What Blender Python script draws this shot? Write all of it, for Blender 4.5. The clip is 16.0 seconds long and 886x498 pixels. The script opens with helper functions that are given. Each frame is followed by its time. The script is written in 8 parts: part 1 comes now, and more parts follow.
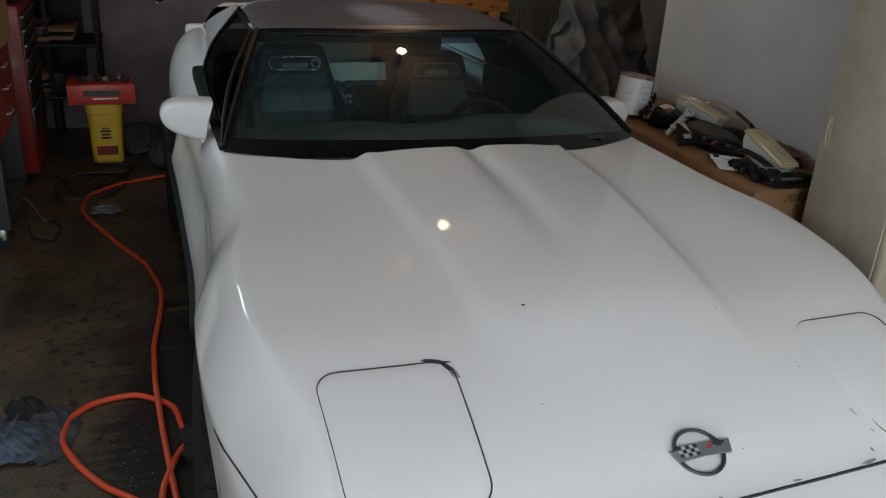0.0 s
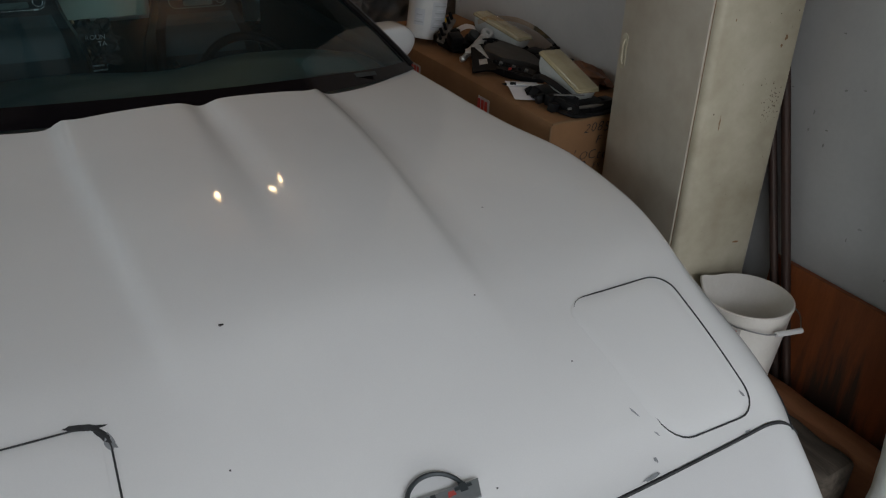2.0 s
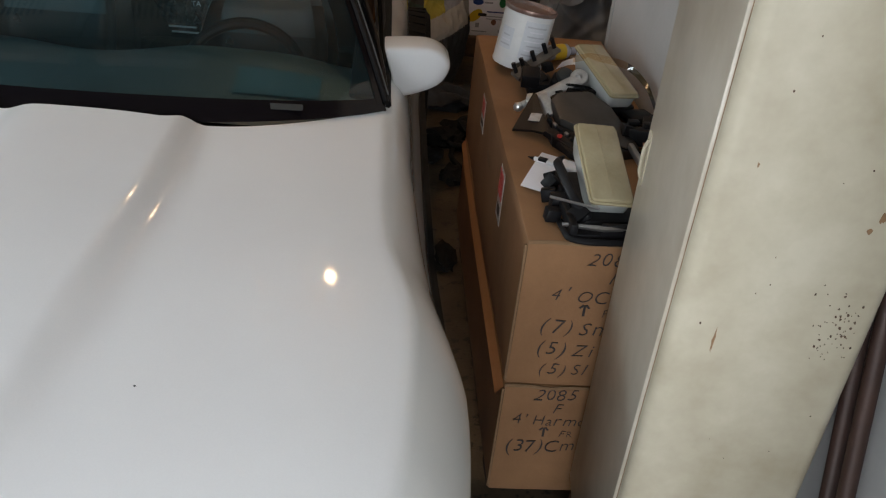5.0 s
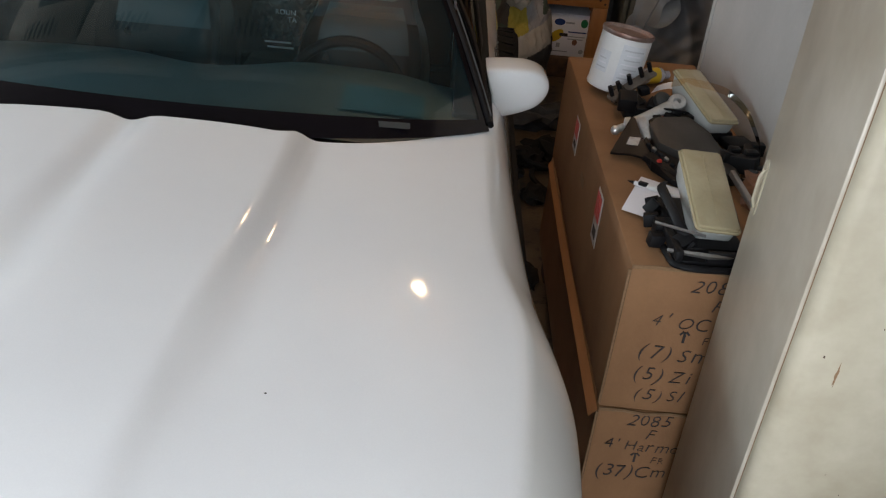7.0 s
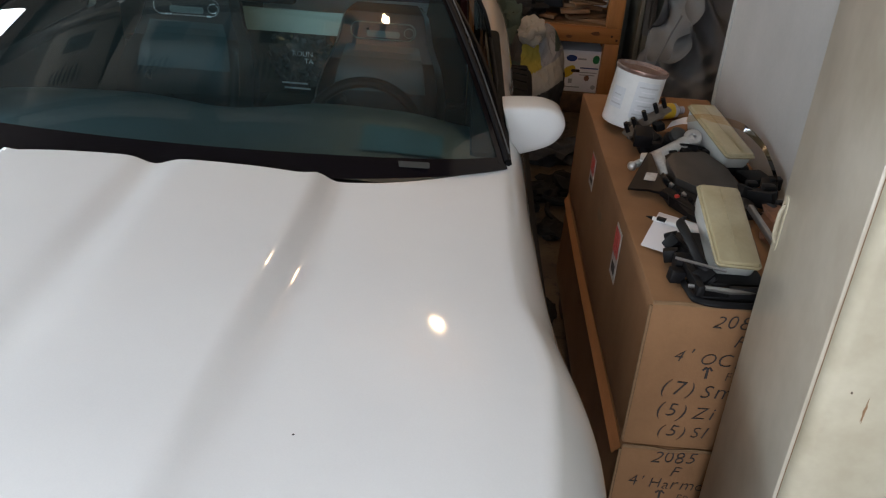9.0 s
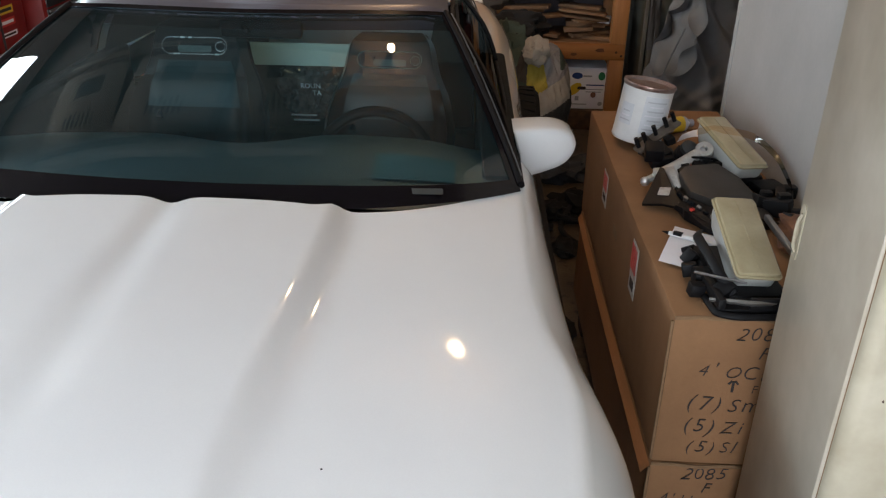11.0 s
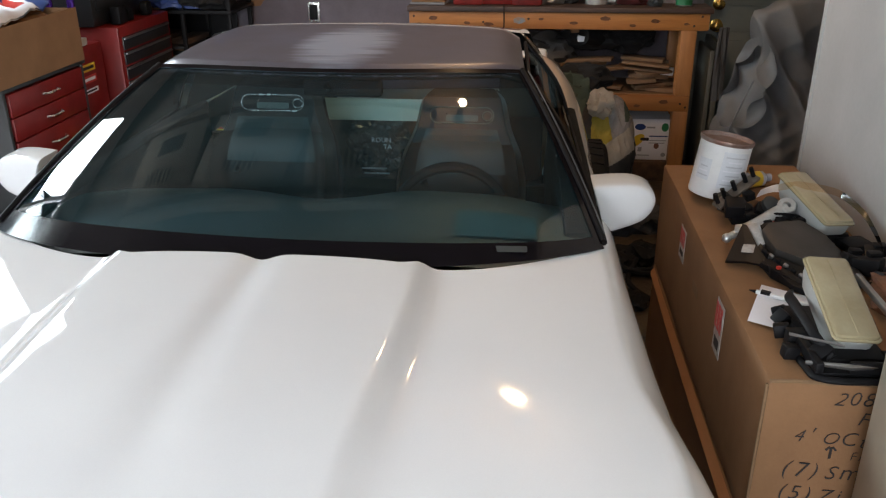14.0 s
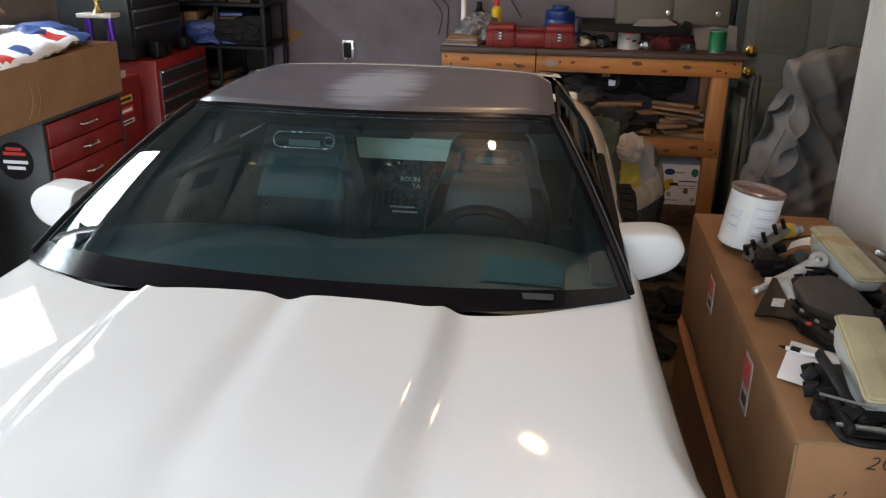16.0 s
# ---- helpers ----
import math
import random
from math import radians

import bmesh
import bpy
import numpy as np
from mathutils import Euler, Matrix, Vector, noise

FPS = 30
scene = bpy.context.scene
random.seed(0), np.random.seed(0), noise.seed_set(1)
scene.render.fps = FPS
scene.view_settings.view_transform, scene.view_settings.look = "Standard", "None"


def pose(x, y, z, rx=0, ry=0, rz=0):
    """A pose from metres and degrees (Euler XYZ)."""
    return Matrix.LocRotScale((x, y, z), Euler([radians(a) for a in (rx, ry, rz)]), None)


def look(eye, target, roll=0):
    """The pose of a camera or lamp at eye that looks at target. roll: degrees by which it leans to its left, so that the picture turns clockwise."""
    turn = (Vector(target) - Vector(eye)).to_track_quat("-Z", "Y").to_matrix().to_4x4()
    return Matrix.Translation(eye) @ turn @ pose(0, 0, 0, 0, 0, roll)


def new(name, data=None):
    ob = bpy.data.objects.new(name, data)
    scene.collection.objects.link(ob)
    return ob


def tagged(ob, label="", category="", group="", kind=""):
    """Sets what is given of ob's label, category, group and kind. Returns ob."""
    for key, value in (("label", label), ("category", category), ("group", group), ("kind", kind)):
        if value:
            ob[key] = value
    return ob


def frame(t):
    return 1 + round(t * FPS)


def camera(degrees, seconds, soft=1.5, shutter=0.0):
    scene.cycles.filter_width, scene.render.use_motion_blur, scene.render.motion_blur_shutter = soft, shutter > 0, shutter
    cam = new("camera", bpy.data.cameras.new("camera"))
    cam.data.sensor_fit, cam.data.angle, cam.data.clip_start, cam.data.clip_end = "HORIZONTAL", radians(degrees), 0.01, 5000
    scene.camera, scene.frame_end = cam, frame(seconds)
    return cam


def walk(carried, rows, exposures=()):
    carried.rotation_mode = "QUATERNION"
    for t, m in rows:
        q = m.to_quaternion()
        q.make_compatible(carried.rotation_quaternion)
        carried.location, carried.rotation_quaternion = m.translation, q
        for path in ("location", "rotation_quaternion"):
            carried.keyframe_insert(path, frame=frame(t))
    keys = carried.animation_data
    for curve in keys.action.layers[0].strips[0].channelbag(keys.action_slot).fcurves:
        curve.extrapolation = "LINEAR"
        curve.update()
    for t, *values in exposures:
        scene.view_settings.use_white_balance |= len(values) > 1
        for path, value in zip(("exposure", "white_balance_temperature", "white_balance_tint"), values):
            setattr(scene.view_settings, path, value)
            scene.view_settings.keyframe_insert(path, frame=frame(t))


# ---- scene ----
# The camera and its walk.
cam = camera(56.0, 16.0, soft=1.2)
PATH = [
    (0, (-0.883, -0.545, 1.624), (-0.249, 1.181, 0.837), 3.6),
    (0.5, (-0.82, -0.551, 1.63), (-0.183, 1.172, 0.839), 3.0),
    (1, (-0.675, -0.551, 1.635), (-0.048, 1.166, 0.823), 1.8),
    (1.5, (-0.545, -0.465, 1.605), (0.185, 1.166, 0.707), 1.0),
    (2, (-0.427, -0.276, 1.593), (0.45, 1.251, 0.644), 2.3),
    (2.5, (-0.234, -0.186, 1.598), (0.632, 1.295, 0.571), 1.3),
    (3, (0.1, -0.185, 1.613), (0.911, 1.306, 0.556), 3.2),
    (3.5, (0.322, -0.066, 1.587), (1.074, 1.445, 0.515), 5.7),
    (4, (0.468, 0.076, 1.596), (1.108, 1.631, 0.512), 9.4),
    (4.5, (0.649, 0.185, 1.579), (0.887, 1.875, 0.535), 5.2),
    (5, (0.72, 0.256, 1.547), (0.877, 1.963, 0.518), 5.8),
    (7.5, (0.621, 0.236, 1.565), (0.621, 1.975, 0.578), 5.3),
    (8, (0.623, 0.23, 1.573), (0.629, 1.99, 0.622), 4.9),
    (8.5, (0.61, 0.236, 1.566), (0.615, 2.005, 0.632), 4.8),
    (9, (0.615, 0.237, 1.567), (0.594, 2.002, 0.626), 4.3),
    (11.5, (0.607, 0.242, 1.578), (0.535, 2.038, 0.702), 0.3),
    (12, (0.616, 0.256, 1.598), (0.521, 2.065, 0.75), 0.0),
    (12.5, (0.603, 0.257, 1.591), (0.491, 2.086, 0.79), 0.9),
    (13, (0.584, 0.249, 1.595), (0.459, 2.08, 0.799), 1.1),
    (13.5, (0.564, 0.238, 1.605), (0.406, 2.068, 0.813), 0.7),
    (14, (0.534, 0.241, 1.595), (0.356, 2.068, 0.8), -0.2),
    (14.5, (0.49, 0.243, 1.585), (0.323, 2.066, 0.779), 0.2),
    (15, (0.522, 0.244, 1.595), (0.337, 2.064, 0.786), 0.5),
    (15.5, (0.528, 0.253, 1.604), (0.33, 2.095, 0.852), 1.2),
    (16, (0.53, 0.251, 1.613), (0.288, 2.103, 0.895), 0.9),
]
EXPOSURE = [(0.0, -0.58, 6500, 11), (1.0, -0.62, 6500, 11), (1.5, -0.7, 6500, 11), (2.0, -0.93, 6520, 11), (2.5, -0.78, 6520, 11), (3.2, -0.37, 6530, 12), (3.5, -0.2, 6500, 12), (4.5, 0.12, 6420, 11), (5.0, 0.28, 6380, 11), (8.5, 0.45, 6300, 12), (11.5, 0.73, 6290, 12), (12.5, 0.93, 6320, 12), (13.0, 0.86, 6340, 12), (15.0, 0.77, 6380, 12), (16.0, 0.82, 6390, 12)]
walk(cam, [(t, look(eye, target, roll)) for t, eye, target, roll in PATH], EXPOSURE)

# World and lights: overcast daylight through the open garage door and a side window, one warm bulb.
world = bpy.data.worlds.new("sky")
scene.world = world
world.use_nodes = True
sky = world.node_tree.nodes.new("ShaderNodeTexSky")
sky.sky_type, sky.sun_disc = "NISHITA", False
sky.sun_elevation, sky.sun_rotation = radians(50), radians(200)
background = world.node_tree.nodes["Background"]
background.inputs["Strength"].default_value = 0.12
world.node_tree.links.new(sky.outputs["Color"], background.inputs["Color"])


def lamp(name, kind, power, colour, m, size=(1, 1), radius=0.05, angle=10):
    data = bpy.data.lights.new(name, kind)
    data.energy, data.color = power, colour
    if kind == "AREA":
        data.shape, data.size, data.size_y = "RECTANGLE", size[0], size[1]
    elif kind == "POINT":
        data.shadow_soft_size = radius
    else:
        data.angle = radians(angle)
    ob = new(name, data)
    ob.matrix_world = m
    return ob


DOOR_Y = -1.5
lamp("sun", "SUN", 1.2, (1.0, 0.95, 0.88), look((0, 0, 5), (1.0, 2.2, 2.0)), angle=12)
lamp("door_daylight", "AREA", 285, (0.94, 0.97, 1.0), look((-0.4, DOOR_Y - 3.2, 3.1), (-0.3, 1.4, 1.0)), (5.0, 1.8))
lamp("driveway_bounce", "AREA", 270, (0.96, 0.985, 1.0), look((-0.5, DOOR_Y - 1.0, 0.10), (-0.3, -0.6, 2.9)), (4.6, 1.7))
lamp("window_daylight", "AREA", 50, (0.86, 0.97, 1.0), look((-2.66, 3.3, 2.22), (0, 2.7, 2.0)), (1.94, 0.62))
lamp("bulb_light", "POINT", 25, (1.0, 0.60, 0.30), pose(0.526, 3.625, 2.66), radius=0.035)


# Materials.
def material(name, colour, rough=0.6, metal=0.0, tone=None, scale=8.0, amount=0.5, fine=120.0, grain=0.12,
             bump=0.15, coat=0.0, stretch=(1, 1, 1), spec=0.5, spots=None, spot_scale=30.0, spot_size=0.3, island=0.0, per_object=0.0):
    """A painted or natural surface: two colours mixed by a coarse noise, a fine grain, optional spots, and relief."""
    m = bpy.data.materials.new(name)
    m.use_nodes = True
    nt = m.node_tree
    n, link = nt.nodes, nt.links.new
    p = n["Principled BSDF"]
    p.inputs["Metallic"].default_value = metal
    p.inputs["Specular IOR Level"].default_value = spec
    p.inputs["Coat Weight"].default_value = coat
    p.inputs["Coat Roughness"].default_value = 0.04
    tc = n.new("ShaderNodeTexCoord")
    mp = n.new("ShaderNodeMapping")
    mp.inputs["Scale"].default_value = stretch
    link(tc.outputs["Object"], mp.inputs["Vector"])

    def noise_at(s, detail=5.0, roughness=0.6):
        t = n.new("ShaderNodeTexNoise")
        t.inputs["Scale"].default_value, t.inputs["Detail"].default_value = s, detail
        t.inputs["Roughness"].default_value = roughness
        link(mp.outputs["Vector"], t.inputs["Vector"])
        return t.outputs["Fac"]

    def ramp(fac, a, b):
        r = n.new("ShaderNodeMapRange")
        r.inputs["From Min"].default_value, r.inputs["From Max"].default_value = a, b
        link(fac, r.inputs["Value"])
        return r.outputs["Result"]

    def blend(fac, a, b, mode="MIX"):
        x = n.new("ShaderNodeMix")
        x.data_type, x.blend_type = "RGBA", mode
        for key, v in ((0, fac), (6, a), (7, b)):
            if isinstance(v, (int, float)):
                x.inputs[key].default_value = v
            elif isinstance(v, tuple):
                x.inputs[key].default_value = (*v, 1)
            else:
                link(v, x.inputs[key])
        return x.outputs[2]

    def times(fac, k):
        x = n.new("ShaderNodeMath")
        x.operation = "MULTIPLY"
        link(fac, x.inputs[0])
        x.inputs[1].default_value = k
        return x.outputs[0]

    tone = tone or tuple(c * 0.72 for c in colour)
    coarse, small = noise_at(scale), noise_at(fine, 3.0)
    col = blend(times(ramp(coarse, 0.35, 0.7), amount), colour, tone)
    col = blend(times(ramp(small, 0.3, 0.75), grain), col, tuple(c * 0.45 for c in colour))
    if spots:
        col = blend(ramp(noise_at(spot_scale, 4.0, 0.7), 0.8 - spot_size * 0.5, 0.86 - spot_size * 0.5), col, spots)
    if island or per_object:
        src = n.new("ShaderNodeNewGeometry").outputs["Random Per Island"] if island else n.new("ShaderNodeObjectInfo").outputs["Random"]
        col = blend(times(src, island or per_object), col, tuple(c * 0.4 for c in colour))
    link(col, p.inputs["Base Color"])
    r = n.new("ShaderNodeMapRange")
    r.inputs["To Min"].default_value, r.inputs["To Max"].default_value = max(0.02, rough - 0.08), min(1.0, rough + 0.1)
    link(coarse, r.inputs["Value"])
    link(r.outputs["Result"], p.inputs["Roughness"])
    if bump:
        b = n.new("ShaderNodeBump")
        b.inputs["Strength"].default_value, b.inputs["Distance"].default_value = bump, 0.003
        link(small, b.inputs["Height"])
        link(b.outputs["Normal"], p.inputs["Normal"])
    return m


def glass(name, tint, gloss=1.0, veil=0.0):
    """A thin tinted pane: see-through, with a mirror sheen by Fresnel and a teal film that paints in a veil of light.
    """
    m = bpy.data.materials.new(name)
    m.use_nodes = True
    n, link = m.node_tree.nodes, m.node_tree.links.new
    n.remove(n["Principled BSDF"])
    clear, shine, mix, fres = (n.new("ShaderNode" + k) for k in ("BsdfTransparent", "BsdfGlossy", "MixShader", "Fresnel"))
    clear.inputs["Color"].default_value = (*tint, 1)
    shine.inputs["Roughness"].default_value = 0.015
    shine.inputs["Color"].default_value = (gloss, gloss, gloss, 1)
    fres.inputs["IOR"].default_value = 1.52
    link(fres.outputs["Fac"], mix.inputs["Fac"])
    link(clear.outputs["BSDF"], mix.inputs[1])
    link(shine.outputs["BSDF"], mix.inputs[2])
    top = mix
    if veil:
        # Teal diffuse film puts the pane's veil of reflected daylight into its colour.
        film, top, mottle, ramp = (n.new("ShaderNode" + k) for k in ("BsdfDiffuse", "MixShader", "TexNoise", "MapRange"))
        film.inputs["Color"].default_value = (0.42, 0.88, 1.0, 1)
        mottle.inputs["Scale"].default_value, mottle.inputs["Detail"].default_value = 5.0, 8.0
        ramp.inputs["To Min"].default_value, ramp.inputs["To Max"].default_value = 0.4 * veil, 1.6 * veil
        link(mottle.outputs["Fac"], ramp.inputs["Value"])
        link(ramp.outputs["Result"], top.inputs["Fac"])
        link(mix.outputs["Shader"], top.inputs[1])
        link(film.outputs["BSDF"], top.inputs[2])
    link(top.outputs["Shader"], n["Material Output"].inputs["Surface"])
    return m


def glowing(name, colour, strength):
    m = bpy.data.materials.new(name)
    m.use_nodes = True
    p = m.node_tree.nodes["Principled BSDF"]
    p.inputs["Emission Color"].default_value = (*colour, 1)
    p.inputs["Emission Strength"].default_value = strength
    return m


M_PAINT = material("white_car_paint", (0.78, 0.79, 0.79), 0.55, tone=(0.72, 0.73, 0.74), scale=3, amount=0.5, fine=400, grain=0.05, bump=0.0, coat=1.0, spec=0.2)
M_PAINT_BUMPER = material("white_bumper_paint", (0.80, 0.81, 0.82), 0.5, tone=(0.74, 0.75, 0.76), scale=4, amount=0.5, fine=400, grain=0.05, bump=0.006, coat=0.5)
M_ROOF = material("faded_grey_roof", (0.088, 0.084, 0.108), 0.42, tone=(0.10, 0.083, 0.09), scale=4, amount=0.8, fine=260, grain=0.15, bump=0.02, coat=0.25)


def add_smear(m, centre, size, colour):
    """A soft smear, broken into streaks, at one place of a material."""
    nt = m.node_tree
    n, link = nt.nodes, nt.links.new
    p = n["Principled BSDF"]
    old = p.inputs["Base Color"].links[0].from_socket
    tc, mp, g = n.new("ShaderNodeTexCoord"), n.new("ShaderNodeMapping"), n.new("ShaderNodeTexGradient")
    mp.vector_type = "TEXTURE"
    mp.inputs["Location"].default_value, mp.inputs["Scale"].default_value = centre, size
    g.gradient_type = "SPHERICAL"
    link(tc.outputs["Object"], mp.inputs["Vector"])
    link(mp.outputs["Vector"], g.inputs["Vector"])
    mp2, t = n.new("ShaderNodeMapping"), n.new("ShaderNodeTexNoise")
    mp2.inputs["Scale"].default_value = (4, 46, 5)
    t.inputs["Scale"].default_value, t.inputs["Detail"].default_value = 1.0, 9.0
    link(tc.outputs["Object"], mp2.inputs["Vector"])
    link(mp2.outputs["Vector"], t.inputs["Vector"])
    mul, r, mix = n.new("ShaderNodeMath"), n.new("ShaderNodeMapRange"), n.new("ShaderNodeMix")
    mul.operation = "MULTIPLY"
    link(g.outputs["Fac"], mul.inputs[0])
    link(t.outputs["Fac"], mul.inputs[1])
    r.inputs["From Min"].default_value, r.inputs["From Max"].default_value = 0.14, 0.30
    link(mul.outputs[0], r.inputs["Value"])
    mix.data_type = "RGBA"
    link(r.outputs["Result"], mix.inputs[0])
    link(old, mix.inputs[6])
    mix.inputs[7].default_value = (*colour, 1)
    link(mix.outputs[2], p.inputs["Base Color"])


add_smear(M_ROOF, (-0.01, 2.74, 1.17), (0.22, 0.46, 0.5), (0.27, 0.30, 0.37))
M_BLACK = material("black_trim", (0.006, 0.006, 0.007), 0.5, scale=20, fine=300, grain=0.2, bump=0.05, spec=0.18)
M_BAND = material("black_glass_band", (0.006, 0.005, 0.007), 0.12, scale=10, fine=300, grain=0.1, bump=0.0, spec=0.3)
M_RUBBER = material("black_rubber", (0.009, 0.009, 0.0095), 0.8, scale=20, fine=200, grain=0.3, bump=0.2, spec=0.25)
M_GAP = material("dark_seam", (0.018, 0.019, 0.021), 0.7, tone=(0.05, 0.055, 0.06), scale=30, amount=0.8, fine=200, grain=0.2)
M_CHIP = material("grey_primer_chip", (0.33, 0.35, 0.37), 0.7, tone=(0.16, 0.17, 0.18), scale=90, amount=0.9, fine=300, grain=0.3)
M_GLASS = glass("tinted_windscreen", (0.44, 0.70, 0.77), veil=0.011)
M_SIDE_GLASS = glass("tinted_side_glass", (0.11, 0.14, 0.135), 0.4)
M_SEAT = material("grey_seat_leather", (0.006, 0.009, 0.011), 0.30, tone=(0.003, 0.004, 0.0045), scale=12, fine=180, grain=0.2, bump=0.15)
M_SEAT_PALE = material("pale_seat_leather", (0.05, 0.078, 0.082), 0.42, tone=(0.034, 0.054, 0.056), scale=12, fine=180, grain=0.2, bump=0.15)
M_SEAT_SLOT = material("pale_headrest_slot", (0.16, 0.2, 0.185), 0.5, scale=30, fine=180, grain=0.2, bump=0.1)
M_DASH = material("dark_dashboard", (0.013, 0.032, 0.038), 0.5, scale=10, fine=260, grain=0.3, bump=0.2)
M_LINING = material("black_cabin_lining", (0.006, 0.009, 0.010), 0.8, scale=10, fine=260, grain=0.3, bump=0.2, spec=0.2)
M_TRIM = material("grey_trim_strip", (0.22, 0.23, 0.25), 0.3, 0.6, scale=30, fine=200, grain=0.1, bump=0.02)
M_CHROME = material("worn_chrome", (0.75, 0.75, 0.74), 0.25, 0.75, scale=30, fine=200, grain=0.15, bump=0.05)
M_ALLOY = material("alloy_rim", (0.5, 0.5, 0.5), 0.35, 1.0, scale=20, fine=200, grain=0.15, bump=0.05)
M_BADGE = material("badge_grey", (0.26, 0.28, 0.29), 0.4, 0.6, scale=40, fine=300, grain=0.1, bump=0.02)
M_BADGE_PALE = material("badge_pale_blue", (0.50, 0.56, 0.62), 0.35, 0.3, scale=40, fine=300, grain=0.1, bump=0.02)
M_BADGE_DARK = material("badge_dark", (0.05, 0.06, 0.065), 0.45, 0.4, scale=40, fine=300, grain=0.1, bump=0.02)
M_BADGE_RED = material("badge_red", (0.4, 0.06, 0.05), 0.5, scale=40, fine=300, grain=0.1, bump=0.02)
M_AMBER = material("amber_lens", (0.5, 0.1, 0.03), 0.2, scale=40, fine=300, grain=0.1, bump=0.02)
M_FLOOR = material("oily_concrete", (0.125, 0.094, 0.058), 0.40, tone=(0.012, 0.010, 0.008), scale=3.0, amount=1.0, fine=110, grain=0.7, bump=0.6, spots=(0.016, 0.013, 0.011), spot_scale=22, spot_size=0.5)
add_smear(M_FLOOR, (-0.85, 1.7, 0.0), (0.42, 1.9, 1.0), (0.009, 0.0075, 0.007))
M_WALL_BACK = material("lavender_plaster", (0.17, 0.148, 0.178), 0.85, tone=(0.075, 0.066, 0.066), scale=2.2, amount=0.9, fine=60, grain=0.15, bump=0.2, spots=(0.2, 0.15, 0.13), spot_scale=7, spot_size=0.16)
M_WALL_RIGHT = material("pale_painted_board", (0.41, 0.41, 0.405), 0.6, tone=(0.33, 0.33, 0.325), scale=2.5, amount=0.8, fine=70, grain=0.08, bump=0.1, spots=(0.35, 0.355, 0.345), spot_scale=5, spot_size=0.30)
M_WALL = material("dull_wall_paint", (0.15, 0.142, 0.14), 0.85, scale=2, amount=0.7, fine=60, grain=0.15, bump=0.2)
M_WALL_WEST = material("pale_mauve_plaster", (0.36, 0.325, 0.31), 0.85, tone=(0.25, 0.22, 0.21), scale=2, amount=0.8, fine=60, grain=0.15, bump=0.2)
# Unseen ceiling: dark at the back against reflections, pale in front to bounce light.
M_CEILING_BACK = material("dark_back_ceiling", (0.12, 0.10, 0.085), 0.9, scale=2, amount=0.6, fine=60, grain=0.2, bump=0.2, stretch=(3, 0.4, 3))
M_CEILING = material("pale_front_ceiling", (0.50, 0.50, 0.49), 0.9, scale=2, amount=0.6, fine=60, grain=0.15, bump=0.2)
M_TIMBER = material("raw_pine", (0.56, 0.235, 0.06), 0.55, tone=(0.32, 0.11, 0.026), scale=5, amount=1.0, spots=(0.09, 0.03, 0.01), spot_scale=9, spot_size=0.22, fine=60, grain=0.3, bump=0.2, stretch=(0.25, 3, 3), per_object=0.25)
M_TIMBER_UP = material("raw_pine_upright", (0.52, 0.22, 0.065), 0.55, tone=(0.34, 0.13, 0.034), scale=5, amount=0.9, fine=60, grain=0.3, bump=0.2, stretch=(3, 3, 0.25), per_object=0.25)
M_BENCH_TOP = material("stained_bench_top", (0.1, 0.06, 0.045), 0.6, tone=(0.04, 0.028, 0.025), scale=6, amount=0.9, fine=60, grain=0.3, bump=0.2, stretch=(0.4, 3, 3))
M_OFFCUT = material("weathered_offcut", (0.30, 0.165, 0.08), 0.75, tone=(0.12, 0.062, 0.03), scale=6, amount=0.9, fine=60, grain=0.3, bump=0.2, stretch=(0.3, 3, 3), per_object=0.6)
M_BEAM = material("dirty_timber", (0.10, 0.055, 0.03), 0.8, tone=(0.022, 0.015, 0.011), scale=7, amount=1.0, fine=50, grain=0.4, bump=0.4, stretch=(3, 0.4, 3), per_object=0.3)
M_PLY = material("red_brown_plywood", (0.27, 0.078, 0.022), 0.5, tone=(0.17, 0.046, 0.014), scale=4, amount=1.0, fine=60, grain=0.35, bump=0.2, stretch=(3, 5, 0.6), spots=(0.09, 0.03, 0.015), spot_scale=6, spot_size=0.22)


def add_water_stain(m, low, high, colour):
    """A dark water stain that climbs from the foot of a board in ragged streaks."""
    nt = m.node_tree
    n, link = nt.nodes, nt.links.new
    p = n["Principled BSDF"]
    old = p.inputs["Base Color"].links[0].from_socket
    tc, mp, t, sep = n.new("ShaderNodeTexCoord"), n.new("ShaderNodeMapping"), n.new("ShaderNodeTexNoise"), n.new("ShaderNodeSeparateXYZ")
    mp.inputs["Scale"].default_value = (9, 13, 1.3)
    t.inputs["Scale"].default_value, t.inputs["Detail"].default_value, t.inputs["Roughness"].default_value = 1.0, 6.0, 0.65
    link(tc.outputs["Object"], mp.inputs["Vector"])
    link(mp.outputs["Vector"], t.inputs["Vector"])
    link(tc.outputs["Object"], sep.inputs["Vector"])
    scale, add, r, mix = n.new("ShaderNodeMath"), n.new("ShaderNodeMath"), n.new("ShaderNodeMapRange"), n.new("ShaderNodeMix")
    scale.operation, add.operation = "MULTIPLY_ADD", "SUBTRACT"
    link(t.outputs["Fac"], scale.inputs[0])
    scale.inputs[1].default_value, scale.inputs[2].default_value = 1.1, -0.55
    link(sep.outputs["Z"], add.inputs[0])
    link(scale.outputs[0], add.inputs[1])
    r.inputs["From Min"].default_value, r.inputs["From Max"].default_value = low, high
    r.inputs["To Min"].default_value, r.inputs["To Max"].default_value = 0.92, 0.0
    link(add.outputs[0], r.inputs["Value"])
    mix.data_type = "RGBA"
    link(r.outputs["Result"], mix.inputs[0])
    link(old, mix.inputs[6])
    mix.inputs[7].default_value = (*colour, 1)
    link(mix.outputs[2], p.inputs["Base Color"])


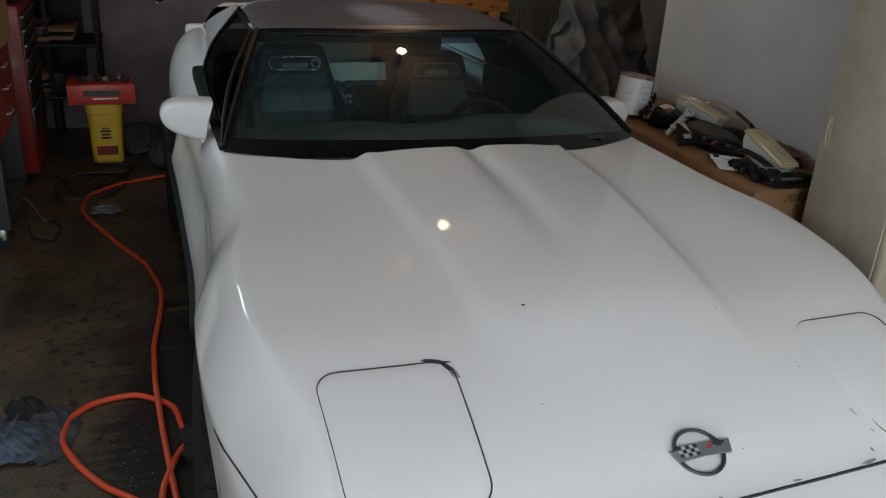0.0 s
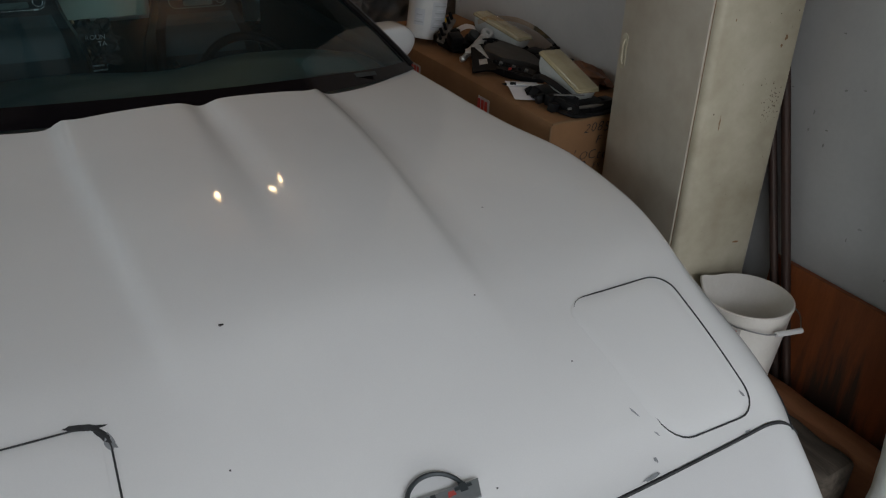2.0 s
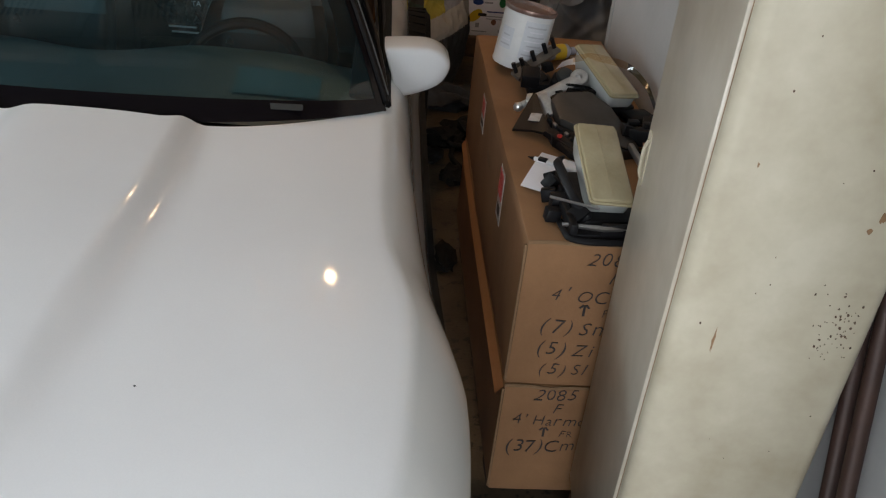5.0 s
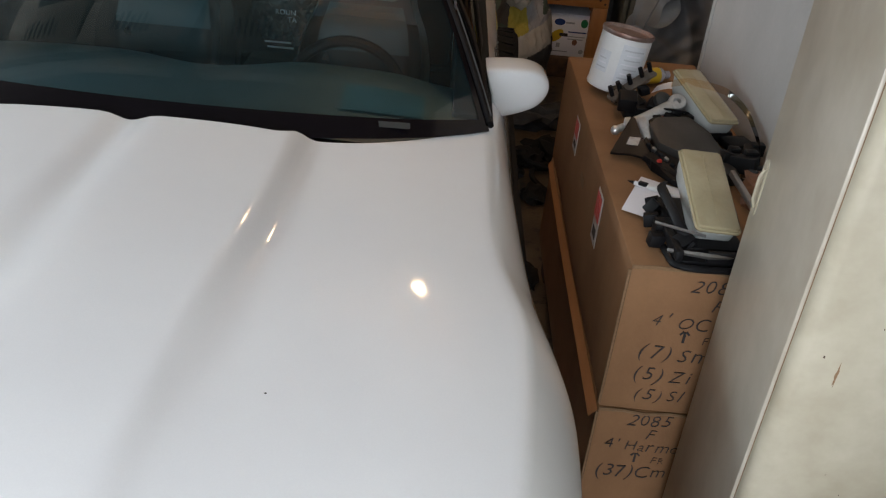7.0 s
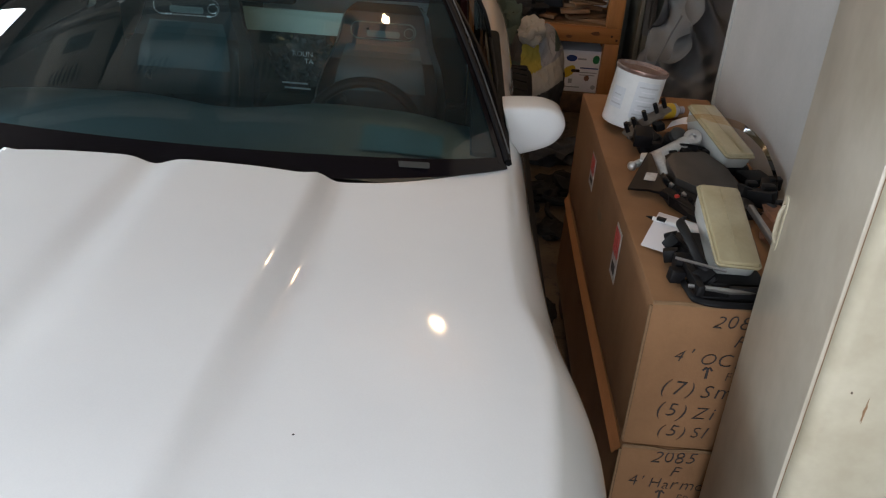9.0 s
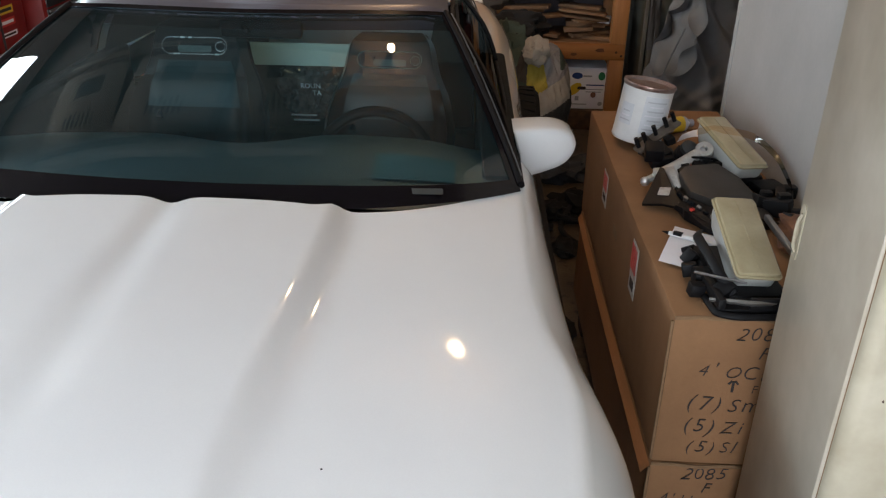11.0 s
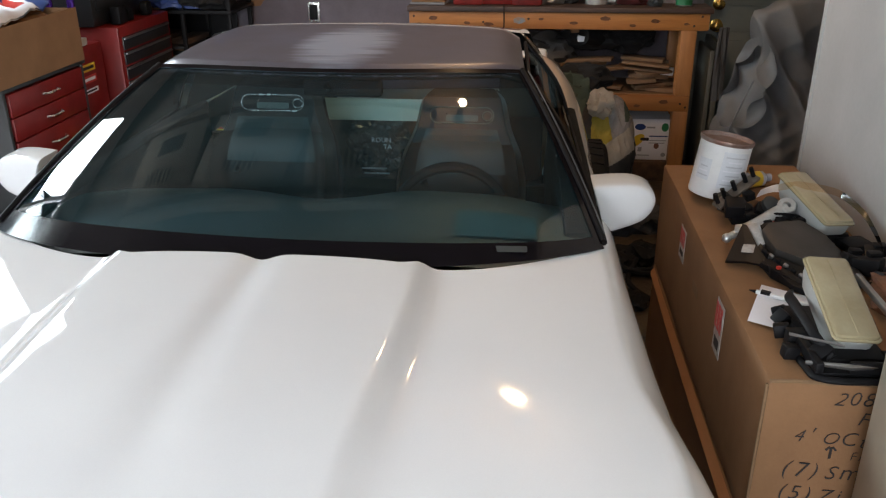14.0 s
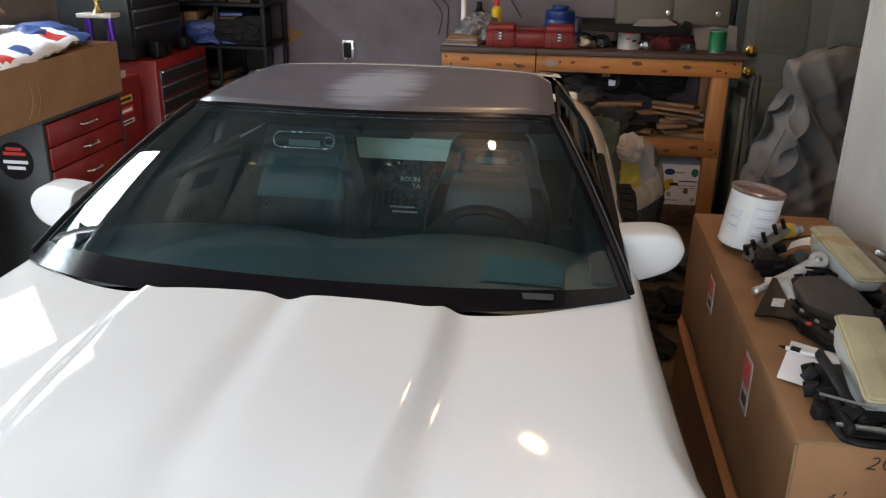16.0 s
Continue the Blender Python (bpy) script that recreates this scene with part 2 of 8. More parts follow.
add_water_stain(M_PLY, 0.16, 0.30, (0.035, 0.024, 0.018))
M_CARD = material("brown_cardboard", (0.25, 0.128, 0.055), 0.8, tone=(0.18, 0.091, 0.039), scale=5, amount=0.7, fine=140, grain=0.1, bump=0.1)
M_CARD_PALE = material("pale_cardboard", (0.30, 0.25, 0.20), 0.8, tone=(0.22, 0.18, 0.14), scale=4, amount=0.8, fine=140, grain=0.1)
M_CARD_EDGE = material("cardboard_fold", (0.22, 0.13, 0.065), 0.85, scale=20, fine=140, grain=0.2)
M_HARDBOARD = material("orange_brown_board", (0.42, 0.19, 0.075), 0.7, tone=(0.3, 0.13, 0.05), scale=6, fine=120, grain=0.2, stretch=(3, 0.4, 3))
M_CREAM = material("cream_enamel", (0.46, 0.425, 0.33), 0.55, tone=(0.31, 0.27, 0.19), scale=5.5, amount=1.0, fine=60, grain=0.05, bump=0.04, spots=(0.22, 0.15, 0.08), spot_scale=17, spot_size=0.11, coat=0.0)
# Door enamel: stains, plus a darker tone painting that face's weaker grazing light.
M_CREAM_DOOR = material("stained_shaded_cream", (0.41, 0.375, 0.31), 0.4, tone=(0.25, 0.21, 0.155), scale=2.6, amount=1.0, fine=60, grain=0.05, bump=0.04, spots=(0.14, 0.1, 0.06), spot_scale=30, spot_size=0.06, coat=0.2)
M_PAIL = material("white_plastic_pail", (0.78, 0.75, 0.70), 0.42, tone=(0.67, 0.63, 0.56), scale=7, amount=0.8, fine=120, grain=0.1, bump=0.03, spots=(0.25, 0.22, 0.18), spot_scale=22, spot_size=0.05)
M_WHITE = material("white_plastic", (0.75, 0.75, 0.74), 0.4, scale=10, amount=0.5, fine=150, grain=0.05, bump=0.02)
M_PAPER = material("white_paper", (0.76, 0.76, 0.80), 0.85, tone=(0.68, 0.68, 0.72), scale=15, fine=300, grain=0.05, bump=0.05)
M_INK = material("black_marker_ink", (0.022, 0.018, 0.018), 0.7, scale=60, fine=300, grain=0.1)
M_PALE_INK = material("grey_print", (0.35, 0.36, 0.38), 0.7, scale=60, fine=300, grain=0.1)
M_PIPE = material("brown_pipe", (0.035, 0.018, 0.014), 0.55, 0.2, tone=(0.075, 0.032, 0.02), scale=18, fine=140, grain=0.3, bump=0.2)
M_METAL = material("dull_steel", (0.4, 0.4, 0.4), 0.38, 1.0, tone=(0.25, 0.24, 0.23), scale=30, fine=200, grain=0.3, bump=0.15)
M_LENS = material("yellowed_lens", (0.40, 0.35, 0.22), 0.2, tone=(0.27, 0.22, 0.12), scale=12, amount=0.7, fine=200, grain=0.08, bump=0.03, coat=0.5)
M_LAMP_SHELL = material("hazy_lamp_shell", (0.52, 0.54, 0.52), 0.35, tone=(0.40, 0.42, 0.40), scale=16, fine=200, grain=0.1, bump=0.04, coat=0.3)
M_RED = material("red_enamel", (0.21, 0.011, 0.009), 0.4, tone=(0.12, 0.008, 0.007), scale=6, amount=0.8, fine=120, grain=0.12, bump=0.03, coat=0.08, spec=0.35)
M_RED_BRIGHT = material("bright_red_plastic", (0.5, 0.04, 0.03), 0.4, scale=10, fine=150, grain=0.1, bump=0.05)
M_DARK_STEEL = material("dark_grey_steel", (0.032, 0.035, 0.037), 0.5, 0.2, tone=(0.055, 0.058, 0.056), scale=8, fine=120, grain=0.2, bump=0.08)
M_DRAWER_BLACK = material("black_drawer_front", (0.012, 0.0132, 0.015), 0.4, scale=10, fine=150, grain=0.2, bump=0.05)
M_TARP = material("grey_car_cover", (0.29, 0.285, 0.28), 0.5, tone=(0.20, 0.205, 0.215), scale=3, amount=0.8, fine=160, grain=0.12, bump=0.1)
M_DOOR = material("grey_door_paint", (0.165, 0.185, 0.17), 0.45, tone=(0.115, 0.13, 0.12), scale=3, fine=90, grain=0.08, bump=0.05)
M_BRASS = material("brass", (0.55, 0.36, 0.1), 0.25, 1.0, scale=20, fine=200, grain=0.1)
M_CABINET_WHITE = material("dull_white_cabinet", (0.135, 0.132, 0.108), 0.55, tone=(0.085, 0.08, 0.06), scale=4, fine=90, grain=0.1, bump=0.03)
M_HOSE = material("orange_air_hose", (0.66, 0.075, 0.022), 0.42, tone=(0.55, 0.06, 0.02), scale=14, amount=0.6, fine=140, grain=0.15, bump=0.05)
M_CABLE = material("black_cable", (0.016, 0.016, 0.017), 0.5, scale=30, fine=200, grain=0.2)
M_BLUE_BAG = material("dark_blue_print", (0.05, 0.09, 0.28), 0.4, scale=14, fine=150, grain=0.1, bump=0.05)
M_DENIM = material("worn_denim", (0.018, 0.030, 0.05), 0.9, tone=(0.12, 0.16, 0.215), scale=22, amount=0.9, fine=220, grain=0.3, bump=0.3)
M_RAG = material("dirty_grey_rag", (0.06, 0.065, 0.075), 0.9, tone=(0.013, 0.014, 0.016), scale=11, amount=0.9, fine=200, grain=0.4, bump=0.3)
M_YELLOW = material("yellow_plastic", (0.62, 0.42, 0.02), 0.45, tone=(0.5, 0.33, 0.02), scale=9, fine=150, grain=0.1, bump=0.03)
M_BLUE = material("blue_plastic", (0.006, 0.034, 0.17), 0.4, scale=9, fine=150, grain=0.1, bump=0.03)
M_GREEN = material("green_label", (0.012, 0.168, 0.06), 0.45, scale=12, fine=150, grain=0.1, bump=0.03)
M_PURPLE = material("purple_foil", (0.12, 0.04, 0.38), 0.2, 0.7, scale=30, fine=150, grain=0.1)
M_GOLD = material("gold_plastic", (0.55, 0.40, 0.15), 0.25, 0.9, scale=30, fine=150, grain=0.1)
M_MARBLE = material("pale_marble", (0.5, 0.46, 0.4), 0.3, scale=30, fine=150, grain=0.1)
M_CLOTH_PALE = material("pale_canvas", (0.80, 0.82, 0.79), 0.85, tone=(0.55, 0.60, 0.56), scale=6, amount=0.9, fine=260, grain=0.2, bump=0.25)
M_CLOTH_GREEN = material("dark_green_cloth", (0.045, 0.07, 0.055), 0.85, tone=(0.08, 0.1, 0.08), scale=14, fine=200, grain=0.3, bump=0.2)
M_CLOTH_YELLOW = material("yellow_cloth", (0.42, 0.33, 0.05), 0.85, scale=14, fine=200, grain=0.3, bump=0.2)
M_CLOTH_GREY = material("grey_cloth", (0.055, 0.0495, 0.04675), 0.85, tone=(0.0935, 0.08525, 0.077), scale=14, fine=200, grain=0.3, bump=0.2)
M_CLOTH_BLACK = material("black_cloth", (0.009, 0.009, 0.010), 0.85, scale=14, fine=200, grain=0.3, bump=0.2)
M_FOIL = material("clear_plastic_bag", (0.33, 0.33, 0.36), 0.25, tone=(0.42, 0.42, 0.5), scale=14, amount=0.8, fine=150, grain=0.1, bump=0.15, coat=0.3)
M_BEIGE_BAG = material("beige_plastic_bag", (0.42, 0.34, 0.27), 0.45, tone=(0.33, 0.26, 0.2), scale=9, amount=0.7, fine=150, grain=0.08, bump=0.08)
M_GLASS_CLEAR = glass("window_glass", (0.95, 0.97, 0.97))
M_GRASS = material("grass", (0.06, 0.11, 0.03), 0.9, tone=(0.09, 0.13, 0.04), scale=1.5, amount=0.9, fine=30, grain=0.4, bump=0.4)
M_DRIVE = material("driveway_concrete", (0.32, 0.31, 0.29), 0.9, scale=1.2, amount=0.7, fine=40, grain=0.3, bump=0.3)


# Mesh helpers.
def curve(xs, ys):
    """A smooth function through the points."""
    xs, ys = np.array(xs, float), np.array(ys, float)
    d = np.diff(ys) / np.diff(xs)
    m = np.zeros(len(xs))
    m[0], m[-1] = d[0], d[-1]
    for i in range(1, len(xs) - 1):
        h0, h1 = xs[i] - xs[i - 1], xs[i + 1] - xs[i]
        m[i] = 0 if d[i - 1] * d[i] <= 0 else (h0 + h1) * 1.5 / ((2 * h1 + h0) / 2 / d[i - 1] + (h1 * 1 + 2 * h0) / 2 / d[i])

    def f(x):
        x = np.clip(x, xs[0], xs[-1])
        i = int(min(max(np.searchsorted(xs, x) - 1, 0), len(xs) - 2))
        h = xs[i + 1] - xs[i]
        t = (x - xs[i]) / h
        return float((2 * t**3 - 3 * t**2 + 1) * ys[i] + (t**3 - 2 * t**2 + t) * h * m[i] + (3 * t**2 - 2 * t**3) * ys[i + 1] + (t**3 - t**2) * h * m[i + 1])
    return f


def step(a, b, x):
    t = min(max((x - a) / (b - a), 0.0), 1.0)
    return t * t * (3 - 2 * t)


def finish(ob, bm, mat, smooth=True, sharp=35):
    bmesh.ops.recalc_face_normals(bm, faces=bm.faces)
    for f in bm.faces:
        f.smooth = smooth
    if smooth:
        limit = radians(sharp)
        for e in bm.edges:
            if len(e.link_faces) == 2 and e.calc_face_angle(0) > limit:
                e.smooth = False
    bm.to_mesh(ob.data)
    bm.free()
    ob.data.materials.append(mat)
    return ob


def part(name, bm, mat, parent=None, label="", smooth=True, sharp=35):
    ob = new(name, bpy.data.meshes.new(name))
    finish(ob, bm, mat, smooth, sharp)
    ob.parent = parent
    if label:
        tagged(ob, label)
    return ob


def thing(name, label, category, at=(0, 0, 0), turn=0.0, group="", kind=""):
    ob = new(name)
    ob.matrix_world = pose(*at, 0, 0, turn)
    return tagged(ob, label, category, group, kind)


def solo(name, bm, mat, label, category, group="", kind="", smooth=True):
    return tagged(part(name, bm, mat, None, "", smooth), label, category, group, kind)


def bmx():
    return bmesh.new()


def box(bm, centre, size, bevel=0.0, m=None, seg=2):
    """A box, with rounded edges."""
    m = m or Matrix()
    got = bmesh.ops.create_cube(bm, size=1.0, matrix=m @ Matrix.Translation(centre) @ Matrix.Diagonal((*size, 1)))
    if bevel:
        edges = list({e for v in got["verts"] for e in v.link_edges})
        bmesh.ops.bevel(bm, geom=edges, offset=min(bevel, min(size) * 0.45), segments=seg, affect="EDGES", profile=0.5)
    return bm


def span(bm, a, b, bevel=0.0, m=None):
    """A box from corner a to corner b."""
    return box(bm, [(p + q) / 2 for p, q in zip(a, b)], [abs(q - p) for p, q in zip(a, b)], bevel, m)


def grid(bm, fn, nu, nv, closed_u=False):
    """A sheet of quads from fn(i / nu, j / nv)."""
    rows = [[bm.verts.new(fn(i / nu, j / nv)) for j in range(nv + 1)] for i in range(nu if closed_u else nu + 1)]
    for i in range(nu):
        a, b = rows[i], rows[(i + 1) % len(rows)]
        for j in range(nv):
            bm.faces.new((a[j], b[j], b[j + 1], a[j + 1]))
    return rows


def lathe(bm, profile, seg=24, m=None, lip=None):
    """Turns a profile of (radius, height) round z; ends at radius 0 close it."""
    m = m or Matrix()
    rings = []
    for r, z in profile:
        if r < 1e-5:
            rings.append([bm.verts.new(m @ Vector((0, 0, z)))])
        else:
            rings.append([bm.verts.new(m @ Vector((r * math.cos(2 * math.pi * k / seg), r * math.sin(2 * math.pi * k / seg), z))) for k in range(seg)])
    for a, b in zip(rings, rings[1:]):
        for k in range(seg):
            q = (k + 1) % seg
            if len(a) == 1 and len(b) > 1:
                bm.faces.new((a[0], b[k], b[q]))
            elif len(b) == 1 and len(a) > 1:
                bm.faces.new((a[k], a[q], b[0]))
            elif len(a) > 1:
                bm.faces.new((a[k], a[q], b[q], b[k]))
    return bm


def tube(bm, pts, r, seg=8, closed=False, flat=1.0):
    """A round bar along points; r may be a list."""
    pts = [Vector(p) for p in pts]
    n = len(pts)
    rings = []
    side = None
    for i, p in enumerate(pts):
        a = pts[(i - 1) % n] if closed or i else p
        b = pts[(i + 1) % n] if closed or i < n - 1 else p
        d = (b - a).normalized()
        if side is None:
            side = d.orthogonal().normalized()
        side = (side - d * side.dot(d)).normalized()
        up = d.cross(side)
        rr = r[i] if isinstance(r, (list, tuple)) else r
        rings.append([bm.verts.new(p + (side * math.cos(2 * math.pi * k / seg) + up * (flat * math.sin(2 * math.pi * k / seg))) * rr) for k in range(seg)])
    for i in range(n if closed else n - 1):
        a, b = rings[i], rings[(i + 1) % n]
        for k in range(seg):
            bm.faces.new((a[k], a[(k + 1) % seg], b[(k + 1) % seg], b[k]))
    if not closed:
        bm.faces.new(rings[0])
        bm.faces.new(rings[-1])
    return bm


def bend(pts, n=8):
    """A smooth line through the points."""
    t = list(range(len(pts)))
    fs = [curve(t, [p[k] for p in pts]) for k in range(3)]
    return [tuple(f(i / n) for f in fs) for i in range((len(pts) - 1) * n + 1)]


def rod(bm, a, b, r, seg=10, r2=None):
    return tube(bm, [a, b], [r, r if r2 is None else r2], seg)


def rounded(w, h, r, n=5):
    """The outline of a rounded rectangle about the origin."""
    out = []
    for cx, cy, a0 in ((w / 2 - r, h / 2 - r, 0), (-w / 2 + r, h / 2 - r, 90), (-w / 2 + r, -h / 2 + r, 180), (w / 2 - r, -h / 2 + r, 270)):
        for k in range(n + 1):
            a = radians(a0 + 90 * k / n)
            out.append((cx + r * math.cos(a), cy + r * math.sin(a)))
    return out


def plate(bm, outline, thick, m=None, bevel=0.0):
    """A flat plate of an outline in its own x and y, thickness along z."""
    m = m or Matrix()
    top = [bm.verts.new(m @ Vector((x, y, thick))) for x, y in outline]
    low = [bm.verts.new(m @ Vector((x, y, 0))) for x, y in outline]
    f = bm.faces.new(top)
    bm.faces.new(low[::-1])
    n = len(outline)
    for k in range(n):
        bm.faces.new((low[k], low[(k + 1) % n], top[(k + 1) % n], top[k]))
    if bevel:
        bmesh.ops.bevel(bm, geom=list(f.edges), offset=bevel, segments=2, affect="EDGES", profile=0.5)
    return bm


def rough(bm, amount, scale, seed=0.0):
    """Uneven vertices."""
    for v in bm.verts:
        v.co += amount * noise.noise_vector(v.co * scale + Vector((seed, seed * 0.7, 0)))
    return bm


def text(body, size, m, mat, parent, name="writing", shear=0.0, bold=0.0):
    """Writing as thin raised strokes."""
    data = bpy.data.curves.new(name, "FONT")
    data.body, data.size, data.shear, data.extrude, data.offset = body, size, shear, 0.0004, bold
    data.resolution_u = 3
    tmp = bpy.data.objects.new(name, data)
    mesh = bpy.data.meshes.new_from_object(tmp)
    bpy.data.objects.remove(tmp)
    mesh.transform(m)
    mesh.materials.clear()
    mesh.materials.append(mat)
    ob = new(name, mesh)
    ob.parent = parent
    return ob


def crumpled(bm, centre, size, seed, detail=3, amount=0.35, floor=None):
    """A heap of cloth: a lumpy, creased dome."""
    got = bmesh.ops.create_icosphere(bm, subdivisions=detail, radius=0.5)
    for v in got["verts"]:
        d = v.co.normalized()
        n1 = noise.noise(d * 2.1 + Vector((seed, 0, 0)))
        n2 = 1 - abs(noise.noise(d * 4.7 + Vector((0, seed, 0)))) * 2
        n3 = 1 - abs(noise.noise(d * 10.0 + Vector((0, 0, seed)))) * 2
        r = 0.5 * (1 + amount * (n1 + 0.35 * n2 + 0.16 * n3))
        v.co = Vector(centre) + Vector((d.x * size[0], d.y * size[1], d.z * size[2])) * r
        if floor is not None and v.co.z < floor:
            v.co.z = floor + 0.002 * (v.co.x % 0.1)
    return bm


def eased(points, passes):
    """Irons out the smallest wrinkles of a sheet."""
    p = points.copy()
    for _ in range(passes):
        p[1:-1, 1:-1] = 0.5 * p[1:-1, 1:-1] + 0.125 * (p[2:, 1:-1] + p[:-2, 1:-1] + p[1:-1, 2:] + p[1:-1, :-2])
        p[0], p[-1] = 0.5 * p[0] + 0.5 * (p[1] + p[0]) / 2, 0.5 * p[-1] + 0.5 * (p[-2] + p[-1]) / 2
        p[:, 0], p[:, -1] = 0.75 * p[:, 0] + 0.25 * p[:, 1], 0.75 * p[:, -1] + 0.25 * p[:, -2]
    return p


def creased(points, folds):
    """Pushes a sheet's points in and out along its normals in sharp slanting creases: (direction, width, depth, phase)."""
    across, along = np.gradient(points, axis=0), np.gradient(points, axis=1)
    normal = np.cross(across, along)
    normal /= np.linalg.norm(normal, axis=-1, keepdims=True) + 1e-9
    push = np.zeros(points.shape[:2])
    for direction, width, depth, phase in folds:
        d = np.array(direction) / np.linalg.norm(direction)
        f = points @ d / width * math.pi
        bent = f + phase + 1.1 * np.sin(1.7 * points[..., 2] / width * 0.6 + 2 * phase) + 0.9 * np.sin(points[..., 0] / width + points[..., 1] / width + phase)
        push += depth * (0.45 - np.abs(np.sin(bent)) ** 0.7) * (0.55 + 0.45 * np.sin(3.1 * phase + 0.37 * f + 4 * points[..., 2]))
    push *= np.clip((1.12 - points[..., 2]) / 0.25, 0.35, 1.0)
    return points - normal * push[..., None]


def cloth_mesh(bm, points, thick=0.003):
    """Quads through a sheet's points, doubled to a thin cloth."""
    rows = [[bm.verts.new(c) for c in row] for row in points]
    for a, b in zip(rows, rows[1:]):
        for j in range(len(a) - 1):
            bm.faces.new((a[j], b[j], b[j + 1], a[j + 1]))
    bmesh.ops.solidify(bm, geom=bm.faces[:], thickness=thick)
    return bm


# ---- The garage ----
WALL_R, BACK_Y, LEFT_X, HIGH, RECESS_X = 1.43, 5.5, -2.6, 2.95, 2.5


def structure(name, bm, mat, label, category, smooth=False):
    return solo(name, bm, mat, label, category, kind="structure", smooth=smooth)


bm = bmx()
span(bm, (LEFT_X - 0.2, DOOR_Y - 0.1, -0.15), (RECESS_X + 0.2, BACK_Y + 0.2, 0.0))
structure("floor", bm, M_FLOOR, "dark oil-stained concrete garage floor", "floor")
bm = bmx()
grid(bm, lambda u, v: (-90 + 180 * u, -90 + 180 * v, -0.13), 24, 24)
structure("ground", bm, M_GRASS, "green lawn outside the open garage door", "ground")
bm = bmx()
span(bm, (-3.2, -14, -0.12), (2.0, DOOR_Y - 0.1, -0.004))
structure("pavement", bm, M_DRIVE, "pale concrete driveway in front of the garage", "driveway")

bm = bmx()
span(bm, (WALL_R, DOOR_Y, 0), (WALL_R + 0.1, 2.9, HIGH))
structure("wall_east", bm, M_WALL_RIGHT, "pale grey-blue painted board wall with scuffs", "wall")
bm = bmx()
span(bm, (WALL_R - 0.003, 2.9, 0), (WALL_R + 0.104, 2.93, HIGH), 0.003)
structure("trim", bm, M_WALL_RIGHT, "white edge strip closing the wall's end", "trim")
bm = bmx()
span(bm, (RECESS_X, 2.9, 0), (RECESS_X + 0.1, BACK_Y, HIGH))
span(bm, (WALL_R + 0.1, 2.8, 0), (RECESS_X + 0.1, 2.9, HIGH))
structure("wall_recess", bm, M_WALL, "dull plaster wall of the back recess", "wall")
bm = bmx()
span(bm, (LEFT_X - 0.1, BACK_Y, 0), (RECESS_X + 0.1, BACK_Y + 0.12, HIGH))
structure("wall_north", bm, M_WALL_BACK, "stained lavender-grey plaster back wall", "wall")
WIN = (2.25, 4.35, 1.1, 2.55)
bm = bmx()
span(bm, (LEFT_X - 0.1, DOOR_Y, 0), (LEFT_X, WIN[0], HIGH))
span(bm, (LEFT_X - 0.1, WIN[1], 0), (LEFT_X, BACK_Y, HIGH))
span(bm, (LEFT_X - 0.1, WIN[0], 0), (LEFT_X, WIN[1], WIN[2]))
span(bm, (LEFT_X - 0.1, WIN[0], WIN[3]), (LEFT_X, WIN[1], HIGH))
structure("wall_west", bm, M_WALL_WEST, "dull grey plaster side wall with a window", "wall")
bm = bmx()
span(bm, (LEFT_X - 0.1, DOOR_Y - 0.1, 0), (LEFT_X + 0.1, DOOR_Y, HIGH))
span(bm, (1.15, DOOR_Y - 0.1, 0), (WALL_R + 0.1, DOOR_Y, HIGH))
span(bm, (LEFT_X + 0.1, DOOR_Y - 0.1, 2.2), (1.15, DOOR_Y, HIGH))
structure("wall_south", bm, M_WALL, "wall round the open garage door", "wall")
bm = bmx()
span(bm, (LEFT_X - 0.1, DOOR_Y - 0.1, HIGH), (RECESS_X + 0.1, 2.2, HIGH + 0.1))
structure("ceiling", bm, M_CEILING, "unseen front ceiling, made pale to bounce daylight down", "ceiling")
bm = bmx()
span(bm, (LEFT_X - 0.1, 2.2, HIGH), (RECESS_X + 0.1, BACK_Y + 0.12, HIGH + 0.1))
structure("ceiling_back", bm, M_CEILING_BACK, "unseen back ceiling, made dark to dim windscreen reflections", "ceiling")

window = thing("window_1", "white framed side window letting in daylight", "window", (LEFT_X, 3.3, 1.825), kind="structure")
bm = bmx()
for p, q in (((-0.09, -1.05, -0.725), (0.02, -1.0, 0.725)), ((-0.09, 1.0, -0.725), (0.02, 1.05, 0.725)), ((-0.09, -1.0, 0.675), (0.02, 1.0, 0.725)),
             ((-0.09, -1.0, -0.725), (0.02, 1.0, -0.675)), ((-0.05, -0.02, -0.675), (0.01, 0.02, 0.675))):
    span(bm, p, q)
part("window_frame", bm, M_WHITE, window, smooth=False)
for y in (-0.51, 0.51):
    bm = bmx()
    span(bm, (-0.04, y - 0.485, -0.675), (-0.036, y + 0.485, 0.675))
    pane = part("pane", bm, M_GLASS_CLEAR, window, smooth=False)
    pane.visible_shadow = False

# Plywood skirting on the board wall.
bm = bmx()
span(bm, (WALL_R - 0.02, -0.6, 0.0), (WALL_R - 0.003, 1.06, 0.503), 0.002)
structure("baseboard", bm, M_PLY, "red-brown plywood skirting panel, water-stained", "panel")

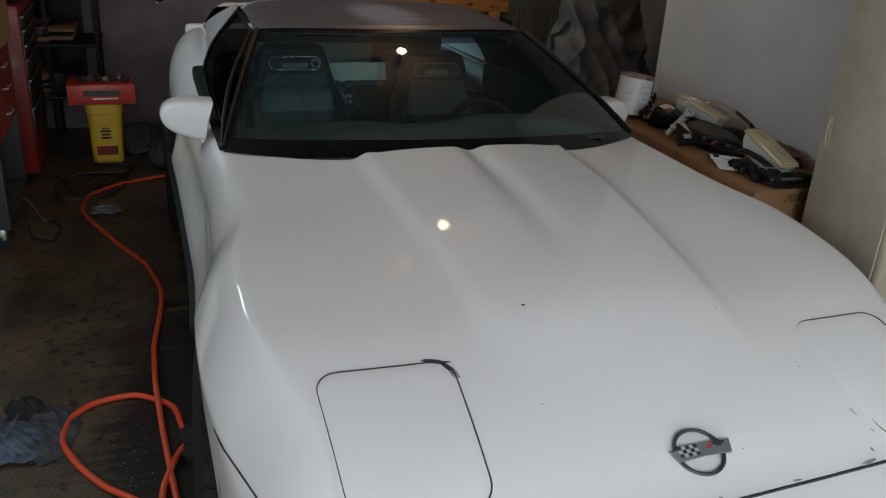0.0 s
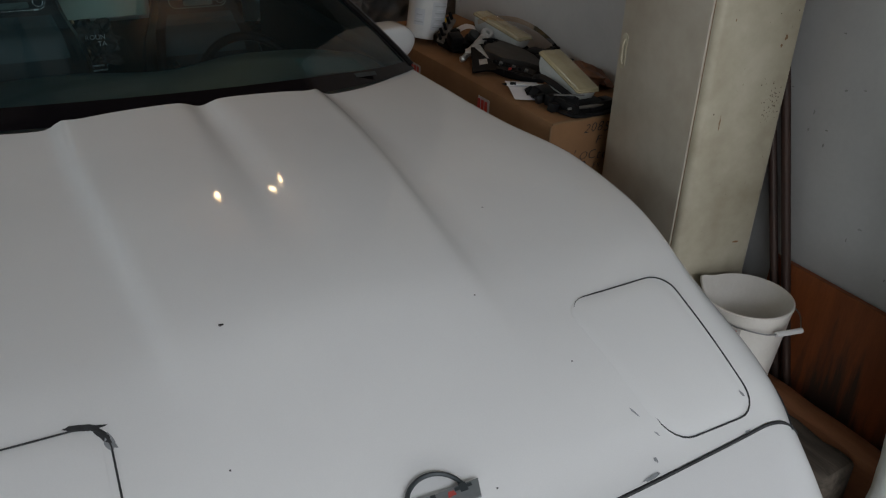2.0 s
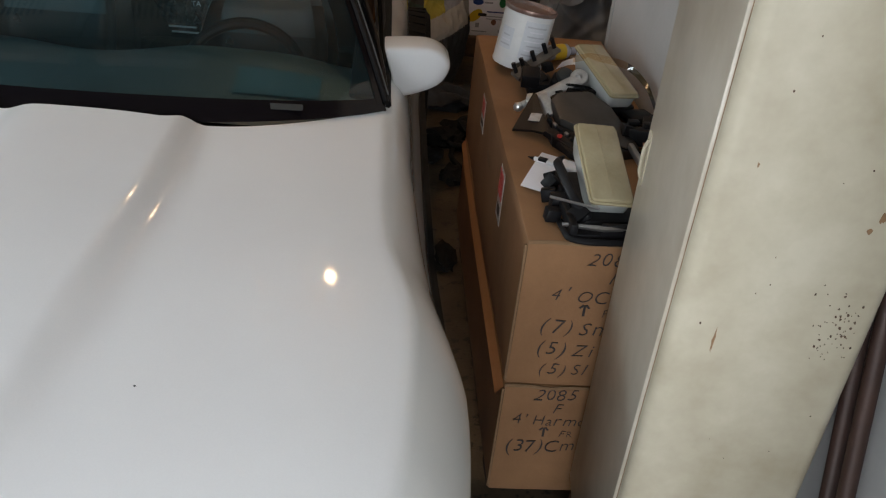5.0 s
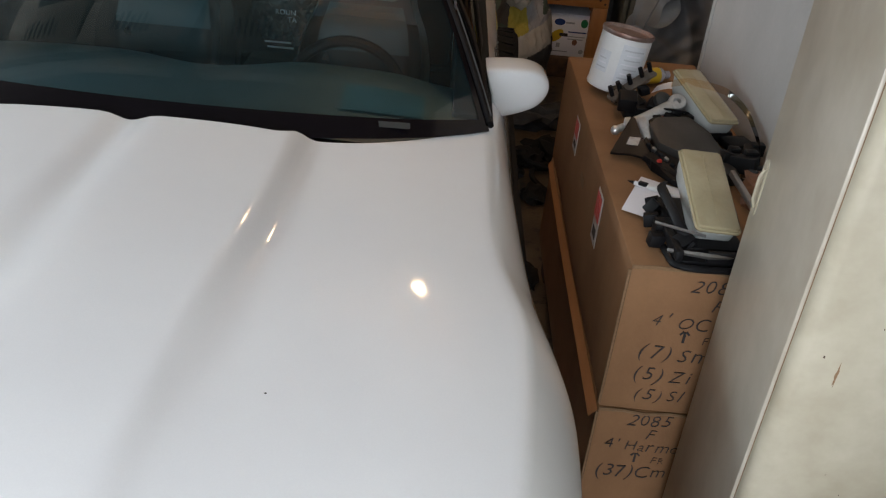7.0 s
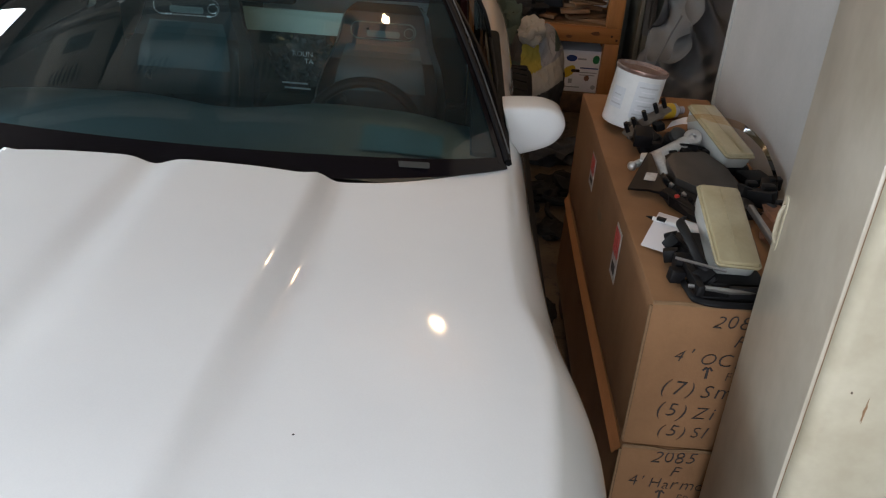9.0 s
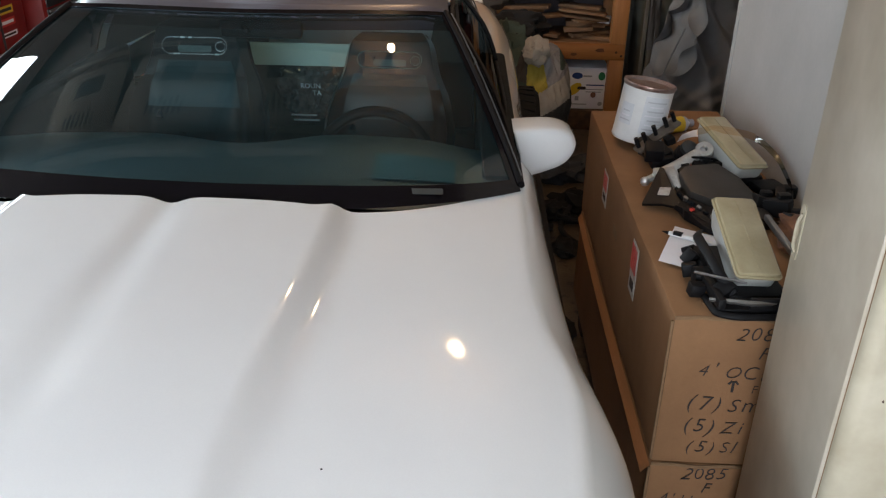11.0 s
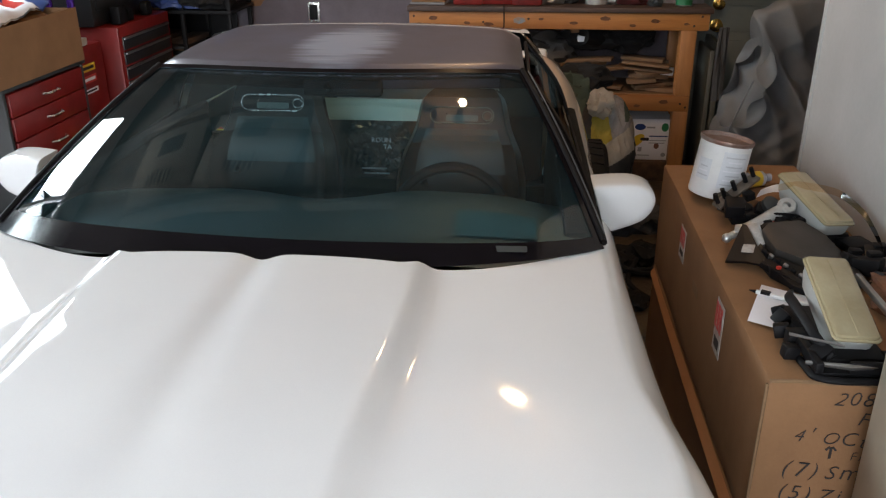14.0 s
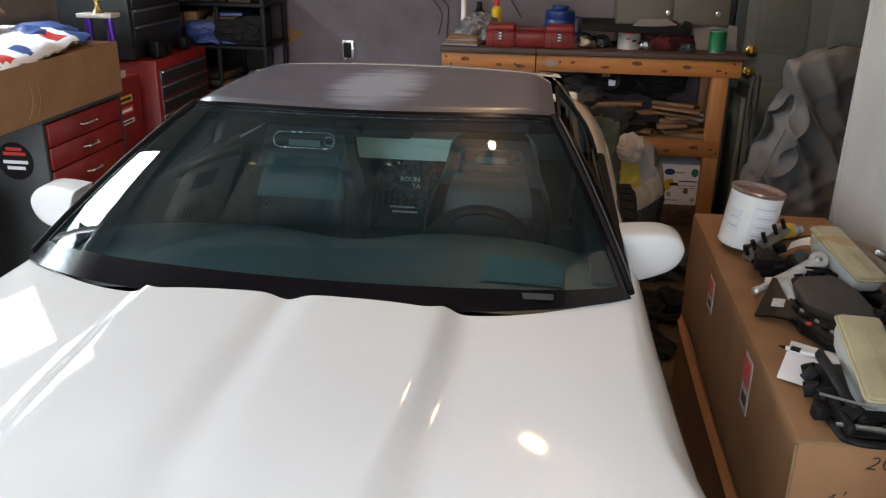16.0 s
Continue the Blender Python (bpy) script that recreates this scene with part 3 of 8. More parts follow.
# The back door, grey with raised panels.
door = thing("door_1", "grey panelled back door with brass lock and knob", "door", (2.02, BACK_Y, 0), kind="structure")
bm = bmx()
span(bm, (-0.41, -0.035, 0.01), (0.41, -0.003, 2.03), 0.003)
part("door_leaf", bm, M_DOOR, door)
for x in (-0.2, 0.2):
    for z0, z1 in ((0.18, 0.80), (0.955, 1.5), (1.6, 1.9)):
        bm = bmx()
        span(bm, (x - 0.14, -0.047, z0), (x + 0.14, -0.035, z1), 0.008)
        panel = part("panel", bm, M_DOOR, door)
        bm = bmx()
        span(bm, (x - 0.095, -0.053, z0 + 0.045), (x + 0.095, -0.0472, z1 - 0.045), 0.005)
        part("raised_field", bm, M_DOOR, panel)
for z, r in ((0.965, 0.033), (0.84, 0.036)):
    bm = bmx()
    turn = pose(-0.355, -0.036, z, 90)
    lathe(bm, [(r, 0), (r * 1.05, 0.006), (r * 0.45, 0.012), (r * 0.4, 0.03), (r * 0.85, 0.035), (r * 0.9, 0.052), (r * 0.5, 0.062), (0, 0.063)], 16, turn)
    part("deadbolt" if r < 0.035 else "door_handle", bm, M_BRASS, door, "round brass knob")
bm = bmx()
for x0, x1 in ((-0.47, -0.41), (0.41, 0.47)):
    span(bm, (x0, -0.05, 0), (x1, -0.003, 2.09), 0.003)
span(bm, (-0.41, -0.05, 2.03), (0.41, -0.003, 2.09), 0.003)
part("door_frame", bm, M_DOOR, door)

# ---- The car ----
CX = 0.02
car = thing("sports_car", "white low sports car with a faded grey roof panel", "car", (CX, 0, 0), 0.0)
NOSE = 0.13
f_zc = curve([0.13, 0.15, 0.19, 0.25, 0.33, 0.42, 0.5, 0.6, 0.725, 0.88, 1.1, 1.4, 1.75, 2.0], [0.50, 0.54, 0.583, 0.62, 0.652, 0.682, 0.716, 0.752, 0.788, 0.825, 0.853, 0.878, 0.892, 0.896])
f_w = curve([0.13, 0.15, 0.19, 0.25, 0.33, 0.43, 0.6, 0.8, 1.0, 1.12, 1.22, 1.28, 1.34, 1.42, 1.65, 1.95, 2.3, 2.9, 3.4, 3.8, 4.2, 4.5, 4.62],
            [0.52, 0.56, 0.605, 0.648, 0.69, 0.733, 0.782, 0.821, 0.842, 0.845, 0.843, 0.834, 0.82, 0.803, 0.783, 0.772, 0.773, 0.780, 0.790, 0.792, 0.77, 0.70, 0.62])
FRONT_AXLE, REAR_AXLE, WHEEL_Z = 1.16, 3.56, 0.32


def bonnet_z(x, y):
    """Height of the bonnet, with its bulge, centre groove and wing crests."""
    a = abs(x)
    z = f_zc(y) - 0.0255 * step(0.5, 2.0, y) * (a / 0.7) ** 2
    z += 0.0114 * math.exp(-((y - 1.117) / 0.395) ** 2) * math.exp(-((a - 0.672) / 0.151) ** 2)
    inner = 0.315 - 0.05 * step(1.7, 0.7, y)
    z += 0.019 * step(0.55, 1.3, y) * (1 - step(inner - 0.005, inner + 0.036, a))
    z += 0.0164 * step(0.55, 1.0, y) * max(0.0, 1 - (a / 0.36) ** 2) - 0.006 * step(0.55, 1.0, y)
    z -= 0.014 * step(0.75, 1.6, y) * math.exp(-(x / (0.03 + 0.03 * (1.8 - y))) ** 2)
    return z


def low_edge(y):
    """Lower edge of the body side, lifted over the wheels."""
    z = 0.2
    for c in (FRONT_AXLE, REAR_AXLE):
        d = 0.355 ** 2 - (y - c) ** 2
        if d > 0:
            z = max(z, WHEEL_Z + math.sqrt(d))
    return z


def bonnet_edge(a):
    return 1.735 + 0.012 * step(0.0, 0.28, a) + 0.028 * step(0.28, 0.36, a) + 0.185 * max(0, (a - 0.36) / 0.36) ** 1.7


def front_point(u, v):
    s = 2 * u - 1
    sign, p = (1 if s >= 0 else -1), abs(s)
    stretch = v ** 1.25
    a_guess = min(p / 0.66, 1) * 0.72
    y = NOSE + (bonnet_edge(a_guess) * stretch + (1.735 + 0.235 * a_guess) * (1 - stretch) - NOSE) * stretch
    w = f_w(y) + (0.012 * math.exp(-((y - 1.2) / 0.3) ** 2) if sign > 0 else 0.0)
    edge = 0.125 - 0.03 * step(0.6, 1.0, y) - 0.02 * step(1.35, 1.95, y)
    top = w - edge
    if p < 0.66:
        a = p / 0.66 * top
        return Vector((sign * a, y, bonnet_z(a, y)))
    zs = bonnet_z(top, y)
    drop = min(0.155, (zs - 0.2) * 0.5)
    if p < 0.84:
        t = radians(90 * (p - 0.66) / 0.18)
        flat = 0.75 * step(0.45, 0.8, y) * (1 - 0.8 * step(1.0, 1.9, y))
        run = (p - 0.66) / 0.18
        return Vector((sign * (top + edge * (math.sin(t) * (1 - flat) + run * flat)), y, zs - drop * ((1 - math.cos(t)) * (1 - flat) + run * flat)))
    t = (p - 0.84) / 0.16
    z0 = zs - drop
    z1 = min(low_edge(y), z0 - 0.01)
    z = z0 + (z1 - z0) * t
    low = 0.05 * step(1.2, 1.6, y) * step(z0, 0.5, z)
    return Vector((sign * (w + low - 0.045 * max(0, (0.45 - z) / 0.25) ** 2), y, z))


SEAM_V = ((0.383 - NOSE) / (1.735 - NOSE)) ** (1 / 1.25)
bm = bmx()
grid(bm, lambda u, v: front_point(u, SEAM_V + 0.002 + (1 - SEAM_V - 0.002) * v), 168, 72)
part("bonnet", bm, M_PAINT, car, "glossy white one-piece bonnet and wings", sharp=60)
bm = bmx()
rows = grid(bm, lambda u, v: front_point(u, (SEAM_V - 0.0025) * v), 168, 16)
bm.faces.new([r[0] for r in rows])
part("bumper_cover", bm, M_PAINT_BUMPER, car, "white front bumper cover", sharp=60)
# The dark joint between bonnet and bumper.
bm = bmx()
tube(bm, [front_point(0.12 + 0.76 * k / 120, SEAM_V) - Vector((0, 0, 0.0012)) for k in range(121)], 0.0028, 6)
part("seam", bm, M_GAP, car, "dark worn panel joint")


def on_bonnet(x, y, lift=0.0):
    return Vector((x, y, bonnet_z(x, y) + lift))


def chip(x, y, w, h, seed, turn=0.0, mat=None, name="paint_chip"):
    """A bare patch where paint has flaked off."""
    bm = bmx()
    ring = []
    for k in range(14):
        a = 2 * math.pi * k / 14
        r = 1 + 0.55 * noise.noise(Vector((math.cos(a) * 1.7, math.sin(a) * 1.7, seed)))
        dx, dy = w / 2 * r * math.cos(a), h / 2 * r * math.sin(a)
        c, s = math.cos(radians(turn)), math.sin(radians(turn))
        ring.append(bm.verts.new(on_bonnet(x + dx * c - dy * s, y + dx * s + dy * c, 0.0012)))
    bm.faces.new(ring)
    part(name, bm, mat or M_CHIP, car)


# Pop-up headlight doors, a slightly proud panel in a dark gap each.
def lamp_outline(sign, grow=0.0):
    cy, depth = (0.589 if sign > 0 else 0.605), 0.302
    pts = []
    for px, py in rounded(1.0, depth + 2 * grow, 0.045, 6):
        t = (py + depth / 2) / depth
        inner, outer = (0.410 - 0.010 * t, 0.600 + 0.032 * t) if sign > 0 else (0.412 - 0.014 * t, 0.654 + 0.008 * t)
        half = (outer - inner) / 2 + grow
        x = (inner + outer) / 2 + (half if px > 0 else -half) - math.copysign((0.5 - abs(px)), px)
        pts.append((sign * x, cy + py))
    dense = []
    for p, q in zip(pts, pts[1:] + pts[:1]):
        n = max(1, round(math.hypot(q[0] - p[0], q[1] - p[1]) / 0.02))
        dense += [(p[0] + (q[0] - p[0]) * k / n, p[1] + (q[1] - p[1]) * k / n) for k in range(n)]
    return dense


for sign in (-1, 1):
    out = lamp_outline(sign)
    n = 10
    bm = bmx()
    mid = (sum(p[0] for p in out) / len(out), sum(p[1] for p in out) / len(out))
    rings = []
    for k in range(n + 1):
        s = k / n
        lift = 0.0022 if k < n else 0.0005
        rings.append([bm.verts.new(on_bonnet(mid[0] + (p[0] - mid[0]) * max(s, 0.02), mid[1] + (p[1] - mid[1]) * max(s, 0.02), lift)) for p in out])
    bm.faces.new(rings[0])
    for a, b in zip(rings, rings[1:]):
        for k in range(len(out)):
            q = (k + 1) % len(out)
            bm.faces.new((a[k], a[q], b[q], b[k]))
    lid = part("headlight_door", bm, M_PAINT, car, "closed pop-up headlight cover", sharp=70)
    bm = bmx()
    ring = lamp_outline(sign, 0.002)
    worn = [0.0016 - (0.0008 * step(0.46, 0.42, x) * step(0.46, 0.5, y) if sign > 0 else 0.0) + 0.0003 * noise.noise(Vector((x * 30, y * 30, 2.0))) for x, y in ring]
    tube(bm, [on_bonnet(x, y, 0.0004) for x, y in ring], worn, 6, closed=True)
    part("gap", bm, M_GAP, lid, "dark gap round the headlight cover")

chip(-0.416, 0.757, 0.055, 0.011, 2.0, -14, M_GAP)
chip(-0.396, 0.738, 0.034, 0.014, 4.0, -62, M_GAP)
for k, (x, y, w, h, turn) in enumerate(((-0.388, 0.722, 0.016, 0.03, 8), (0.385, 0.503, 0.004, 0.018, 20), (0.345, 0.404, 0.04, 0.006, 5), (0.17, 0.396, 0.018, 0.005, 0),
                                        (0.37, 0.425, 0.006, 0.010, 0), (0.56, 0.412, 0.014, 0.004, 5), (0.60, 0.470, 0.006, 0.010, 8), (0.0, 0.390, 0.010, 0.008, 0), (0.40, 0.460, 0.003, 0.010, 25))):
    chip(x, y, w, h, 3.1 * k, turn)
for k, (x, y) in enumerate(((-0.187, 0.868), (-0.25, 0.62), (0.10, 0.47), (0.42, 1.06), (0.25, 0.80), (0.34, 0.62), (-0.52, 0.66), (-0.45, 0.52))):
    chip(x, y, 0.008 if k == 0 else 0.0035, 0.006 if k == 0 else 0.003, 9 + k, 0, M_GAP, "stone_chip")

# Bonnet badge: a ring crossed by two flags.
bm = bmx()
ring = [on_bonnet(0.006 + 0.048 * math.cos(2 * math.pi * k / 36), 0.476 + 0.042 * math.sin(2 * math.pi * k / 36), 0.005) for k in range(36)]
tube(bm, ring, 0.0036, 8, closed=True)
badge = part("badge", bm, M_BADGE_DARK, car, "round crossed-flags bonnet badge in grey metal")
tilt = math.atan((bonnet_z(0, 0.53) - bonnet_z(0, 0.44)) / 0.09)


def badge_plane(x, y, lift):
    return Matrix.Translation(on_bonnet(x, y, lift)) @ Euler((tilt, 0, 0)).to_matrix().to_4x4()


bm = bmx()
plate(bm, [(-0.066, 0.006), (-0.056, -0.016), (0.0, -0.012), (0.056, -0.014), (0.064, 0.014), (0.0, 0.013)], 0.004, badge_plane(0.002, 0.476, 0.006), 0.001)
part("flag", bm, M_BADGE, badge)
for i in range(5):
    for j in range(3):
        if i + j >= 0:
            bm = bmx()
            plate(bm, [(0, 0), (0.0078, 0), (0.0078, 0.0065), (0, 0.0065)], 0.0008, badge_plane(-0.049 + 0.0085 * i, 0.476 - 0.010 + 0.0070 * j, 0.0103))
            part("check", bm, M_BADGE_DARK if (i + j) % 2 == 0 else M_BADGE_PALE, badge)
bm = bmx()
plate(bm, [(0, 0), (0.014, 0.001), (0.012, 0.008), (0.003, 0.008)], 0.0008, badge_plane(0.010, 0.475, 0.0103))
part("emblem", bm, M_BADGE_RED, badge)
bm = bmx()
plate(bm, [(-0.014, -0.002), (-0.006, -0.002), (-0.006, -0.006), (0.006, -0.006), (0.006, -0.002), (0.014, -0.002), (0.014, 0.003), (0.006, 0.003), (0.006, 0.007), (-0.006, 0.007), (-0.006, 0.003), (-0.014, 0.003)],
      0.0008, badge_plane(0.038, 0.482, 0.0103))
part("emblem", bm, M_BADGE_DARK, badge)

# Bumper rub strip and side markers.
def on_bumper(u, y):
    """Point of the bumper's skin at one station across it and one distance from the nose."""
    low, high = 0.0, SEAM_V
    for _ in range(24):
        mid = (low + high) / 2
        low, high = (mid, high) if front_point(u, mid).y < y else (low, mid)
    return front_point(u, low)


def on_side(sign, y, z=0.65):
    """Point of the wing's flank at one height."""
    low, high = 0.66, 1.0
    v = ((y - NOSE) / (1.89 - NOSE)) ** (1 / 1.25)
    for _ in range(24):
        mid = (low + high) / 2
        low, high = (mid, high) if front_point(0.5 + sign * mid / 2, v).z > z else (low, mid)
    return front_point(0.5 + sign * low / 2, v)


def strip_point(u, v):
    s = 1.64 * (u - 0.5)
    y = 0.180 + 0.19 * s * s - 0.008 + 0.016 * v
    return on_bumper((s + 1) / 2, y) + Vector((0, -0.002, 0.004 * math.sin(math.pi * (0.1 + 0.8 * v))))


bm = bmx()
grid(bm, strip_point, 90, 4)
part("rub_strip", bm, M_RUBBER, car, "black rubber bumper strip")
for sign in (-1, 1):
    bm = bmx()
    side = [on_side(sign, 0.60 + 0.075 * k / 6) for k in range(7)]
    slab_rows = [[q + Vector((sign * 0.002, 0, -0.028 - 0.045 * h)) for q in side] for h in (0, 1)]
    grid(bm, lambda u, v: slab_rows[0][round(6 * u)].lerp(slab_rows[1][round(6 * u)], v) + Vector((sign * 0.004 * math.sin(math.pi * v), 0, 0)), 6, 4)
    marker = part("side_marker", bm, M_AMBER, car, "amber side marker lamp")
    bm = bmx()
    tube(bm, slab_rows[0] + slab_rows[1][::-1], 0.003, 6, closed=True)
    part("marker_frame", bm, M_WHITE, marker, "white frame round the side marker")
    bm = bmx()
    tube(bm, [on_side(sign, 0.40 + 0.43 * k / 30) for k in range(31)], 0.0022, 6)
    part("seam", bm, M_GAP, car, "dark joint along the wing")


# Doors and rear quarters.
f_belt = curve([1.7, 1.95, 2.6, 3.3, 3.8, 4.3, 4.62], [0.860, 0.863, 0.87, 0.87, 0.868, 0.86, 0.80])
f_in = curve([1.7, 1.95, 2.6, 3.1, 3.6, 4.2, 4.62], [0.705, 0.70, 0.66, 0.635, 0.61, 0.57, 0.48])
f_round = curve([1.7, 1.95, 2.6, 3.0, 4.62], [0.09, 0.09, 0.125, 0.16, 0.15])


def side_point(sign, u, v, y0, y1):
    y = y0 + (y1 - y0) * v
    w, zb, ai, r = f_w(y), f_belt(y), f_in(y), f_round(y)
    if u < 0.2:
        return Vector((sign * (ai + (w - r - ai) * u / 0.2), y, zb + 0.006 * u))
    if u < 0.6:
        t = radians(90 * (u - 0.2) / 0.4)
        return Vector((sign * (w - r + r * math.sin(t)), y, zb - (0.07 + r) * (1 - math.cos(t))))
    t = (u - 0.6) / 0.4
    z0, z1 = zb - 0.07 - r, low_edge(y)
    z = z0 + (min(z1, z0 - 0.01) - z0) * t
    low = 0.05 * (1 - step(3.0, 3.4, y)) * step(z0, 0.5, z)
    return Vector((sign * (w + low - 0.05 * max(0, (0.45 - z) / 0.25) ** 2), y, z))


for sign in (-1, 1):
    bm = bmx()
    grid(bm, lambda u, v: side_point(sign, u, v, 1.945, 3.185), 24, 28)
    side_door = part("door", bm, M_PAINT, car, "white car door", sharp=60)
    bm = bmx()
    grid(bm, lambda u, v: side_point(sign, u, v, 3.19, 4.62), 24, 44)
    part("rear_quarter", bm, M_PAINT, car, "white rear quarter panel", sharp=60)
    bm = bmx()
    tube(bm, [(sign * (f_w(y) + 0.002 + 0.05 * step(1.2, 1.6, y)), y, 0.5) for y in [1.53 + 0.1 * k for k in range(17)]], 0.02, 6, flat=0.5)
    part("side_moulding", bm, M_RUBBER, car, "black rubber side moulding")
    bm = bmx()
    span(bm, (sign * 0.73, 1.75, 0.2), (sign * 0.79, 3.2, 0.3), 0.02)
    part("sill", bm, M_PAINT, car)
bm = bmx()
grid(bm, lambda u, v: ((2 * u - 1) * f_in(4.2 + 0.42 * v), 4.2 + 0.42 * v, f_belt(4.2 + 0.42 * v) + 0.02 * (1 - (2 * u - 1) ** 2)), 12, 8)
part("rear_deck", bm, M_PAINT, car)
bm = bmx()
span(bm, (-0.66, 4.57, 0.22), (0.66, 4.62, 0.84), 0.03)
part("rear_panel", bm, M_PAINT, car)
bm = bmx()
span(bm, (-0.68, 0.3, 0.14), (0.68, 4.5, 0.2))
span(bm, (-0.55, 0.3, 0.2), (0.55, 1.6, 0.5))
span(bm, (-0.55, 3.2, 0.2), (0.55, 4.5, 0.45))
part("underbody", bm, M_RUBBER, car, smooth=False)


# Windscreen: lower and upper edges, bowed.
def screen_point(s, t, lift=0.0):
    b = Vector((0.70 * s, 1.775 + 0.13 * s * s + 0.06 * s**6, 0.890 - 0.016 * s**4))
    e = Vector((0.514 * s, 2.425 + 0.10 * s * s + 0.03 * s**6, 1.152 - 0.020 * s**4))
    p = b.lerp(e, t)
    out = Vector((0.28 * s, -0.45, 0.85)).normalized()
    return p + out * (0.036 * t * (1 - t) * 1.6 + lift)


bm = bmx()
grid(bm, lambda u, v: screen_point(2 * u - 1, v), 32, 16)
screen = part("windscreen", bm, M_GLASS, car, "raked tinted windscreen glass")
screen.visible_shadow = False
bm = bmx()
grid(bm, lambda u, v: screen_point(2 * u - 1, -0.03 + (0.11 - 0.02 * (2 * u - 1) - 0.035 * (2 * u - 1) ** 2) * v, 0.0025), 32, 3)
part("lower_band", bm, M_BAND, screen, "black ceramic band along the glass foot")
bm = bmx()
grid(bm, lambda u, v: screen_point(2 * u - 1, 0.975 + 0.03 * v, 0.0025), 32, 2)
part("upper_band", bm, M_BAND, screen, "black band under the roof edge")
for sign in (-1, 1):
    bm = bmx()
    grid(bm, lambda u, v: screen_point(sign * (0.978 + 0.025 * u), v * 1.0, 0.0025), 2, 20)
    part("side_band", bm, M_BAND, screen)
bm = bmx()
grid(bm, lambda u, v: screen_point(2 * u - 1, 0.87 + 0.11 * v, -0.003), 32, 2)
shade_band = part("sun_band", bm, glass("purple_sun_band", (0.38, 0.30, 0.40), 0.0), screen, "purple tinted sun band")
shade_band.visible_shadow = False
m = Matrix.Translation(screen_point(0.70, 0.022, 0.004)) @ Euler((radians(27), 0, radians(3))).to_matrix().to_4x4()
bm = bmx()
plate(bm, rounded(0.095, 0.016, 0.003, 2), 0.001, m)
part("plate", bm, M_BADGE_DARK, screen, "small grey plate behind the glass foot")

# Cowl, latch and wipers at the bonnet's rear edge.
bm = bmx()
grid(bm, lambda u, v: Vector((1.28 * (u - 0.5), bonnet_edge(abs(1.28 * (u - 0.5))) - 0.04 + 0.12 * v, 0.852 - 0.02 * v)), 24, 3)
part("cowl", bm, M_BLACK, car, "black cowl panel below the windscreen")
bm = bmx()
span(bm, (-0.045, 1.705, 0.868), (0.045, 1.76, 0.884), 0.006)
part("latch", bm, M_BLACK, car, "black bonnet latch in the centre groove")

# Roof panel, windscreen frame and rear hoop.
def roof_point(u, v):
    s = 2 * u - 1
    half = 0.526 - 0.016 * v
    yy = (2.43 + 0.10 * s * s + 0.03 * s**6) * (1 - v) + (3.12 - 0.05 * s**4) * v
    z = 1.159 + 0.014 * math.sin(math.pi * (0.08 + 0.92 * v) * 0.72) - 0.010 * s * s - 0.026 * (max(0, abs(s) - 0.84) / 0.16) ** 2
    edge = 0.022 * max(0, 1 - v / 0.05) ** 2
    return Vector((half * s, yy, z - edge))


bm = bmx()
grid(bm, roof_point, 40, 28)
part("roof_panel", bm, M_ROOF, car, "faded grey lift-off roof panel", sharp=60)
bm = bmx()
pts = [roof_point(0.01 + 0.98 * k / 40, 0.0) + Vector((0, -0.004, -0.004)) for k in range(41)]
tube(bm, pts, 0.008, 8)
part("header_rail", bm, M_BLACK, car, "black header rail over the windscreen")
bm = bmx()
tube(bm, [p + Vector((0, -0.007, 0.003)) for p in pts[1:-1]], 0.0020, 6)
part("trim_strip", bm, M_CHROME, car, "bright line along the header")
bm = bmx()
grid(bm, lambda u, v: roof_point(u, 1.0) + Vector((0, 0.005 + 0.15 * v, -0.002 - 0.022 * v * v)), 30, 5)
part("roof_hoop", bm, M_PAINT, car, "white hoop behind the roof panel")
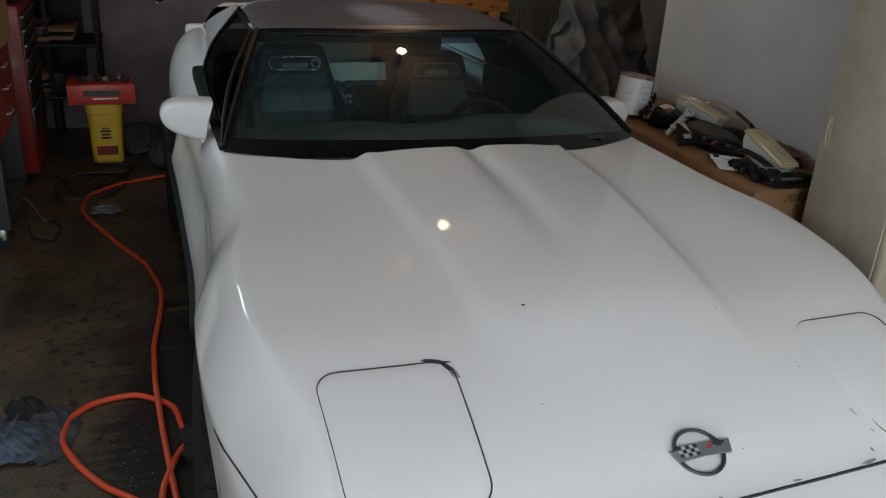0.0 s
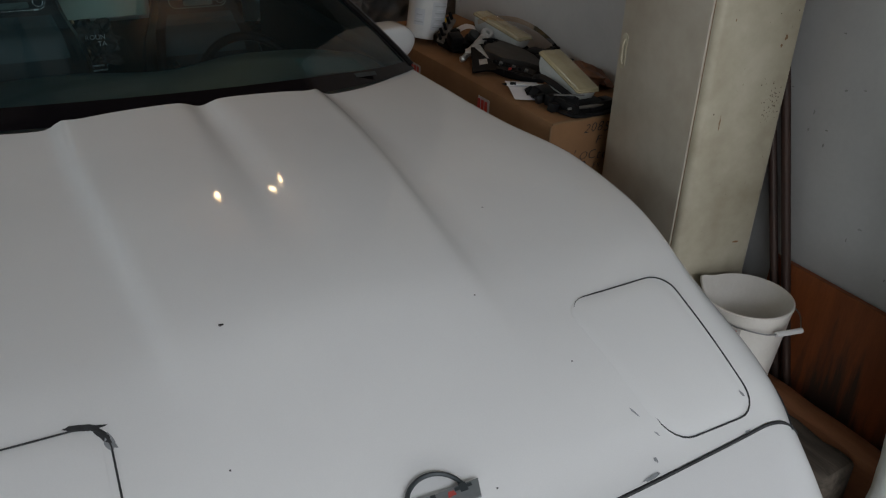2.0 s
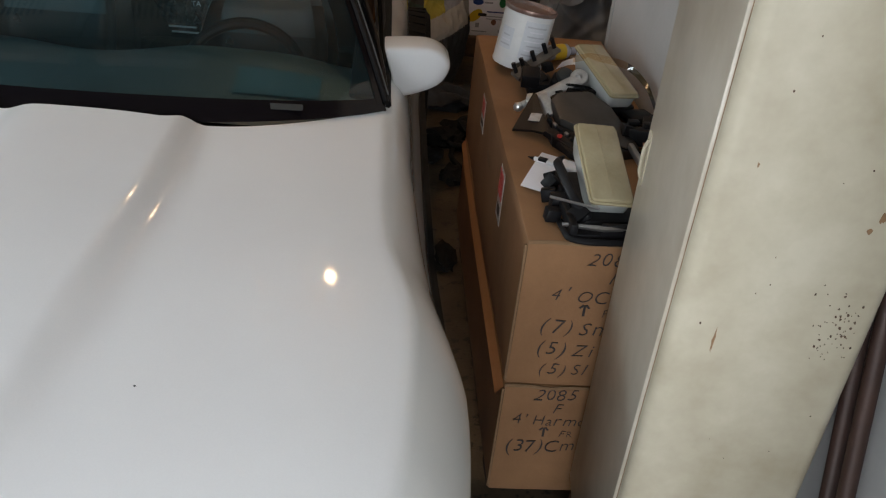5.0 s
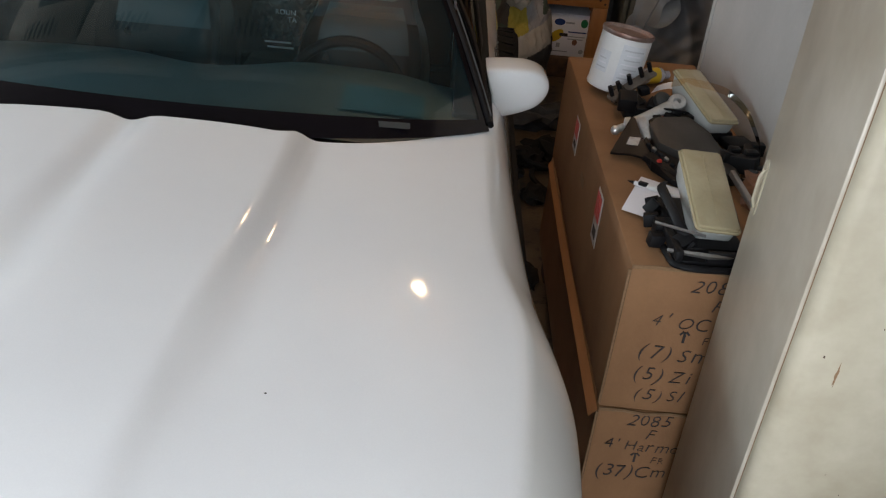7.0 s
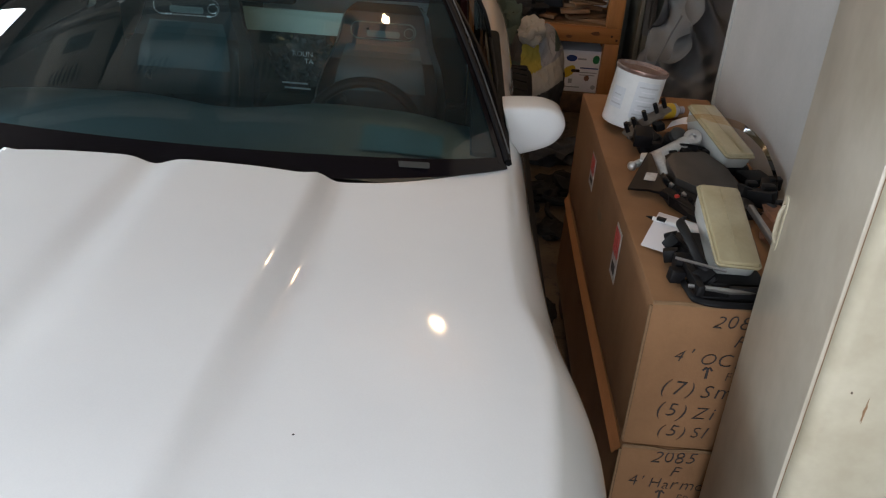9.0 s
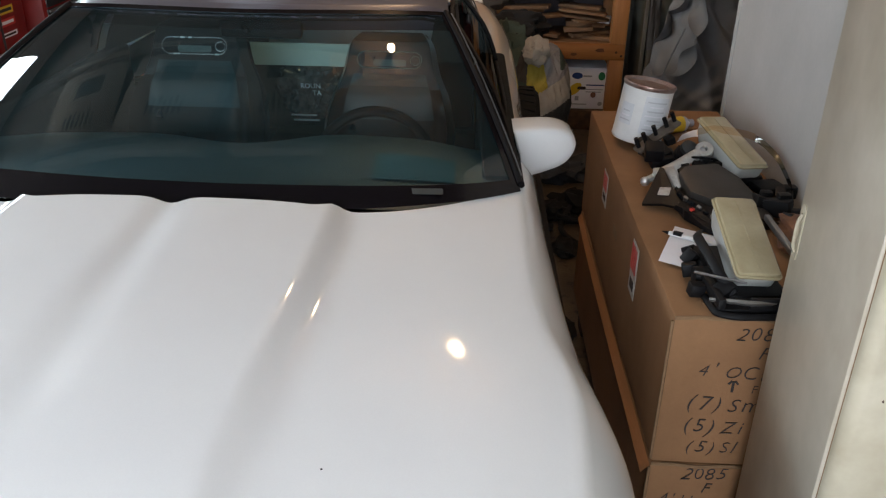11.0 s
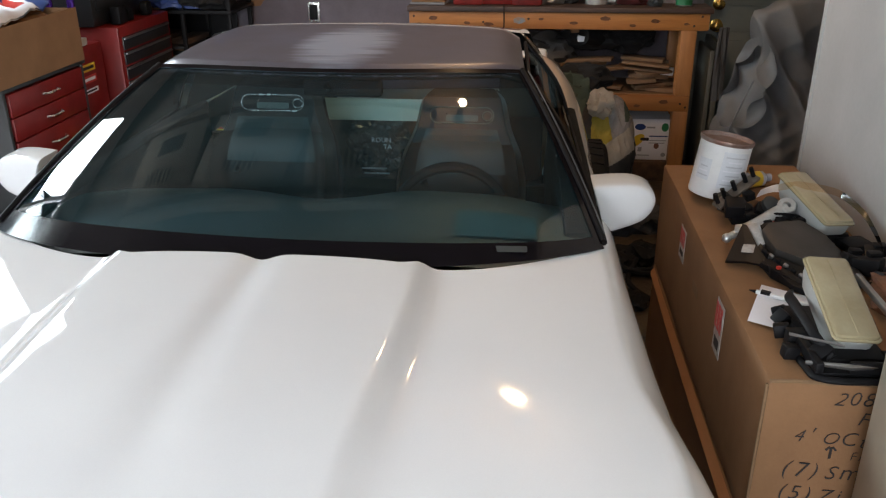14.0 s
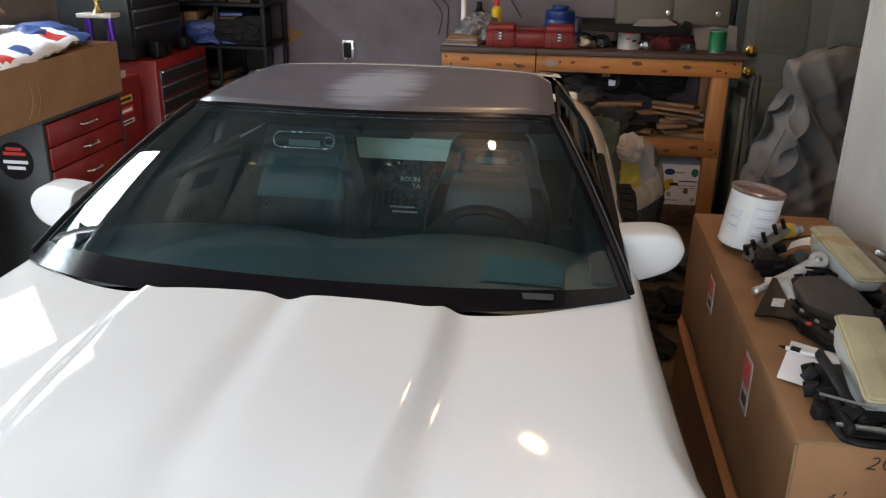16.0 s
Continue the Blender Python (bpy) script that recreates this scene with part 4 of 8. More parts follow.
for sign in (-1, 1):
    bm = bmx()
    a = [screen_point(sign * 1.005, t / 10, 0.004) for t in range(11)]
    tube(bm, a, [0.007] * 11, 8)
    grid(bm, lambda u, v: screen_point(sign * 1.005, v, 0.002).lerp(Vector((sign * 0.712, 1.99, 0.872)).lerp(Vector((sign * 0.530, 2.60, 1.118)), v), u), 2, 12)
    pillar = part("pillar", bm, M_BLACK, car, "black windscreen pillar")
    bm = bmx()
    tube(bm, [screen_point(sign * 1.012, 0.03 + 0.095 * k, 0.008) for k in range(11)], 0.0018, 6)
    part("trim_strip", bm, M_TRIM, pillar, "bright strip along the pillar")
    bm = bmx()
    low0, low1 = Vector((sign * 0.705, 1.985, 0.872)), Vector((sign * 0.675, 3.02, 0.892))
    top0, top1 = Vector((sign * 0.532, 2.60, 1.116)), Vector((sign * 0.525, 3.04, 1.125))

    def side_glass(u, v):
        p = low0.lerp(low1, u).lerp(top0.lerp(top1, u), v)
        return p + Vector((sign * 0.028 * math.sin(math.pi * v), 0, 0))
    grid(bm, side_glass, 14, 8)
    pane = part("door_glass", bm, M_SIDE_GLASS, car, "dark tinted door window")
    bm = bmx()
    tube(bm, [side_glass(k / 12, 0.0) + Vector((sign * 0.004, 0, -0.006)) for k in range(13)], 0.008, 6)
    part("window_seal", bm, M_BLACK, car)
    bm = bmx()
    tube(bm, [side_glass(0.0, k / 8) + Vector((sign * 0.003, -0.004, 0)) for k in range(9)] + [side_glass(k / 8, 1.0) + Vector((sign * 0.004, 0, 0.003)) for k in range(1, 9)] + [side_glass(1.0, 1 - k / 6) + Vector((sign * 0.004, 0.004, 0)) for k in range(1, 7)], 0.0065, 6)
    part("window_seal", bm, M_BLACK, car)
    bm = bmx()
    q0, q1, q2, q3 = Vector((sign * 0.682, 3.03, 0.880)), Vector((sign * 0.60, 4.2, 0.868)), Vector((sign * 0.508, 3.28, 1.128)), Vector((sign * 0.528, 3.05, 1.142))
    grid(bm, lambda u, v: q0.lerp(q1, u).lerp(q3.lerp(q2, u), v) + Vector((sign * 0.026 * math.sin(math.pi * v), 0, 0)), 20, 14)
    rear_pillar = part("rear_pillar", bm, M_PAINT, car, "white rear pillar")
    bm = bmx()
    grid(bm, lambda u, v: q0.lerp(q1, u).lerp(q3.lerp(q2, u), v) + Vector((sign * (0.026 * math.sin(math.pi * v) - 0.014), 0, -0.004)), 20, 14)
    part("lining", bm, M_LINING, rear_pillar, "black inner lining")
bm = bmx()
grid(bm, lambda u, v: Vector(((0.508 + 0.09 * v) * (2 * u - 1), 3.28 + 0.95 * v, 1.150 - 0.265 * v + 0.05 * math.sin(math.pi * v) - 0.02 * (2 * u - 1) ** 2)), 16, 12)
hatch = part("rear_window", bm, glass("hatch_glass", (0.75, 0.8, 0.78)), car, "tinted glass hatch")
hatch.visible_shadow = False

# Door mirrors: a straight inner edge, a sharp lower inner corner and a round outer end.
def mirror_outline(k, n=56):
    """Outline point of the mirror shell seen from the front, x outwards."""
    c = [(0.0, 0.069), (0.006, 0.071), (0.055, 0.072), (0.105, 0.068), (0.142, 0.05), (0.163, 0.016), (0.158, -0.018), (0.135, -0.047), (0.095, -0.065), (0.055, -0.076), (0.031, -0.078), (0.028, -0.073), (0.014, 0.0), (0.0, 0.063)]
    f = k / n * len(c)
    i = int(f)
    p0, p1, p2, p3 = (Vector(c[(i + d) % len(c)]) for d in (-1, 0, 1, 2))
    t = f - i
    return 0.5 * ((2 * p1) + (p2 - p0) * t + (2 * p0 - 5 * p1 + 4 * p2 - p3) * t * t + (3 * p1 - p0 - 3 * p2 + p3) * t**3)


for sign in (-1, 1):
    bm = bmx()
    base = Vector((0.697 if sign > 0 else -0.713, 2.245, 0.860 if sign > 0 else 0.890))
    rings = []
    for scale, fwd in ((0.97, 0.035), (1.0, 0.025), (1.0, -0.02), (0.99, -0.04), (0.965, -0.052), (0.91, -0.06), (0.75, -0.066), (0.45, -0.07), (0.15, -0.071)):
        ring = []
        for k in range(56):
            q = mirror_outline(k)
            q = Vector((0.022, 0.005)) + (q - Vector((0.022, 0.005))) * scale
            q.y = 0.012 + 0.86 * (q.y - 0.005)
            ring.append(bm.verts.new(base + Vector((sign * q.x, fwd + 0.25 * q.x, q.y))))
        rings.append(ring)
    for a, b in zip(rings, rings[1:]):
        for k in range(56):
            bm.faces.new([a[k], a[(k + 1) % 56], b[(k + 1) % 56], b[k]])
    bm.faces.new(rings[-1])
    bm.faces.new(rings[0][::-1])
    mirror = part("door_mirror", bm, M_PAINT, car, "white D-shaped door mirror", sharp=70)
    bm = bmx()
    plate(bm, rounded(0.125, 0.085, 0.03, 5), 0.004, Matrix.Translation(base + Vector((sign * 0.075, 0.058, 0.0))) @ Euler((radians(-90), 0, radians(14 * sign))).to_matrix().to_4x4())
    part("mirror_glass", bm, M_CHROME, mirror)
    bm = bmx()
    tube(bm, [base + Vector((sign * 0.04, 0.02, -0.058)), base + Vector((sign * 0.03, 0.015, -0.078)), base + Vector((sign * -0.01, 0.0, -0.085)), base + Vector((sign * -0.04, -0.01, -0.06))], [0.016, 0.018, 0.02, 0.028], 8)
    part("mirror_foot", bm, M_PAINT, mirror, "white mirror foot")


# Wheels.
def wheel(x, y, turn):
    hub = new("wheel")
    hub.parent = car
    hub.matrix_local = pose(x, y, WHEEL_Z, 0, 90, turn)
    bm = bmx()
    lathe(bm, [(0.215, -0.11), (0.25, -0.125), (0.305, -0.12), (0.322, -0.1), (0.325, -0.05), (0.325, 0.05), (0.322, 0.1), (0.305, 0.12), (0.25, 0.125), (0.215, 0.11)], 40)
    part("tyre", bm, M_RUBBER, hub, "black tyre")
    bm = bmx()
    for k in range(40):
        a = 2 * math.pi * k / 40
        for off, skew in ((-0.06, 0.03), (0.06, -0.03)):
            box(bm, (0, 0, 0), (0.006, 0.03, 0.085), 0.0, pose(0, 0, 0, 0, 0, math.degrees(a) + skew * 60) @ Matrix.Translation((0.325, 0, off)) @ Euler((skew * 8, 0, 0)).to_matrix().to_4x4())
    part("tread", bm, M_RUBBER, hub, smooth=False)
    bm = bmx()
    lathe(bm, [(0.215, -0.11), (0.2, -0.09), (0.19, 0.0), (0.2, 0.1), (0.222, 0.115), (0.21, 0.09), (0.07, 0.06), (0.06, 0.075), (0, 0.078)], 32)
    for k in range(14):
        box(bm, (0, 0, 0), (0.13, 0.018, 0.03), 0.004, pose(0, 0, 0, 0, 0, k * 360 / 14) @ Matrix.Translation((0.135, 0, 0.085)))
    part("rim", bm, M_ALLOY, hub, "alloy wheel rim")


wheel(-0.738, FRONT_AXLE, 175)
wheel(0.70, FRONT_AXLE, -5)
wheel(-0.74, REAR_AXLE, 180)
wheel(0.74, REAR_AXLE, 0)

# Cabin.
for lining, a, b in (("cabin_floor", (-0.68, 1.85, 0.203), (0.68, 3.3, 0.215)), ("door_card", (-0.715, 2.0, 0.26), (-0.62, 3.18, 0.883)), ("door_card", (0.62, 2.0, 0.26), (0.715, 3.18, 0.883)),
                     ("bulkhead", (-0.66, 1.82, 0.26), (0.66, 1.86, 0.82)), ("cargo_floor", (-0.62, 3.35, 0.5), (0.62, 4.3, 0.54)), ("rear_bulkhead", (-0.66, 3.31, 0.26), (0.66, 3.35, 0.54)),
                     ("cargo_side", (-0.61, 3.36, 0.541), (-0.43, 4.52, 0.80)), ("cargo_side", (0.43, 3.36, 0.541), (0.61, 4.52, 0.80)), ("console", (-0.13, 2.2, 0.26), (0.13, 3.3, 0.56))):
    bm = bmx()
    span(bm, a, b, 0.015)
    part(lining, bm, M_LINING, car)
def dash_point(u, v):
    s = 2 * u - 1
    back = 2.36 - 0.04 * abs(s) - 0.05 * math.exp(-((s - 0.0) / 0.16) ** 2)
    y = 1.84 + (back - 1.84) * v
    z = 0.862 + 0.016 * math.sin(math.pi * v) - 0.05 * v**8 - 0.008 * s * s
    z += 0.022 * math.exp(-((s - 0.54) / 0.3) ** 4) * step(0.25, 0.6, v) + 0.012 * math.exp(-((s + 0.55) / 0.32) ** 4) * step(0.35, 0.7, v)
    return Vector((0.665 * s, y, z))


bm = bmx()
grid(bm, dash_point, 48, 26)
grid(bm, lambda u, v: dash_point(u, 1.0) + Vector((0, -0.04 * v, -0.3 * v)), 48, 3)
dash = part("dashboard", bm, M_DASH, car, "dark blue-grey dashboard top")
bm = bmx()
grid(bm, lambda u, v: dash_point(0.78 + 0.14 * u, 0.27 + 0.22 * v) + Vector((0, 0, 0.004)), 10, 6)
part("instrument_cover", bm, material("dull_mat", (0.075, 0.115, 0.115), 0.9, scale=12, fine=200, grain=0.2, spec=0.05), dash, "dull teal-grey mat on the dashboard")
for u0 in (0.12, 0.46):
    bm = bmx()
    grid(bm, lambda u, v: dash_point(u0 + 0.12 * u, 0.05 + 0.05 * v) + Vector((0, 0, 0.003)), 8, 2)
    part("vent", bm, M_BLACK, dash, "black demister vent")
bm = bmx()
wheel_m = pose(0.332, 2.40, 0.728, 64)
tube(bm, [wheel_m @ Vector((0.165 * math.cos(2 * math.pi * k / 40), 0.165 * math.sin(2 * math.pi * k / 40), 0)) for k in range(40)], 0.0155, 10, closed=True)
steering = part("steering_wheel", bm, M_BLACK, car, "black leather steering wheel")
bm = bmx()
lathe(bm, [(0.0, 0.02), (0.055, 0.015), (0.07, 0.0), (0.05, -0.03), (0.04, -0.16), (0, -0.16)], 20, wheel_m)
for k in (0, 180, 250, 290):
    rod(bm, wheel_m @ Vector((0.05 * math.cos(radians(k)), 0.05 * math.sin(radians(k)), 0)), wheel_m @ Vector((0.16 * math.cos(radians(k)), 0.16 * math.sin(radians(k)), 0)), 0.013, 8)
part("hub", bm, M_BLACK, steering)


def seat(x, y, z, rim):
    s = new("seat")
    s.parent = car
    s.matrix_local = pose(x, y, z) @ Matrix.Diagonal((0.95, 0.95, 0.95, 1))
    tagged(s, "dark leather bucket seat with a dull shoulder band")
    tilt_m = pose(0, 0.06, 0.16, -20)
    f_half = curve([0.0, 0.2, 0.4, 0.52, 0.62, 0.72, 0.76], [0.205, 0.225, 0.235, 0.215, 0.175, 0.15, 0.12])

    def back_point(u, v):
        """Front of the one-piece back: hollow between two bolsters, flat headrest above."""
        q, h = 2 * u - 1, 0.02 + 0.74 * v
        bulge = 0.075 * step(0.62, 0.95, abs(q)) * (1 - step(0.42, 0.6, h)) * (1 - step(0.93, 1.0, abs(q)) * 0.6)
        fall = 0.07 * step(0.88, 1.0, abs(q)) + 0.07 * step(0.93, 1.0, v) ** 2
        groove = 0.012 * math.exp(-((h - 0.56) / 0.012) ** 2)
        return tilt_m @ Vector((f_half(h) * q, -0.055 - bulge + fall + groove, h))

    bm = bmx()
    grid(bm, lambda u, v: tilt_m @ Vector((0.2 * (2 * u - 1), -0.14 - 0.36 * v, 0.02 + 0.05 * step(0.6, 0.95, abs(2 * u - 1)) + 0.05 * v)), 16, 10)
    part("cushion", bm, M_SEAT, s)
    bm = bmx()
    grid(bm, back_point, 36, 36)
    grid(bm, lambda u, v: tilt_m @ Vector((f_half(0.02 + 0.74 * v) * (2 * u - 1), 0.06, 0.02 + 0.74 * v)), 10, 24)
    part("backrest", bm, M_SEAT, s, "dark glossy one-piece back with side bolsters")
    bm = bmx()
    grid(bm, lambda u, v: back_point(0.15 + 0.70 * u, 0.575 + 0.215 * v) + Vector((0, -0.006 * math.sin(math.pi * v) ** 0.3, 0.002)), 16, 8)
    part("shoulder_band", bm, M_SEAT_PALE, s, "dull grey-green shoulder band")
    bm = bmx()
    tube(bm, [tilt_m @ Vector((px, -0.062, 0.655 + py)) for px, py in rounded(0.225, 0.056, 0.027, 6)], 0.0026, 6, closed=True)
    part("bezel", bm, rim, s, "pale oval rim in the headrest")
    # Pale plate painted for the hatch light that shows through the headrest opening.
    bm = bmx()
    plate(bm, rounded(0.115, 0.022, 0.006, 3), 0.004, tilt_m @ Matrix.Translation((0.0, -0.058, 0.645)) @ Euler((radians(90), 0, 0)).to_matrix().to_4x4())
    part("slot", bm, M_SEAT_SLOT, s, "pale plate for hatch light showing through the headrest")
    bm = bmx()
    tube(bm, [tilt_m @ Vector((0.09 + 0.017 * math.cos(radians(24 * k)), -0.06, 0.654 + 0.016 * math.sin(radians(24 * k)))) for k in range(15)], 0.002, 6, closed=True)
    part("ring", bm, rim, s, "small pale ring in the headrest")


seat(-0.326, 2.735, 0.176, M_CHROME)
seat(0.312, 2.775, 0.136, M_SEAT_SLOT)
bm = bmx()
tube(bm, [screen_point(0.0, 0.93, -0.01), screen_point(0.0, 0.93, -0.01) + Vector((0, 0.05, -0.03))], 0.008, 8)
inner_mirror = part("rear_view_mirror", bm, M_BLACK, car, "black rear-view mirror")
bm = bmx()
box(bm, screen_point(0.0, 0.93, 0) + Vector((0.035, 0.07, -0.036)), (0.22, 0.03, 0.05), 0.014)
part("shell", bm, M_BLACK, inner_mirror)
bm = bmx()
grid(bm, lambda u, v: Vector((-0.06 + 0.27 * (2 * u - 1), 3.4 + 0.03 * v, 0.76 + 0.08 * v)), 4, 2)
part("cargo_blind", bm, material("pale_green_blind", (0.62, 0.72, 0.64), 0.7, scale=6, fine=120, grain=0.1), car, "pale green cargo blind behind the seats")

# Nose and tail are sheared slightly sideways to fit the camera's view.
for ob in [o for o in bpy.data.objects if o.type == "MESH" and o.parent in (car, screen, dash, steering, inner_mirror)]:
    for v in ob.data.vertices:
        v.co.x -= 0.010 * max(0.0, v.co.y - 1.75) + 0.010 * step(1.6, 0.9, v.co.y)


# ---- Boxes, cabinet and clutter along the board wall ----
pen_hand = random.Random(41)


def writing(body, size, x, z, parent, y=-0.0032, shear=0.2, tilt=0.0):
    """Marker writing, letter by letter, with an unsteady line."""
    at = x
    for letter in body:
        if letter == " ":
            at += 0.22 * size
            continue
        s, turn, rise = size * pen_hand.uniform(0.9, 1.1), tilt + pen_hand.uniform(-5, 5), pen_hand.uniform(-0.05, 0.05) * size
        ob = text(letter, s, pose(at, y, z + rise + math.tan(radians(tilt)) * (at - x), 90, 0, 0) @ pose(0, 0, 0, 0, 0, turn), M_INK, parent, name="letter", shear=shear + pen_hand.uniform(-0.12, 0.12), bold=-0.0007)
        at = max(v.co.x for v in ob.data.vertices) + 0.025 * size


def arrow_up(parent, x, z, h):
    bm = bmx()
    span(bm, (x - 0.0025, -0.0014, z), (x + 0.0025, -0.0004, z + h))
    for sg in (-1, 1):
        box(bm, (0, 0, 0), (0.004, 0.001, h * 0.4), 0, Matrix.Translation((x + sg * 0.006, -0.0009, z + h * 0.88)) @ Euler((0, radians(-sg * 40), 0)).to_matrix().to_4x4())
    part("arrow", bm, M_INK, parent, smooth=False)


def carton(name, label, at, size, seed):
    """A closed shipping carton with folded edges and tape."""
    c = thing(name, label, "cardboard box", at, group="stacked shipping cartons")
    sx, sy, sz = size
    bm = bmx()
    span(bm, (0, 0, 0), (sx, sy, sz), 0.006)
    bmesh.ops.subdivide_edges(bm, edges=[e for e in bm.edges if e.calc_length() > 0.2], cuts=10, use_grid_fill=True)
    rough(bm, 0.003, 4.0, seed)
    part("carton_body", bm, M_CARD, c)
    bm = bmx()
    tube(bm, [(0.004 + (sx - 0.008) * k / 8, 0.001 + 0.002 * math.sin(k * 1.7 + seed), sz - 0.003 + 0.0025 * math.sin(k * 2.6)) for k in range(9)], 0.004, 6)
    part("fold", bm, M_CARD_EDGE, c, "torn dark carton edge")
    bm = bmx()
    tube(bm, [(0.001, 0.003, 0.01), (0.001, 0.001, sz - 0.01)], 0.0035, 6)
    part("corner_fold", bm, M_CARD_EDGE, c)
    return c


low_box = carton("shipping_carton", "long brown cardboard carton on timber bearers, marker writing", (1.0, 1.6, 0.10), (0.40, 1.30, 0.312), 1.0)
top_box = carton("shipping_carton", "long brown cardboard carton on another, stickers and writing", (1.0, 1.6, 0.416), (0.40, 1.30, 0.35), 5.0)
for body, size, x, z, tilt in (("2085", 0.042, 0.122, 0.305, -3), ("F", 0.04, 0.170, 0.262, -4), ("4' OCto", 0.042, 0.062, 0.222, -4), ("FR", 0.028, 0.172, 0.182, 0),
                               ("(7) Sm", 0.049, 0.050, 0.142, -3), ("(5) Zi", 0.045, 0.052, 0.086, -3), ("(5) Sl", 0.042, 0.064, 0.036, -3)):
    writing(body, size, x, z, top_box, tilt=tilt)
arrow_up(top_box, 0.137, 0.182, 0.026)
for body, size, x, z, tilt in (("2085", 0.042, 0.066, 0.275, 2), ("F", 0.036, 0.112, 0.242, 0), ("4' Harmon", 0.040, 0.030, 0.206, 0), ("FR", 0.028, 0.136, 0.172, 0), ("(37)Cm", 0.050, 0.022, 0.124, 2)):
    writing(body, size, x, z, low_box, tilt=tilt)
arrow_up(low_box, 0.104, 0.17, 0.026)
M_DUSTY_PAPER = material("scuffed_paper", (0.50, 0.48, 0.46), 0.85, tone=(0.30, 0.26, 0.22), scale=60, amount=0.9, fine=300, grain=0.1)
# Flap of the lower carton, folded out.
bm = bmx()
grid(bm, lambda u, v: Vector(((-0.016 + 0.006 * v) * u - 0.003 * math.sin(3 * v), 0.0 + 1.28 * v, 0.31 - 0.02 * u + 0.003 * math.sin(5 * v + u))), 2, 14)
grid(bm, lambda u, v: Vector(((-0.016 + 0.006 * v) * u - 0.003 * math.sin(3 * v), 0.0 + 1.28 * v, 0.305 - 0.02 * u + 0.003 * math.sin(5 * v + u))), 2, 14)
part("flap", bm, M_HARDBOARD, low_box, "orange-brown carton flap folded outwards")
for y, z, w, h in ((0.83, 0.205, 0.075, 0.095), (0.34, 0.185, 0.07, 0.13)):
    bm = bmx()
    span(bm, (-0.0018, y, z), (-0.0006, y + w, z + h))
    sticker = part("sticker", bm, M_DUSTY_PAPER, top_box, "white and red shipping sticker", smooth=False)
    for k in range(3):
        bm = bmx()
        span(bm, (-0.0026, y + 0.012 + 0.022 * k, z + h * 0.45), (-0.0018, y + 0.028 + 0.022 * k, z + h * 0.93))
        part("stripe", bm, M_RED_BRIGHT, sticker, smooth=False)
    bm = bmx()
    span(bm, (-0.0026, y + 0.015, z + 0.015), (-0.0018, y + w - 0.015, z + h * 0.3))
    part("print", bm, M_INK, sticker, smooth=False)
bm = bmx()
plate(bm, rounded(0.075, 0.028, 0.013, 4), 0.0012, Matrix.Translation((0.0002, 0.65, 0.215)) @ Euler((radians(90), 0, radians(-90))).to_matrix().to_4x4())
part("grip_hole", bm, M_CARD_EDGE, top_box, "dark torn grip hole")

for y in (1.70, 2.20, 2.72):
    bm = bmx()
    span(bm, (1.015, y, 0.002), (1.385, y + 0.09, 0.096), 0.006)
    solo("timber_bearer", rough(bm, 0.003, 16, y), M_BEAM, "dark timber bearer under the cartons", "timber", "bearers under the cartons")

TOP = 0.771  # Top of the stacked cartons.


def paint_can(at, r, h, label, body_mat, lid_mat=None):
    c = thing("paint_can", label, "paint can", at)
    bm = bmx()
    lathe(bm, [(0, 0), (r * 0.97, 0), (r, 0.004), (r, 0.01), (r * 0.985, 0.013), (r * 0.985, h - 0.014), (r, h - 0.01), (r, h - 0.004)], 40)
    part("can_body", bm, body_mat, c)
    bm = bmx()
    lathe(bm, [(r * 1.0, h - 0.012), (r * 1.03, h - 0.006), (r * 1.02, h), (r * 0.95, h + 0.001), (r * 0.91, h - 0.005), (r * 0.86, h - 0.005), (r * 0.83, h - 0.009), (0, h - 0.009)], 40)
    part("lid", bm, lid_mat or M_METAL, c, "rusty paint-smeared metal lid")
    return c


M_LID = material("rusty_lid", (0.26, 0.15, 0.12), 0.4, 0.7, tone=(0.4, 0.33, 0.3), scale=22, amount=0.9, fine=150, grain=0.3, bump=0.1)
can = paint_can((1.084, 2.585, TOP + 0.011), 0.073, 0.166, "white gallon paint can with rusty lid on the carton", M_WHITE, M_LID)
can.matrix_world = pose(1.092, 2.585, TOP + 0.0115, -2, 8, 0)
M_PALE_PRINT = material("pale_blue_print", (0.68, 0.70, 0.73), 0.6)
M_FAINT_PRINT = material("faint_grey_print", (0.52, 0.53, 0.56), 0.6)
for a0, z0, w, h in ((-75, 0.035, 1.0, 0.105), (-140, 0.05, 0.55, 0.06)):
    bm = bmx()
    grid(bm, lambda u, v: (0.0753 * math.cos(radians(a0) + (u - 0.5) * w), 0.0753 * math.sin(radians(a0) + (u - 0.5) * w), z0 + h * v), 10, 1)
    panel = part("label", bm, M_PALE_PRINT, can)
    for k in range(7 if w > 0.6 else 3):
        bm = bmx()
        grid(bm, lambda u, v: (0.0758 * math.cos(radians(a0) + (u - 0.5) * w * (0.8 - 0.12 * (k % 3))), 0.0758 * math.sin(radians(a0) + (u - 0.5) * w * (0.8 - 0.12 * (k % 3))), z0 + 0.01 + 0.013 * k + 0.004 * v), 8, 1)
        part("print", bm, M_PAPER if k % 2 else M_FAINT_PRINT, panel)


